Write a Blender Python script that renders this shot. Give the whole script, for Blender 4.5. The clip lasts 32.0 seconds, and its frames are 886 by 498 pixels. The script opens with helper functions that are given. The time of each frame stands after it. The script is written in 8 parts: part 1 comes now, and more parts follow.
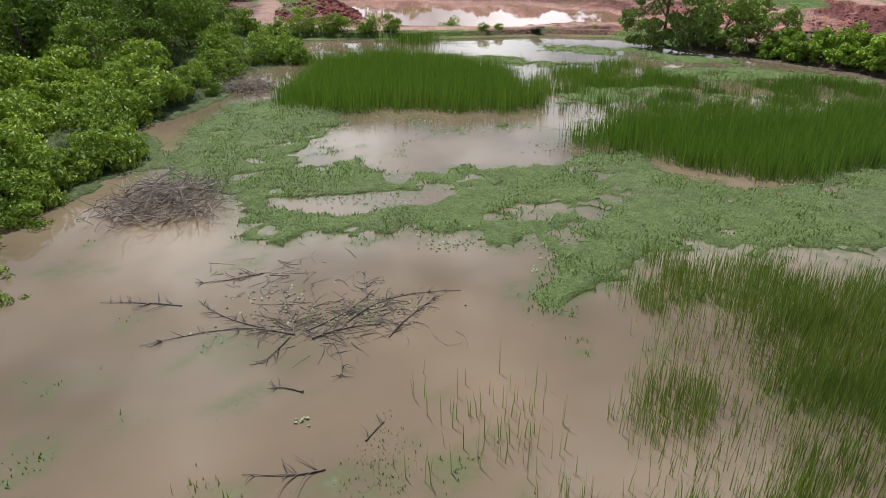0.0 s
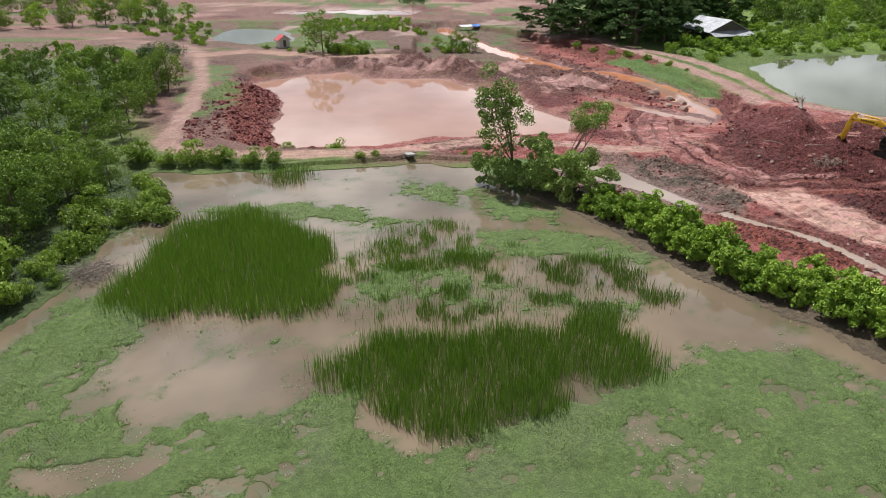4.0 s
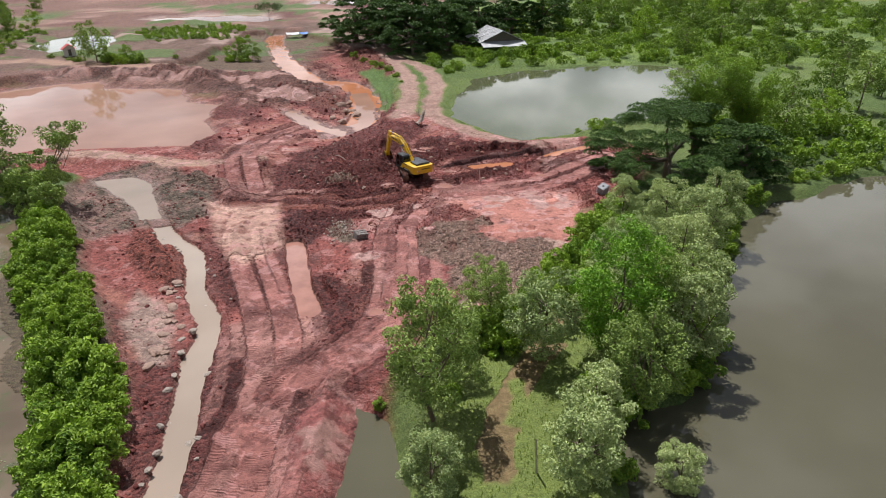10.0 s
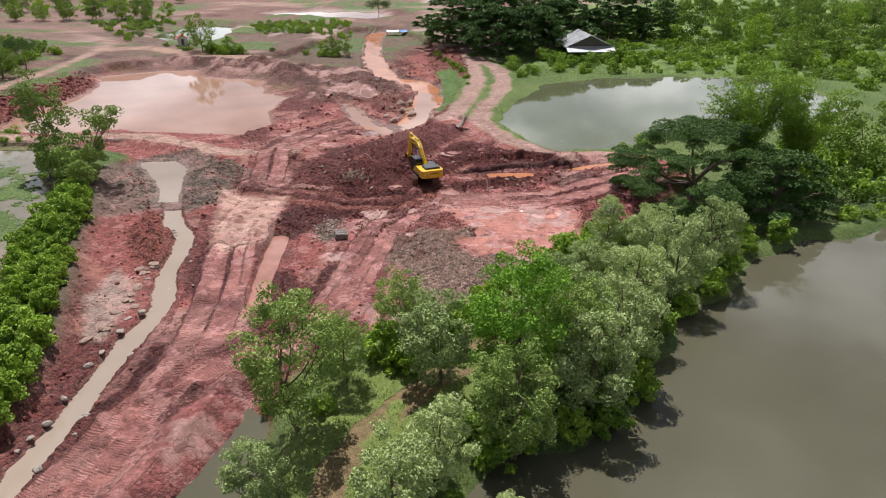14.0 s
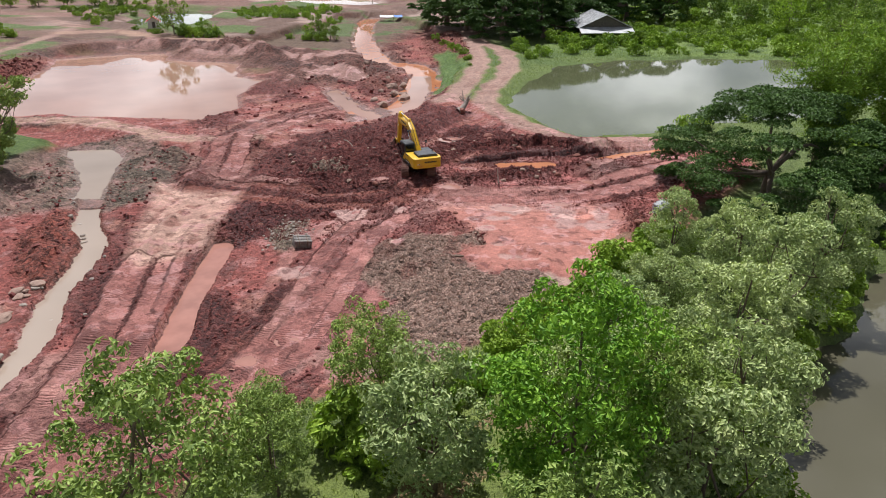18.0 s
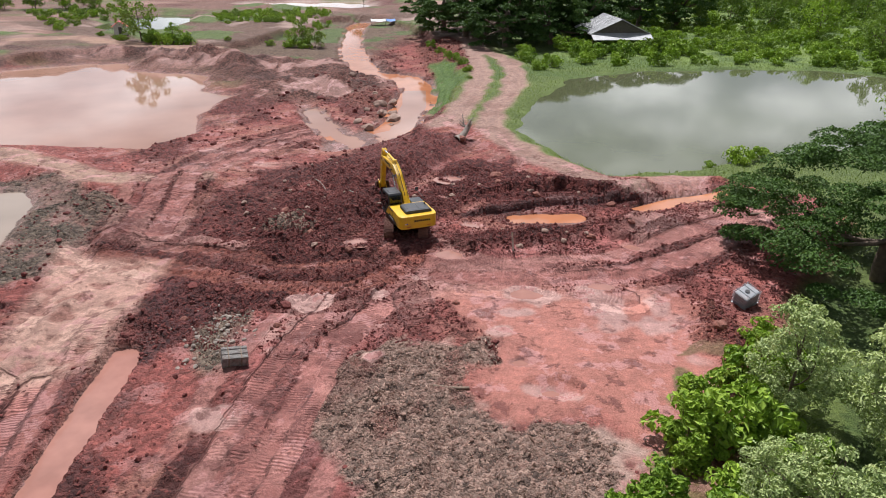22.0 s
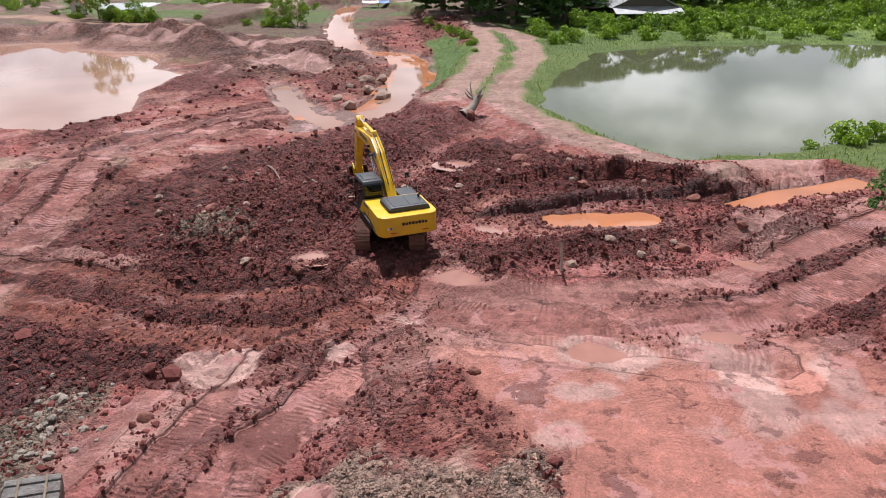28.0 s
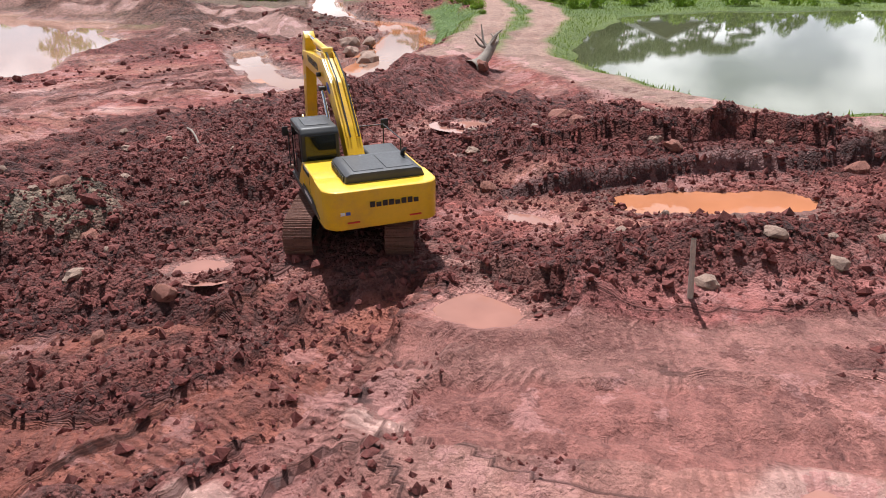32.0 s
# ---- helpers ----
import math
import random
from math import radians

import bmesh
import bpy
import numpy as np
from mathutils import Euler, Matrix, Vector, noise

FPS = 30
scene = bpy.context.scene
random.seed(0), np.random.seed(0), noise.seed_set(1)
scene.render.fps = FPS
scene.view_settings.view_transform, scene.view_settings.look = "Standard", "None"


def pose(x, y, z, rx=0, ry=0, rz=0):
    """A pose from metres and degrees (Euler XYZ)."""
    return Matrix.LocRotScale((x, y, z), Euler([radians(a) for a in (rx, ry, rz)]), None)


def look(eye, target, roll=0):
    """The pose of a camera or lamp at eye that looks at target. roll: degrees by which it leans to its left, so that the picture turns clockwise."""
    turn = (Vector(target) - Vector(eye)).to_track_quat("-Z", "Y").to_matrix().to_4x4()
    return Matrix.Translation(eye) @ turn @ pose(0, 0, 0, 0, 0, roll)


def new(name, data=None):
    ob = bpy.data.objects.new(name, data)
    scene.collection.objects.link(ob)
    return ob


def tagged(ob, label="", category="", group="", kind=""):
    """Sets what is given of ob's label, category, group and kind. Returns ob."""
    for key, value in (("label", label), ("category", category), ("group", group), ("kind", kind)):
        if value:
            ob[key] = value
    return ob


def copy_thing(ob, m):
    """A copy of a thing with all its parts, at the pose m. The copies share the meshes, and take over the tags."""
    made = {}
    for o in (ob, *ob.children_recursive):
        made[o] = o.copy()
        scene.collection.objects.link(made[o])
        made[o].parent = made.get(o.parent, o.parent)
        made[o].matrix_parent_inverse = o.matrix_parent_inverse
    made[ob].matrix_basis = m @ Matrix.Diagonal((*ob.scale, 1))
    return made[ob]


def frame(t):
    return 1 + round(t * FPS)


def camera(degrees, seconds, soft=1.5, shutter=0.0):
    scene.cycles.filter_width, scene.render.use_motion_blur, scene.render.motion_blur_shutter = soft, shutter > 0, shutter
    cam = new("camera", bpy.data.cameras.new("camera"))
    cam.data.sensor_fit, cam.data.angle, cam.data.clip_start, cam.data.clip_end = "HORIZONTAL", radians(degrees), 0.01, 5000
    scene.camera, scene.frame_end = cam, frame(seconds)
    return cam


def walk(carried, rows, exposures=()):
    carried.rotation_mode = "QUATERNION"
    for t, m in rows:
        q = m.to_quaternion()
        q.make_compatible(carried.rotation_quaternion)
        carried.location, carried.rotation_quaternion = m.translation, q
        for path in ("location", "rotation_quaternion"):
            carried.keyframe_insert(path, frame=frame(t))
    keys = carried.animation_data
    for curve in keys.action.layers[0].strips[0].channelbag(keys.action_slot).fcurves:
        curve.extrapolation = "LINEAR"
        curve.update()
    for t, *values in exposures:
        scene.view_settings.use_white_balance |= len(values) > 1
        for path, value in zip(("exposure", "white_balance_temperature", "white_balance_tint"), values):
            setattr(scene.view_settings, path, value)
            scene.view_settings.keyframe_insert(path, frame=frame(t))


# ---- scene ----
cam = camera(68.7, 32.0, 1.0)
METRES, EYE, TILT, LEAN, TURN = 162.0, 9.34, -25.4, 0.0, 0.0
ROWS = [
    (0.0, 0.0, 0.0, 0.0, 0.0, 0.0, -0.0),
    (0.5, -0.0, -0.0048, 0.01, 0.03, -0.01, 0.01),
    (1.0, 0.0007, -0.0096, 0.0206, 0.09, -0.01, 0.04),
    (1.5, 0.0057, -0.0141, 0.0309, 0.14, 0.0, 0.06),
    (2.0, 0.0153, -0.0186, 0.0413, 0.2, -0.01, 0.08),
    (2.5, 0.0295, -0.0232, 0.0514, 0.26, 0.02, 0.1),
    (3.0, 0.0472, -0.0283, 0.0613, 0.29, 0.03, 0.12),
    (3.5, 0.068, -0.0338, 0.0713, 0.31, 0.02, 0.15),
    (5.5, 0.1678, -0.0476, 0.0938, 0.23, 0.03, 0.18),
    (6.0, 0.196, -0.0485, 0.0933, 0.23, 0.04, 0.2),
    (6.5, 0.2259, -0.0498, 0.0929, 0.24, 0.02, 0.21),
    (7.0, 0.2567, -0.0512, 0.0926, 0.24, 0.0, 0.24),
    (7.5, 0.2881, -0.0521, 0.092, 0.24, 0.01, 0.25),
    (8.0, 0.3199, -0.0532, 0.0914, 0.26, -0.01, 0.28),
    (8.5, 0.3519, -0.0541, 0.0907, 0.25, -0.01, 0.29),
    (9.0, 0.3844, -0.055, 0.0904, 0.26, -0.02, 0.32),
    (9.5, 0.4173, -0.0563, 0.09, 0.33, -0.03, 0.31),
    (10.0, 0.45, -0.0572, 0.0894, 1.45, -0.05, -0.32),
    (10.5, 0.4798, -0.0582, 0.0896, 4.09, -0.07, -1.66),
    (11.0, 0.5032, -0.0585, 0.0892, 6.89, -0.17, -3.08),
    (11.5, 0.5203, -0.0587, 0.0888, 8.98, -0.3, -4.11),
    (12.0, 0.5312, -0.0585, 0.0886, 9.78, -0.37, -4.54),
    (12.5, 0.5363, -0.0572, 0.0893, 10.45, -0.43, -4.9),
    (13.0, 0.5373, -0.0537, 0.0911, 11.16, -0.51, -5.28),
    (13.5, 0.5358, -0.0468, 0.0947, 11.8, -0.6, -5.6),
    (14.0, 0.5334, -0.038, 0.0994, 12.18, -0.65, -5.76),
    (14.5, 0.5309, -0.0282, 0.1046, 12.3, -0.66, -5.84),
    (16.5, 0.5206, 0.0248, 0.0987, 12.16, -0.49, -5.77),
    (17.0, 0.5177, 0.0388, 0.0951, 12.13, -0.49, -5.77),
    (17.5, 0.5151, 0.0504, 0.0968, 12.1, -0.51, -5.75),
    (18.0, 0.5119, 0.0619, 0.103, 12.06, -0.51, -5.73),
    (18.5, 0.5085, 0.0744, 0.1097, 12.01, -0.51, -5.72),
    (19.0, 0.5052, 0.0869, 0.1161, 11.98, -0.47, -5.73),
    (19.5, 0.5021, 0.0993, 0.1209, 11.95, -0.43, -5.71),
    (20.0, 0.4994, 0.1109, 0.124, 11.92, -0.42, -5.69),
    (20.5, 0.4969, 0.1215, 0.1277, 11.88, -0.39, -5.66),
    (21.0, 0.4946, 0.1313, 0.131, 11.86, -0.37, -5.65),
    (21.5, 0.4925, 0.1403, 0.1345, 11.84, -0.37, -5.61),
    (22.0, 0.4903, 0.1488, 0.1377, 11.8, -0.34, -5.6),
    (22.5, 0.4882, 0.1567, 0.1407, 11.79, -0.34, -5.57),
    (23.0, 0.4862, 0.1644, 0.143, 11.77, -0.31, -5.56),
    (23.5, 0.4842, 0.1719, 0.145, 11.76, -0.28, -5.54),
    (24.0, 0.4824, 0.1792, 0.1467, 11.75, -0.26, -5.52),
    (24.5, 0.4806, 0.1863, 0.1481, 11.73, -0.24, -5.53),
    (25.0, 0.4789, 0.1933, 0.1489, 11.71, -0.24, -5.51),
    (25.5, 0.4773, 0.2004, 0.1493, 11.69, -0.23, -5.49),
    (27.5, 0.47, 0.2344, 0.1464, 11.65, -0.17, -5.46),
    (28.0, 0.4678, 0.2462, 0.1415, 11.64, -0.18, -5.45),
    (28.5, 0.4656, 0.258, 0.1366, 11.64, -0.15, -5.43),
    (29.0, 0.4635, 0.2703, 0.1316, 11.63, -0.14, -5.45),
    (29.5, 0.4612, 0.2825, 0.1272, 11.6, -0.15, -5.5),
    (30.0, 0.4589, 0.2932, 0.1257, 11.59, -0.21, -5.51),
    (30.5, 0.4565, 0.3022, 0.1295, 11.57, -0.18, -5.49),
    (31.0, 0.454, 0.3113, 0.1344, 11.57, -0.17, -5.45),
    (31.5, 0.4519, 0.3199, 0.1385, 11.57, -0.14, -5.44),
    (32.0, 0.4504, 0.3263, 0.1416, 11.57, -0.15, -5.46),
]
walk(cam, [(t, pose(0, 0, EYE, TILT, LEAN, TURN) @ pose(METRES * x, METRES * y, METRES * z, 90 + pitch, roll, yaw)) for t, x, y, z, yaw, pitch, roll in ROWS],
     exposures=[(0.0, -0.12, 6200, 10), (3.0, -0.12, 6200, 10), (9.0, -0.2, 6250, 10), (14.0, -0.12, 6250, 10), (20.0, -0.15, 6200, 11), (24.0, -0.12, 6200, 12), (28.0, -0.02, 6200, 12), (30.0, 0.12, 6250, 11), (32.0, 0.2, 6250, 11)])

# ---- world and sun ----
SUN_EL, SUN_AZ = 63.0, -27.0            # degrees above the horizon; degrees from +y towards +x


def make_world():
    w = bpy.data.worlds.new("sky")
    scene.world = w
    w.use_nodes = True
    nt = w.node_tree
    nt.nodes.clear()
    out = nt.nodes.new("ShaderNodeOutputWorld")
    bg = nt.nodes.new("ShaderNodeBackground")
    sky = nt.nodes.new("ShaderNodeTexSky")
    sky.sky_type, sky.sun_disc = "NISHITA", False
    sky.sun_elevation, sky.sun_rotation = radians(SUN_EL), radians(SUN_AZ)
    sky.dust_density = 2.0
    co = nt.nodes.new("ShaderNodeTexCoord")
    mp = nt.nodes.new("ShaderNodeMapping")
    mp.inputs["Scale"].default_value = (1.6, 1.6, 3.2)
    mp.inputs["Location"].default_value = (0.3, 0.7, 0.0)
    n1 = nt.nodes.new("ShaderNodeTexNoise")
    n1.inputs["Scale"].default_value, n1.inputs["Detail"].default_value, n1.inputs["Roughness"].default_value = 1.5, 6.0, 0.55
    ramp = nt.nodes.new("ShaderNodeValToRGB")
    ramp.color_ramp.elements[0].position, ramp.color_ramp.elements[1].position = 0.47, 0.66
    n2 = nt.nodes.new("ShaderNodeTexNoise")
    n2.inputs["Scale"].default_value, n2.inputs["Detail"].default_value = 3.1, 4.0
    cl = nt.nodes.new("ShaderNodeValToRGB")
    cl.color_ramp.elements[0].position, cl.color_ramp.elements[1].position = 0.4, 0.6
    cl.color_ramp.elements[0].color, cl.color_ramp.elements[1].color = (14.0, 14.6, 16.0, 1), (33.0, 33.0, 33.0, 1)
    mix = nt.nodes.new("ShaderNodeMix")
    mix.data_type = "RGBA"
    L = nt.links.new
    L(co.outputs["Generated"], mp.inputs["Vector"])
    L(mp.outputs[0], n1.inputs["Vector"])
    L(mp.outputs[0], n2.inputs["Vector"])
    # more of the low sky is cloud than of the sky overhead
    sep = nt.nodes.new("ShaderNodeSeparateXYZ")
    low = nt.nodes.new("ShaderNodeMapRange")
    for i, v in enumerate((0.05, 0.8, 0.16, -0.03)):
        low.inputs[i + 1].default_value = v
    add = nt.nodes.new("ShaderNodeMath")
    L(co.outputs["Generated"], sep.inputs[0])
    L(sep.outputs["Z"], low.inputs[0])
    L(n1.outputs["Fac"], add.inputs[0])
    L(low.outputs[0], add.inputs[1])
    L(add.outputs[0], ramp.inputs[0])
    L(n2.outputs["Fac"], cl.inputs[0])
    L(ramp.outputs[0], mix.inputs["Factor"])
    L(sky.outputs[0], mix.inputs["A"])
    # clouds on the sun's side are the brighter ones
    dot = nt.nodes.new("ShaderNodeVectorMath")
    dot.operation = "DOT_PRODUCT"
    L(co.outputs["Generated"], dot.inputs[0])
    dot.inputs[1].default_value = (math.sin(radians(SUN_AZ)), math.cos(radians(SUN_AZ)), 0.0)
    glow = nt.nodes.new("ShaderNodeMapRange")
    for i, v in enumerate((0.0, 0.9, 0.5, 1.0)):
        glow.inputs[i + 1].default_value = v
    L(dot.outputs["Value"], glow.inputs[0])
    lit = nt.nodes.new("ShaderNodeVectorMath")
    lit.operation = "SCALE"
    L(cl.outputs[0], lit.inputs[0])
    L(glow.outputs[0], lit.inputs["Scale"])
    L(lit.outputs[0], mix.inputs["B"])
    L(mix.outputs["Result"], bg.inputs["Color"])
    bg.inputs["Strength"].default_value = 0.05
    L(bg.outputs[0], out.inputs["Surface"])


make_world()
sun_data = bpy.data.lights.new("sun", "SUN")
sun_data.energy, sun_data.angle, sun_data.color = 5.7, radians(0.6), (1.0, 0.966, 0.945)
sun = new("sun", sun_data)
_e, _a = radians(SUN_EL), radians(SUN_AZ)
sun.matrix_world = look((math.sin(_a) * math.cos(_e) * 300 + 60, math.cos(_a) * math.cos(_e) * 300 + 60, math.sin(_e) * 300), (60, 60, 0))


# ---- materials ----
def material(name):
    m = bpy.data.materials.new(name)
    m.use_nodes = True
    nt = m.node_tree
    return m, nt, nt.nodes["Principled BSDF"], nt.links.new


def noise_node(nt, vec, scale, detail=5.0, rough=0.6):
    n = nt.nodes.new("ShaderNodeTexNoise")
    n.inputs["Scale"].default_value, n.inputs["Detail"].default_value, n.inputs["Roughness"].default_value = scale, detail, rough
    nt.links.new(vec, n.inputs["Vector"])
    return n.outputs["Fac"]


def math_node(nt, op, a, b=0.0, c=None):
    n = nt.nodes.new("ShaderNodeMath")
    n.operation = op
    for i, v in enumerate((a, b) if c is None else (a, b, c)):
        if isinstance(v, (int, float)):
            n.inputs[i].default_value = v
        else:
            nt.links.new(v, n.inputs[i])
    return n.outputs[0]


def range_node(nt, v, a, b, c, d):
    n = nt.nodes.new("ShaderNodeMapRange")
    n.inputs[1].default_value, n.inputs[2].default_value, n.inputs[3].default_value, n.inputs[4].default_value = a, b, c, d
    nt.links.new(v, n.inputs[0])
    return n.outputs[0]


def mix_node(nt, fac, a, b, blend="MIX"):
    n = nt.nodes.new("ShaderNodeMix")
    n.data_type, n.blend_type = "RGBA", blend
    for key, v in (("Factor", fac), ("A", a), ("B", b)):
        if isinstance(v, (int, float)):
            n.inputs[key].default_value = v
        elif isinstance(v, tuple):
            n.inputs[key].default_value = (*v, 1)
        else:
            nt.links.new(v, n.inputs[key])
    return n.outputs["Result"]


def bump_node(nt, height, dist, strength=1.0, normal=None):
    n = nt.nodes.new("ShaderNodeBump")
    n.inputs["Distance"].default_value = dist
    if isinstance(strength, (int, float)):
        n.inputs["Strength"].default_value = strength
    else:
        nt.links.new(strength, n.inputs["Strength"])
    nt.links.new(height, n.inputs["Height"])
    if normal is not None:
        nt.links.new(normal, n.inputs["Normal"])
    return n.outputs[0]


def coords(nt):
    return nt.nodes.new("ShaderNodeTexCoord").outputs["Object"]


def attribute(nt, name):
    n = nt.nodes.new("ShaderNodeAttribute")
    n.attribute_name = name
    return n


def ground_material():
    """Soil and turf: the tint of each stretch comes with the mesh; clods, slick films, crawler lanes and cleat marks from noise."""
    m, nt, bsdf, L = material("soil_and_turf")
    co = coords(nt)
    tint = attribute(nt, "tint").outputs["Color"]
    props = nt.nodes.new("ShaderNodeSeparateColor")
    L(attribute(nt, "surface").outputs["Color"], props.inputs[0])
    clod, wet, turf = props.outputs[0], props.outputs[1], props.outputs[2]
    bare = attribute(nt, "bare").outputs["Fac"]
    lane = nt.nodes.new("ShaderNodeSeparateXYZ")
    L(attribute(nt, "lane").outputs["Vector"], lane.inputs[0])
    off, along, pressed = lane.outputs[0], lane.outputs[1], lane.outputs[2]
    mul, add = (lambda a, b: math_node(nt, "MULTIPLY", a, b)), (lambda a, b: math_node(nt, "ADD", a, b))
    big, mid, fine = noise_node(nt, co, 0.35, 4), noise_node(nt, co, 2.2, 6, 0.65), noise_node(nt, co, 13.0, 5, 0.7)
    firm = mul(math_node(nt, "SUBTRACT", 1.0, clod), bare)
    val = mul(range_node(nt, big, 0.3, 0.7, 0.85, 1.14), range_node(nt, mid, 0.25, 0.75, 0.66, 1.3))
    val = mul(val, range_node(nt, fine, 0.25, 0.75, 0.68, 1.3))
    col = mix_node(nt, 1.0, tint, val, "MULTIPLY")
    # each lump of churned clay has a tone of its own
    lump = nt.nodes.new("ShaderNodeTexVoronoi")
    lump.inputs["Scale"].default_value = 4.2
    warp = nt.nodes.new("ShaderNodeVectorMath")
    warp.operation = "MULTIPLY_ADD"
    wn = nt.nodes.new("ShaderNodeTexNoise")
    wn.inputs["Scale"].default_value, wn.inputs["Detail"].default_value = 3.0, 4.0
    L(co, wn.inputs["Vector"])
    L(wn.outputs["Color"], warp.inputs[0])
    warp.inputs[1].default_value = (0.35, 0.35, 0.35)
    L(co, warp.inputs[2])
    L(warp.outputs[0], lump.inputs["Vector"])
    tone = nt.nodes.new("ShaderNodeSeparateColor")
    L(lump.outputs["Color"], tone.inputs[0])
    col = mix_node(nt, clod, col, mix_node(nt, 1.0, col, range_node(nt, tone.outputs[0], 0.0, 1.0, 0.4, 1.65), "MULTIPLY"))
    fleck = range_node(nt, noise_node(nt, co, 7.5, 4, 0.65), 0.6, 0.68, 0.0, 0.7)
    col = mix_node(nt, mul(fleck, clod), col, (0.31, 0.12, 0.095))
    # smooth, pale slicks of clay with sharp rims where the ground was pressed
    slick = mul(range_node(nt, noise_node(nt, co, 0.62, 9, 0.66), 0.545, 0.575, 0.0, 0.78), firm)
    col = mix_node(nt, slick, col, (0.56, 0.262, 0.235))
    dark_soil = mul(range_node(nt, noise_node(nt, co, 0.9, 7, 0.66), 0.565, 0.61, 0.0, 0.7), firm)
    col = mix_node(nt, dark_soil, col, (0.13, 0.038, 0.032))
    # crawler lanes: long scratches along them, crumbled rims, and the print of the cleats across
    wob = add(off, range_node(nt, mid, 0.25, 0.75, -0.14, 0.14))
    vec = nt.nodes.new("ShaderNodeCombineXYZ")
    L(mul(wob, 5.5), vec.inputs[0])
    L(mul(along, 0.2), vec.inputs[1])
    scratch = noise_node(nt, vec.outputs[0], 1.0, 4, 0.6)
    zone = mul(range_node(nt, off, 1.1, 2.5, 1.0, 0.25), mul(pressed, range_node(nt, off, 2.4, 2.75, 1.0, 0.0)))
    bed = mul(range_node(nt, wob, 0.32, 0.42, 1.0, 0.0), pressed)
    rim = mul(range_node(nt, math_node(nt, "ABSOLUTE", math_node(nt, "SUBTRACT", wob, 0.55)), 0.08, 0.2, 1.0, 0.0), mul(pressed, range_node(nt, scratch, 0.38, 0.5, 0.2, 1.0)))
    col = mix_node(nt, mul(zone, range_node(nt, scratch, 0.54, 0.6, 0.0, 0.75)), col, mix_node(nt, 1.0, tint, (1.75, 1.95, 1.95), "MULTIPLY"))
    col = mix_node(nt, mul(zone, range_node(nt, scratch, 0.46, 0.4, 0.0, 0.85)), col, mix_node(nt, 1.0, tint, (0.46, 0.38, 0.38), "MULTIPLY"))
    col = mix_node(nt, mul(rim, 0.8), col, (0.105, 0.03, 0.026))
    wave = math_node(nt, "SINE", add(mul(along, 33.0), mul(mid, 3.0)))
    print_k = mul(bed, range_node(nt, noise_node(nt, co, 0.8, 5), 0.45, 0.56, 0.0, 1.0))
    col = mix_node(nt, mul(print_k, range_node(nt, wave, 0.3, 0.8, 0.0, 0.42)), col, (0.16, 0.05, 0.04))
    # scattered prints of older passes, each patch in its own direction
    cell = nt.nodes.new("ShaderNodeTexVoronoi")
    cell.inputs["Scale"].default_value = 0.36
    L(warp.outputs[0], cell.inputs["Vector"])
    pick = nt.nodes.new("ShaderNodeSeparateColor")
    L(cell.outputs["Color"], pick.inputs[0])
    rot = nt.nodes.new("ShaderNodeVectorRotate")
    rot.rotation_type = "Z_AXIS"
    L(co, rot.inputs["Vector"])
    L(mul(pick.outputs[0], 6.28), rot.inputs["Angle"])
    rs = nt.nodes.new("ShaderNodeSeparateXYZ")
    L(rot.outputs[0], rs.inputs[0])
    old = range_node(nt, math_node(nt, "SINE", add(mul(rs.outputs[0], 38.0), mul(mid, 6.0))), 0.2, 0.9, 0.0, 1.0)
    old = mul(mul(old, range_node(nt, pick.outputs[1], 0.35, 0.4, 0.0, 1.0)), mul(firm, mul(range_node(nt, noise_node(nt, co, 1.1, 4), 0.45, 0.58, 0.0, 1.0), math_node(nt, "SUBTRACT", 1.0, pressed))))
    col = mix_node(nt, mul(old, 0.14), col, (0.15, 0.05, 0.042))
    # green variation on turf
    blade = noise_node(nt, co, 9.0, 4, 0.75)
    tuft = noise_node(nt, co, 2.6, 5, 0.7)
    col = mix_node(nt, mul(turf, range_node(nt, blade, 0.42, 0.66, 0.0, 0.55)), col, (0.045, 0.09, 0.02))
    col = mix_node(nt, mul(turf, range_node(nt, tuft, 0.5, 0.68, 0.0, 0.6)), col, (0.225, 0.29, 0.082))
    # wet film: darker
    col = mix_node(nt, mul(wet, 0.3), col, (0.11, 0.045, 0.03))
    L(col, bsdf.inputs["Base Color"])
    L(math_node(nt, "SUBTRACT", range_node(nt, wet, 0.0, 1.0, 0.92, 0.16), mul(slick, 0.5)), bsdf.inputs["Roughness"])
    # relief
    clods = mul(add(mul(lump.outputs["Distance"], -0.7), mid), clod)
    crumb = nt.nodes.new("ShaderNodeTexVoronoi")
    crumb.inputs["Scale"].default_value = 14.0
    L(co, crumb.inputs["Vector"])
    crumbs = mul(mul(crumb.outputs["Distance"], -0.35), clod)
    marks = add(mul(print_k, mul(wave, -0.12)), add(mul(old, -0.05), mul(zone, mul(scratch, 0.7))))
    rel = add(add(add(clods, crumbs), marks), add(mul(fine, 0.34), add(mul(rim, 0.3), mul(dark_soil, 0.25))))
    rel = add(rel, mul(turf, add(mul(blade, 0.55), mul(tuft, 0.35))))
    b = bump_node(nt, rel, 0.34, math_node(nt, "SUBTRACT", 1.0, mul(wet, 0.8)))
    L(b, bsdf.inputs["Normal"])
    return m


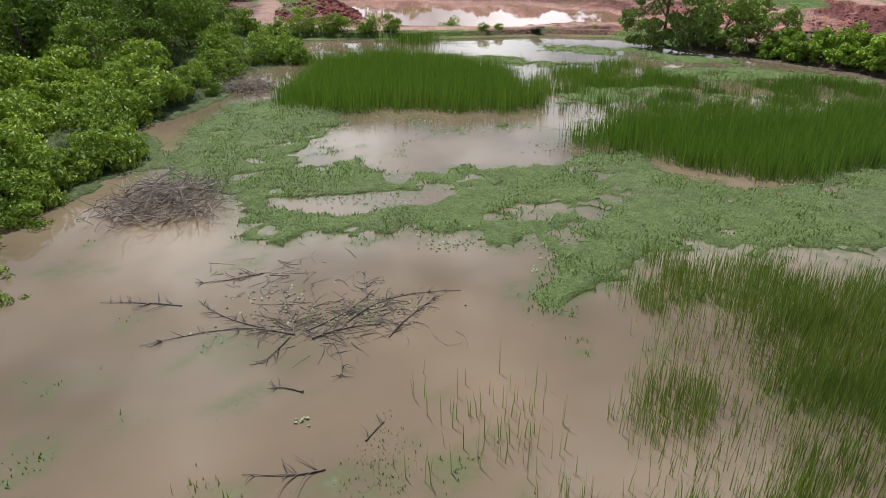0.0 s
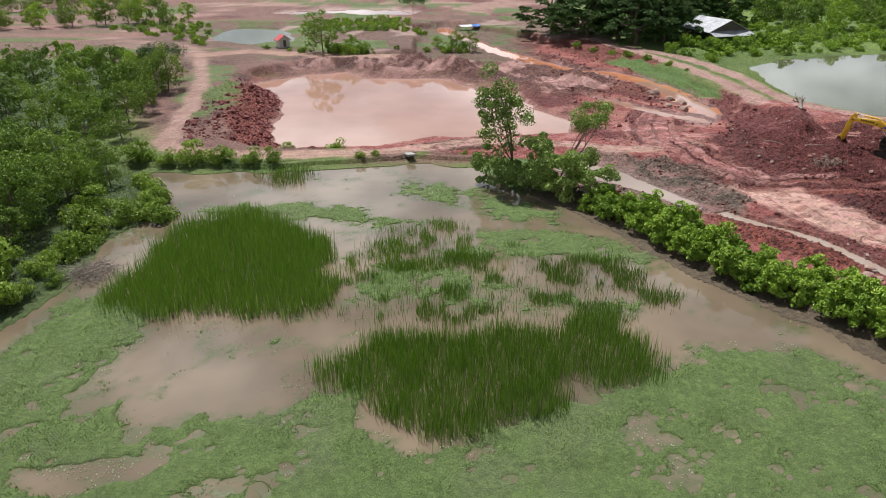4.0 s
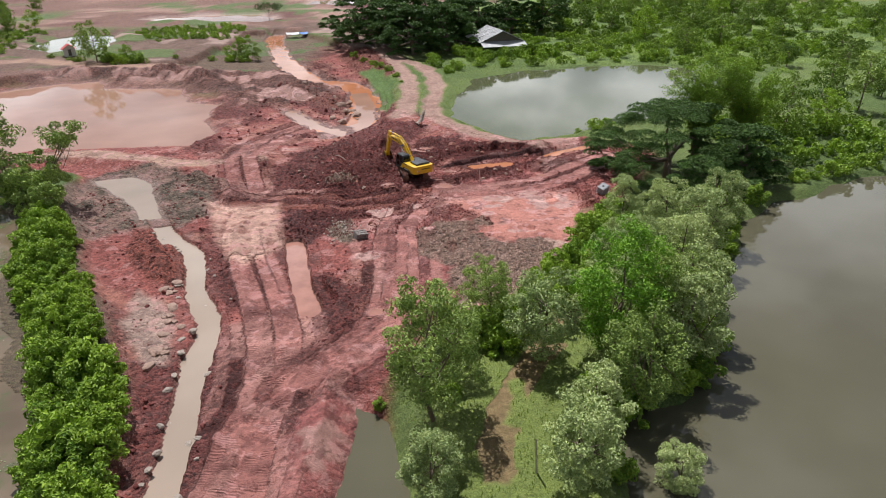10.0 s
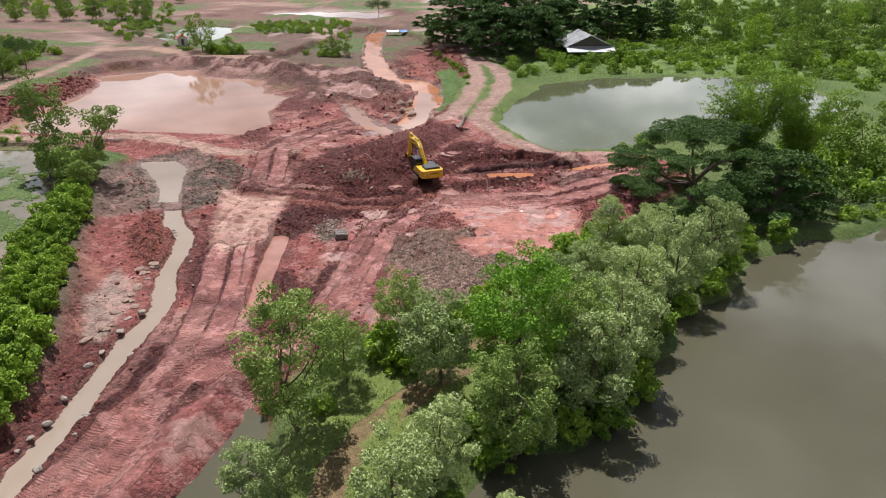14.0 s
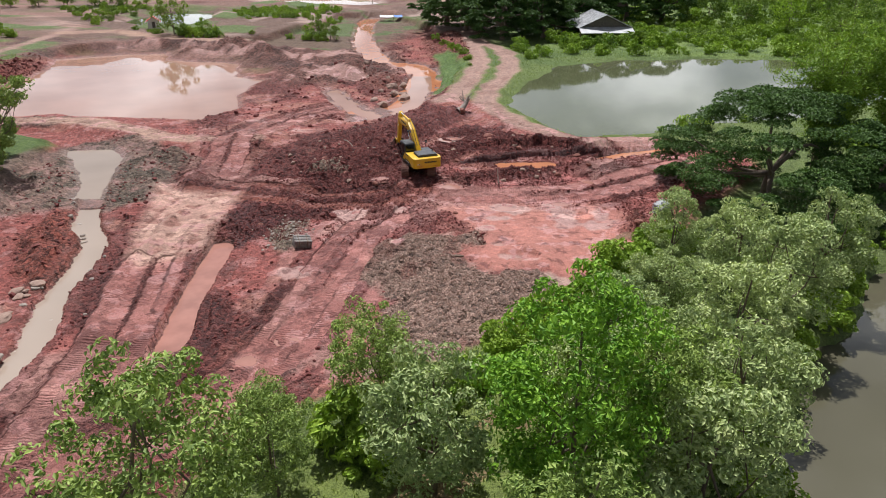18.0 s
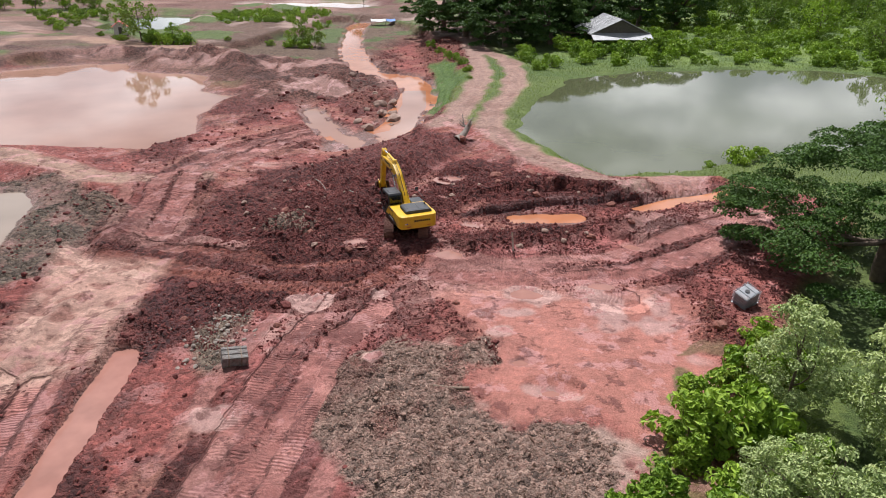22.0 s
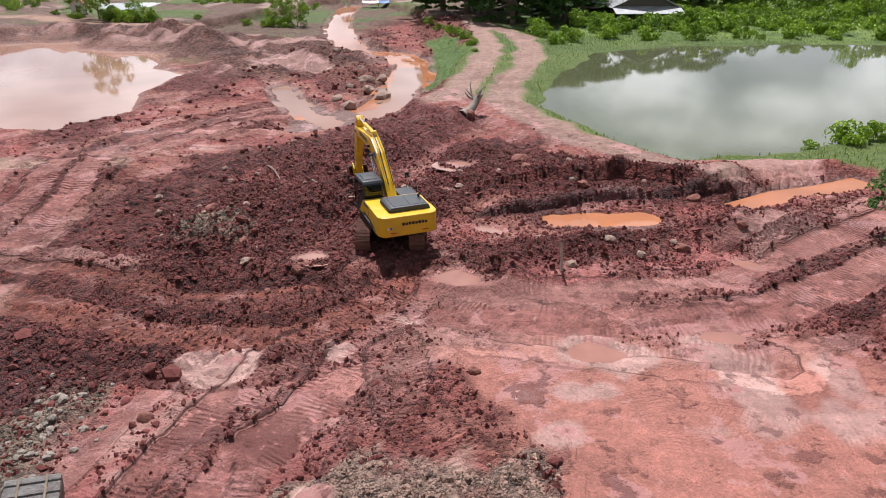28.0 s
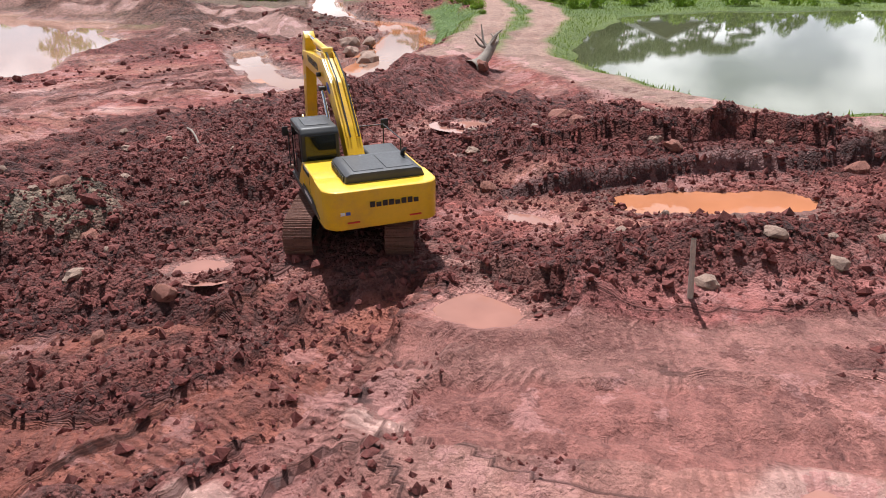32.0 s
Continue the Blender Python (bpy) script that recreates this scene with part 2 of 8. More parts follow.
def water_material(name, colour, rough=0.03, ripple=0.004, patch=(0.8, 1.2), scale=0.12, ior=1.38):
    m, nt, bsdf, L = material(name)
    co = coords(nt)
    n = noise_node(nt, co, scale, 3, 0.5)
    col = mix_node(nt, 1.0, colour, range_node(nt, n, 0.3, 0.7, *patch), "MULTIPLY")
    L(col, bsdf.inputs["Base Color"])
    bsdf.inputs["IOR"].default_value = ior
    bsdf.inputs["Roughness"].default_value = rough
    L(bump_node(nt, noise_node(nt, co, 2.5, 3, 0.5), ripple, 0.35), bsdf.inputs["Normal"])
    return m


def leaf_material(name, dark, light, translucent=0.24, rough=0.58):
    m, nt, bsdf, L = material(name)
    geo = nt.nodes.new("ShaderNodeNewGeometry")
    info = nt.nodes.new("ShaderNodeObjectInfo")
    f = math_node(nt, "ADD", math_node(nt, "MULTIPLY", geo.outputs["Random Per Island"], 0.62), math_node(nt, "MULTIPLY", info.outputs["Random"], 0.38))
    col = mix_node(nt, f, dark, light)
    dry = range_node(nt, noise_node(nt, coords(nt), 0.9, 3), 0.6, 0.8, 0.0, 0.35)
    col = mix_node(nt, dry, col, (light[0] * 1.3, light[1] * 1.05, light[2]))
    L(col, bsdf.inputs["Base Color"])
    bsdf.inputs["Roughness"].default_value = rough
    bsdf.inputs["Specular IOR Level"].default_value = 0.28
    tr = nt.nodes.new("ShaderNodeBsdfTranslucent")
    L(mix_node(nt, 1.0, col, (1.25, 1.3, 0.6), "MULTIPLY"), tr.inputs["Color"])
    ms = nt.nodes.new("ShaderNodeMixShader")
    ms.inputs[0].default_value = translucent
    L(bsdf.outputs[0], ms.inputs[1])
    L(tr.outputs[0], ms.inputs[2])
    L(ms.outputs[0], nt.nodes["Material Output"].inputs["Surface"])
    return m


def plain_material(name, colour, rough=0.6, metal=0.0, vary=0.18, scale=3.0, bump=0.0, dirt=None, coat=0.0):
    """A painted, wooden, metal or stone surface with two scales of variation."""
    m, nt, bsdf, L = material(name)
    co = coords(nt)
    a, b = noise_node(nt, co, scale, 5, 0.65), noise_node(nt, co, scale * 9, 4, 0.7)
    v = math_node(nt, "MULTIPLY", range_node(nt, a, 0.3, 0.7, 1 - vary, 1 + vary), range_node(nt, b, 0.3, 0.7, 1 - vary * 0.6, 1 + vary * 0.6))
    col = mix_node(nt, 1.0, colour, v, "MULTIPLY")
    if dirt:
        col = mix_node(nt, range_node(nt, noise_node(nt, co, scale * 0.8, 6, 0.7), 0.5, 0.72, 0.0, 0.75), col, dirt)
    L(col, bsdf.inputs["Base Color"])
    L(range_node(nt, b, 0.3, 0.7, max(rough - 0.1, 0.02), min(rough + 0.1, 1.0)), bsdf.inputs["Roughness"])
    bsdf.inputs["Metallic"].default_value = metal
    bsdf.inputs["Coat Weight"].default_value = coat
    if bump:
        L(bump_node(nt, math_node(nt, "ADD", a, b), bump), bsdf.inputs["Normal"])
    return m


SOIL = ground_material()


def marsh_material():
    """Muddy water whose colour turns green where weed stands just under the surface."""
    # wide patch range: uneven mud tone, plus reflection contrast put into the base colour
    m = water_material("muddy_marsh_water", (0.18, 0.136, 0.09), patch=(0.62, 1.28), ior=1.45)
    nt, L = m.node_tree, m.node_tree.links.new
    bsdf = nt.nodes["Principled BSDF"]
    col = bsdf.inputs["Base Color"].links[0].from_socket
    co = coords(nt)
    weed = attribute(nt, "weed").outputs["Fac"]
    spot = range_node(nt, noise_node(nt, co, 1.6, 6, 0.72), 0.36, 0.62, 0.0, 1.0)
    k = math_node(nt, "MULTIPLY", weed, spot)
    L(mix_node(nt, k, col, (0.085, 0.105, 0.04)), bsdf.inputs["Base Color"])
    L(range_node(nt, k, 0.0, 1.0, 0.03, 0.3), bsdf.inputs["Roughness"])
    return m


MUDDY = marsh_material()
PINKISH = water_material("silty_pink_water", (0.37, 0.21, 0.15), patch=(0.9, 1.1))
ORANGE = water_material("orange_clay_water", (0.47, 0.19, 0.095), patch=(0.85, 1.12), scale=0.4)
GREYISH = water_material("grey_brown_stream_water", (0.33, 0.258, 0.2), patch=(0.9, 1.1))
GREENISH = water_material("green_pond_water", (0.1, 0.108, 0.055), patch=(0.9, 1.1))
PUDDLE = water_material("red_brown_puddle_water", (0.35, 0.17, 0.132), patch=(0.85, 1.12), scale=0.8)
OLIVE = water_material("olive_pond_water", (0.098, 0.09, 0.058), patch=(0.92, 1.08))

LEAF_BUSH = leaf_material("fresh_bush_leaf", (0.085, 0.175, 0.02), (0.38, 0.52, 0.065), 0.16)
LEAF_TREE = leaf_material("tree_leaf", (0.095, 0.165, 0.038), (0.44, 0.55, 0.14), 0.1)
LEAF_PALE = leaf_material("pale_tree_leaf", (0.16, 0.24, 0.08), (0.6, 0.67, 0.3), 0.1)
LEAF_DARK = leaf_material("dark_rain_tree_leaf", (0.026, 0.066, 0.012), (0.1, 0.185, 0.032), 0.1)
LEAF_BAMBOO = leaf_material("bamboo_leaf", (0.1, 0.205, 0.02), (0.36, 0.5, 0.06), 0.14)
LEAF_WOOD = leaf_material("woodland_leaf", (0.055, 0.115, 0.02), (0.27, 0.38, 0.06), 0.16)
REED = leaf_material("reed_blade", (0.075, 0.15, 0.022), (0.2, 0.32, 0.05), 0.2)
REED_DRY = leaf_material("thin_reed_blade", (0.1, 0.16, 0.028), (0.25, 0.32, 0.07), 0.2)
LEAF_SCRUB = leaf_material("yellow_green_scrub_leaf", (0.095, 0.175, 0.024), (0.37, 0.48, 0.08), 0.18)
LEAF_LUSH = leaf_material("lush_feathery_leaf", (0.085, 0.22, 0.02), (0.34, 0.55, 0.05), 0.12)
LEAF_FIELD = leaf_material("bright_field_shrub_leaf", (0.1, 0.19, 0.02), (0.36, 0.5, 0.06))
GRASS = leaf_material("grass_blade", (0.11, 0.175, 0.025), (0.25, 0.32, 0.06), 0.25)
MAT_PLANT = leaf_material("floating_plant_leaf", (0.095, 0.165, 0.036), (0.25, 0.35, 0.09), 0.2)
PALE_PLANT = leaf_material("pale_floating_leaf", (0.2, 0.25, 0.13), (0.45, 0.5, 0.3), 0.1)
BARK = plain_material("grey_brown_bark", (0.17, 0.125, 0.09), 0.9, vary=0.3, scale=4, bump=0.03)
DEAD = plain_material("dead_grey_branch", (0.26, 0.215, 0.18), 0.9, vary=0.3, scale=3, bump=0.01)
SUNKEN = plain_material("sodden_dark_branch", (0.1, 0.08, 0.068), 0.7, vary=0.3, scale=3)
CLOD_RED = plain_material("red_clay_clod", (0.16, 0.043, 0.036), 0.95, vary=0.35, scale=2.0, bump=0.03)
CLOD_BROWN = plain_material("grey_brown_clod", (0.34, 0.215, 0.165), 0.95, vary=0.3, scale=2.0, bump=0.03)
PALE_WOOD = plain_material("bleached_wood", (0.5, 0.44, 0.37), 0.85, vary=0.2, scale=5, bump=0.01)
STONE = plain_material("pale_pinkish_stone", (0.33, 0.22, 0.17), 0.9, vary=0.25, scale=1.6, bump=0.03)
STONE_GREY = plain_material("grey_stone", (0.36, 0.3, 0.25), 0.9, vary=0.3, scale=1.6, bump=0.03)


# ---- numeric helpers for the lie of the land ----
TABLE = np.random.RandomState(7).rand(256, 256)


FLAT_TABLE = TABLE.ravel()


def vnoise(x, y, seed=0):
    x, y = x + seed * 17.31, y + seed * 9.77
    xi, yi = np.floor(x), np.floor(y)
    fx, fy = x - xi, y - yi
    xi, yi = xi.astype(np.int32) & 255, yi.astype(np.int32) & 255
    fx *= fx * (3 - 2 * fx)
    fy *= fy * (3 - 2 * fy)
    r0, r1, y1 = xi << 8, ((xi + 1) & 255) << 8, (yi + 1) & 255
    a, b = FLAT_TABLE.take(r0 | yi), FLAT_TABLE.take(r1 | yi)
    c, d = FLAT_TABLE.take(r0 | y1), FLAT_TABLE.take(r1 | y1)
    a += (b - a) * fx
    c += (d - c) * fx
    return a + (c - a) * fy


def fbm(x, y, size, octaves=4, seed=0, gain=0.5):
    """Noise about 0, within about -0.5 to 0.5, whose largest lumps are size metres across."""
    total, amp, norm = 0.0, 1.0, 0.0
    for o in range(octaves):
        k = 2.03 ** o / size
        total = total + amp * (vnoise(x * k, y * k, seed + 3 * o) - 0.5)
        norm += amp
        amp *= gain
    return total / norm * 1.6


def smooth(a, b, v):
    t = np.clip((v - a) / (b - a), 0, 1)
    return t * t * (3 - 2 * t)


def seg_dist(x, y, pts, closed):
    """Distance to a line of points, and the length along it."""
    best, along, run = np.full(x.shape, 1e9), np.zeros(x.shape), 0.0
    n = len(pts)
    for i in range(n if closed else n - 1):
        (ax, ay), (bx, by) = pts[i], pts[(i + 1) % n]
        dx, dy = bx - ax, by - ay
        ll = dx * dx + dy * dy + 1e-9
        t = np.clip(((x - ax) * dx + (y - ay) * dy) / ll, 0, 1)
        d = np.hypot(x - ax - t * dx, y - ay - t * dy)
        closer = d < best
        best = np.where(closer, d, best)
        along = np.where(closer, run + t * math.sqrt(ll), along)
        run += math.sqrt(ll)
    return best, along


def inside(x, y, pts):
    r = np.zeros(x.shape, bool)
    n = len(pts)
    for i in range(n):
        (ax, ay), (bx, by) = pts[i], pts[(i + 1) % n]
        if ay != by:
            r ^= ((ay > y) != (by > y)) & (x < (bx - ax) * (y - ay) / (by - ay) + ax)
    return r


def near_box(x, y, pts, pad):
    px, py = [p[0] for p in pts], [p[1] for p in pts]
    return (x > min(px) - pad) & (x < max(px) + pad) & (y > min(py) - pad) & (y < max(py) + pad)


def area(x, y, pts, pad=12.0):
    """Signed distance to an outline, minus inside; far off simply 'pad'."""
    out = np.full(x.shape, pad)
    m = near_box(x, y, pts, pad)
    if m.any():
        d, _ = seg_dist(x[m], y[m], pts, True)
        out[m] = np.where(inside(x[m], y[m], pts), -d, np.minimum(d, pad))
    return out


def line(x, y, pts, pad=6.0):
    out, al = np.full(x.shape, pad), np.zeros(x.shape)
    m = near_box(x, y, pts, pad)
    if m.any():
        d, a = seg_dist(x[m], y[m], pts, False)
        out[m], al[m] = np.minimum(d, pad), a
    return out, al


def curve(pts, step=1.0):
    """Points along a smooth curve (Catmull-Rom) through pts."""
    p = [Vector((*q, 0)) for q in pts]
    p = [p[0] * 2 - p[1]] + p + [p[-1] * 2 - p[-2]]
    res = []
    for i in range(1, len(p) - 2):
        n = max(2, int((p[i + 1] - p[i]).length / step))
        for k in range(n):
            t = k / n
            a, b, c, d = p[i - 1], p[i], p[i + 1], p[i + 2]
            v = 0.5 * ((2 * b) + (c - a) * t + (2 * a - 5 * b + 4 * c - d) * t * t + (3 * b - a - 3 * c + d) * t ** 3)
            res.append((v.x, v.y))
    return res + [pts[-1]]


# ---- the plan ----
MARSH = [(-16, 4), (-17.5, 14), (-18.5, 20), (-15.6, 24.2), (-15.3, 27.3), (-14.1, 29.8), (-18.1, 34.9), (-16, 37.4), (-15.3, 43.5), (-15.7, 51.8), (-13.4, 60),
         (-18, 66), (-21, 71), (-14, 71.5), (-6, 71.3), (2, 72.5), (10, 73.8), (18, 74), (22, 66), (28.5, 57.8), (34.6, 46.3), (36.6, 42.3), (40.6, 38.1),
         (42.4, 33.6), (45.9, 30.8), (47.8, 27), (49.7, 24.9), (52, 15), (54, 0), (50, -30), (-24, -30), (-18, -8)]
POND_A = [(-22.9, 128.4), (-15, 137), (-6.8, 140.4), (-1.5, 132.8), (8, 133), (16, 131.5), (20.4, 120.7), (27.3, 118.5), (29.2, 106), (33.8, 98.5), (32, 90), (22, 89.3),
          (12.9, 88.5), (5.5, 84.8), (-6.8, 83.4), (-9.4, 88.1), (-13, 109), (-17.2, 119.5)]
POND_B = [(71.5, 102.1), (72.4, 114.1), (73.7, 124.4), (75.7, 134), (86.3, 142.4), (101, 147.6), (114.5, 150.5), (123.7, 145), (130, 128), (125.4, 119.7), (107, 103), (96.8, 97.3),
          (88.5, 91.2), (81.5, 88.2), (78.8, 90.8), (73.9, 96.9)]
POND_N = [(81.8, 26.2), (83.3, 29.7), (87.6, 31.8), (90.8, 36.1), (91.7, 40.5), (94.7, 48.1), (99.1, 54.3), (101.4, 59.8), (108.9, 65.6), (120.2, 72.9), (140, 80), (170, 78),
          (180, 20), (160, -40), (90, -40), (80, -5)]
POND_FAR = [(-49, 181), (-51.5, 200), (-50, 216), (-38, 212), (-30, 196), (-26, 178), (-32.5, 172.5)]
POND_FAR_2 = [(-46, 252), (-44, 264), (-10, 273), (3, 258), (0, 243), (-27, 247)]
POND_FAR_3 = [(2, 318), (26, 318), (34, 338), (0, 342)]
POOL_TOP = [(27, 73.5), (31.3, 75.4), (35, 72.6), (38, 66.4), (40.6, 62.0), (38.6, 61.2), (35.4, 65.5), (31, 70)]
POOL_SIDE = [(66.4, 31.5), (66.6, 28.0), (66.2, 23.2), (66.5, 14), (70.0, 14), (70.4, 23.5), (68.6, 29.5)]
STREAM = curve([(36.8, 67.0), (39.5, 62.6), (43.1, 57), (46.8, 53.5), (48.9, 49.4), (50.9, 44.4), (53.1, 41), (54, 36.5), (54.9, 32.7), (55.8, 29), (56.6, 25.5), (57.7, 20.5), (59, 14)], 1.5)
FAR_STREAM = curve([(14, 215), (17, 199), (26.5, 171), (34.5, 151.5), (42, 139.5), (49.5, 136.3), (54, 125.5), (55.8, 112.5), (55.9, 103), (53, 98.2)], 3.0)
FAR_BRANCH = curve([(53.5, 98.5), (49, 102.5), (42.7, 111.6)], 2.0)
DITCH = curve([(56.7, 55.6), (57.7, 52), (59.2, 47.4), (60.9, 42.2)], 1.0)
TRENCH = curve([(75.2, 76.5), (76.6, 76.8), (77.8, 77.1), (78.8, 77.5)], 1.0)
TRENCH_EAST = curve([(83.7, 80.2), (85.2, 81.6), (86.6, 82.9), (89.0, 84.3), (91.2, 86.0)], 1.0)
PATH = curve([(86, 60), (84.2, 52), (82.6, 44), (80.4, 38.3), (78, 33.5), (76.1, 30), (75.3, 26.9), (74.9, 24.3), (75.2, 22.4), (76.5, 15), (77, 5), (74, -20)], 2.0)
ROAD_L = curve([(52, 172), (58.3, 148.3), (62.8, 127), (63.9, 110), (63.4, 101)], 3.0)
ROAD_R = curve([(52.5, 174), (58, 156), (64.6, 144.3), (68.1, 125.6), (68, 107.6), (69.8, 98), (73.3, 92.5), (79.1, 85.7), (83, 83.3)], 3.0)
ROAD_WEST = curve([(-19, 77.5), (-20.6, 79), (-23.2, 89.9), (-26.5, 106.9), (-34.5, 133.8), (-41.3, 150.4), (-50, 165), (-77.1, 182.1), (-68, 214), (-66, 246.8), (-85.5, 312.5)], 5.0)
ROAD_WEST_B = curve([(-40, 150), (-31.2, 156), (-12.8, 149.7), (5, 150)], 4.0)
BERM = curve([(-19, 77.5), (-12.9, 76), (-1.8, 76), (7, 77), (15, 80), (21.2, 82.4), (30.8, 79.9), (37.5, 78.2), (46, 80)], 2.0)
RUTS = [curve(p, 1.0) for p in (
    [(59.4, 14), (59.6, 23.2), (59.7, 28.4), (59.7, 32.2), (58.1, 38.1), (55.3, 44.9), (52.2, 51.6)],
    [(61.4, 14), (61.6, 22.9), (61.2, 28.1), (61.6, 31.8), (60.1, 38.6), (57.4, 45.6), (54.6, 52.0)],
    [(61.5, 31.8), (64.2, 36.2), (66.4, 40.7), (66.5, 47.1), (65.6, 54), (65.6, 57.8), (65.9, 60.6), (66.8, 64), (68.1, 66.8), (68.7, 69.3)],
    [(62.6, 32.4), (66.7, 36.9), (68.5, 42.4), (68.3, 49.3), (67.7, 56.5), (68.3, 60), (69.0, 63.4), (69.6, 66), (69.7, 68.5)],
    [(46, 67.4), (51, 67), (55.4, 66.3), (59.2, 65.9), (62.6, 65.9), (65.2, 66.5), (66.8, 67.4), (67.2, 69.3)],
    [(48, 65.2), (52.6, 64.8), (57, 63.9), (60.7, 63.3), (63.5, 63.2), (65.3, 63.8), (67.2, 64.9), (68.7, 66.8), (69.5, 69)],
    [(70.5, 67.5), (76, 68.2), (82, 70.5), (87, 75.5), (91, 79.5)],
    [(71.5, 65.6), (77, 66.4), (83.2, 68.7), (88.4, 73.6), (92, 77.5)],
    [(47, 69), (44, 76), (42, 84), (44, 95), (48, 104)],
    [(49, 69.4), (46.3, 76.4), (44.3, 84), (46.2, 94.2), (50.2, 103)])]
OLD_PASSES = [curve(p, 1.0) for p in ([(70.5, 68.2), (72, 67), (73.9, 66.5), (77.7, 66.5), (84, 68)], [(70.6, 66.3), (71.7, 65.7), (73.1, 65.2), (76, 65.3), (82, 65.2)], [(72.5, 68), (76, 68.6), (79, 69.4), (84, 72)],
                                    [(70, 63.5), (71.4, 60.5), (73.6, 58.4)], [(62.6, 33), (66, 38.6), (67.4, 43), (67.2, 50), (66.6, 57)], [(60.5, 14), (60.6, 25), (60.4, 31)], [(40, 85), (47, 83), (54, 84)], [(41, 88), (48, 86), (54, 87.5)],
                                    [(36, 92), (43, 97), (50, 99)], [(52, 46), (49.8, 51), (47.6, 58)], [(58.6, 46), (55.8, 52), (53.5, 58)])]
DARK_FIELD = [(53.5, 66.4), (58.7, 66.2), (63.4, 67.4), (65.6, 69.6), (65.4, 76), (61.5, 83), (57, 90), (51.5, 86.5), (49.4, 79.5), (49.3, 72), (51, 68.4)]
POOL_FAR = [(40.4, 114.3), (47.2, 106.3), (51.5, 102.4), (54.7, 102.3), (56.5, 104.8), (55.0, 111.6), (54.0, 119.0), (51.3, 127.5), (53.8, 128.1), (56.3, 117.9), (57.7, 108.2), (57.3, 102.2), (56.2, 98.8), (54.8, 96.9), (52.6, 94.4), (51.3, 95.0), (52.2, 98.9), (48.4, 103.6), (43.6, 109.0)]
CUT_X, CUT_Y = (70.2, 72.5, 74.1, 75.8, 78.1, 80.2, 82.5, 84.5), (75.3, 76.3, 77.5, 78.6, 79.6, 80.0, 81.0, 82.4)
PALE = [(44.1, 65.6), (52.9, 65.4), (56.2, 54), (53.2, 50.4), (51, 51.5), (47.4, 58)]
FLAT = [(70.5, 64), (77.7, 67.5), (83.6, 67.6), (86.3, 65.5), (86.2, 60), (86.2, 54), (83.5, 50.5), (81, 54), (77, 52), (75, 55), (75.8, 59.4), (72, 60.3)]
DARK_PILE = [(68.7, 51.9), (68.8, 55.2), (70, 57.2), (71.8, 58.2), (75.0, 58.7), (75.4, 57.5), (74.5, 55), (77.1, 51.8), (80.5, 53.2), (82.3, 52.2), (81.6, 49), (79.2, 45.4), (76.7, 42.2), (73.4, 41.7),
             (72.1, 45.2), (72.8, 48.4)]
REED_1 = [(-10.3, 40), (-5.6, 38.4), (0.5, 38.4), (4.8, 39), (6.3, 41), (5.8, 46), (4.6, 50), (1, 55), (-3, 57.5), (-8, 57), (-10.8, 50)]
REED_2 = [(7.2, 33.5), (8.6, 30.6), (10.4, 28.4), (13.4, 26.2), (17, 27), (19.6, 28.2), (22, 30.6), (25.2, 30.9), (28.1, 33), (26.5, 37.8), (21, 37.2), (15, 36.8), (9.6, 36)]
REED_3 = [(5.2, 15.3), (7, 18.4), (13.4, 17.5), (17, 14), (14, 8), (8.2, 5), (2.0, 6), (2.3, 9.2), (3.6, 11.2)]
MAT_1 = [(-14.2, 32.7), (-13.5, 40.3), (-10.4, 42.5), (-4.7, 37.4), (-6.7, 29.4), (-2.1, 27.6), (5.7, 29.4), (8.7, 31), (10.3, 28), (13.4, 25.8), (19.6, 27.8), (26, 30.4), (30.6, 35.5),
         (38.1, 34.2), (43.4, 29.6), (46.3, 24.9), (49, 14), (48, 5), (40, 2), (26, 12), (15.2, 19.4), (7.1, 19.8), (4.4, 16), (2.7, 16.3), (3.3, 19.3), (1.3, 20.6), (-2.8, 20), (-7.5, 21.4),
         (-8.6, 24), (-12.4, 28.1)]
MAT_2 = [(13.8, 48.5), (17.7, 53.8), (27.1, 53.6), (33.3, 48.3), (32.3, 46), (22.6, 48.2)]
MAT_4 = [(7, 42), (10, 47), (15, 46.5), (22, 43), (29, 41), (27, 38.6), (18, 39.5), (12, 40)]
MAT_3 = [(-11, 58), (-6, 61), (2, 60), (9, 58), (13, 56), (9, 54), (0, 57)]
MAT_5 = [(7, 20), (20, 19), (28, 10), (26, 3), (16, 4), (13, 12), (9, 15)]
MAT_6 = [(8, 63), (14, 60), (20, 56), (26, 55), (24, 60), (17, 66), (10, 69)]
HOLE_1 = [(-7.2, 25.0), (-3, 25.6), (0.4, 24.6), (-0.5, 23.4), (-5, 23.2)]
RED_SPOIL = [(70.4, 58.6), (69.5, 60.8), (70.1, 62.5), (71.2, 63.0), (72.9, 62.1), (74.4, 60.8), (73.9, 60.1), (72.4, 60.7), (72.1, 59.3), (70.9, 58.8)]
RED_HEAP = [(39.5, 58), (44, 56.4), (47, 52.6), (49.2, 48.2), (48.6, 45.5), (46, 47.2), (42, 51.5)]
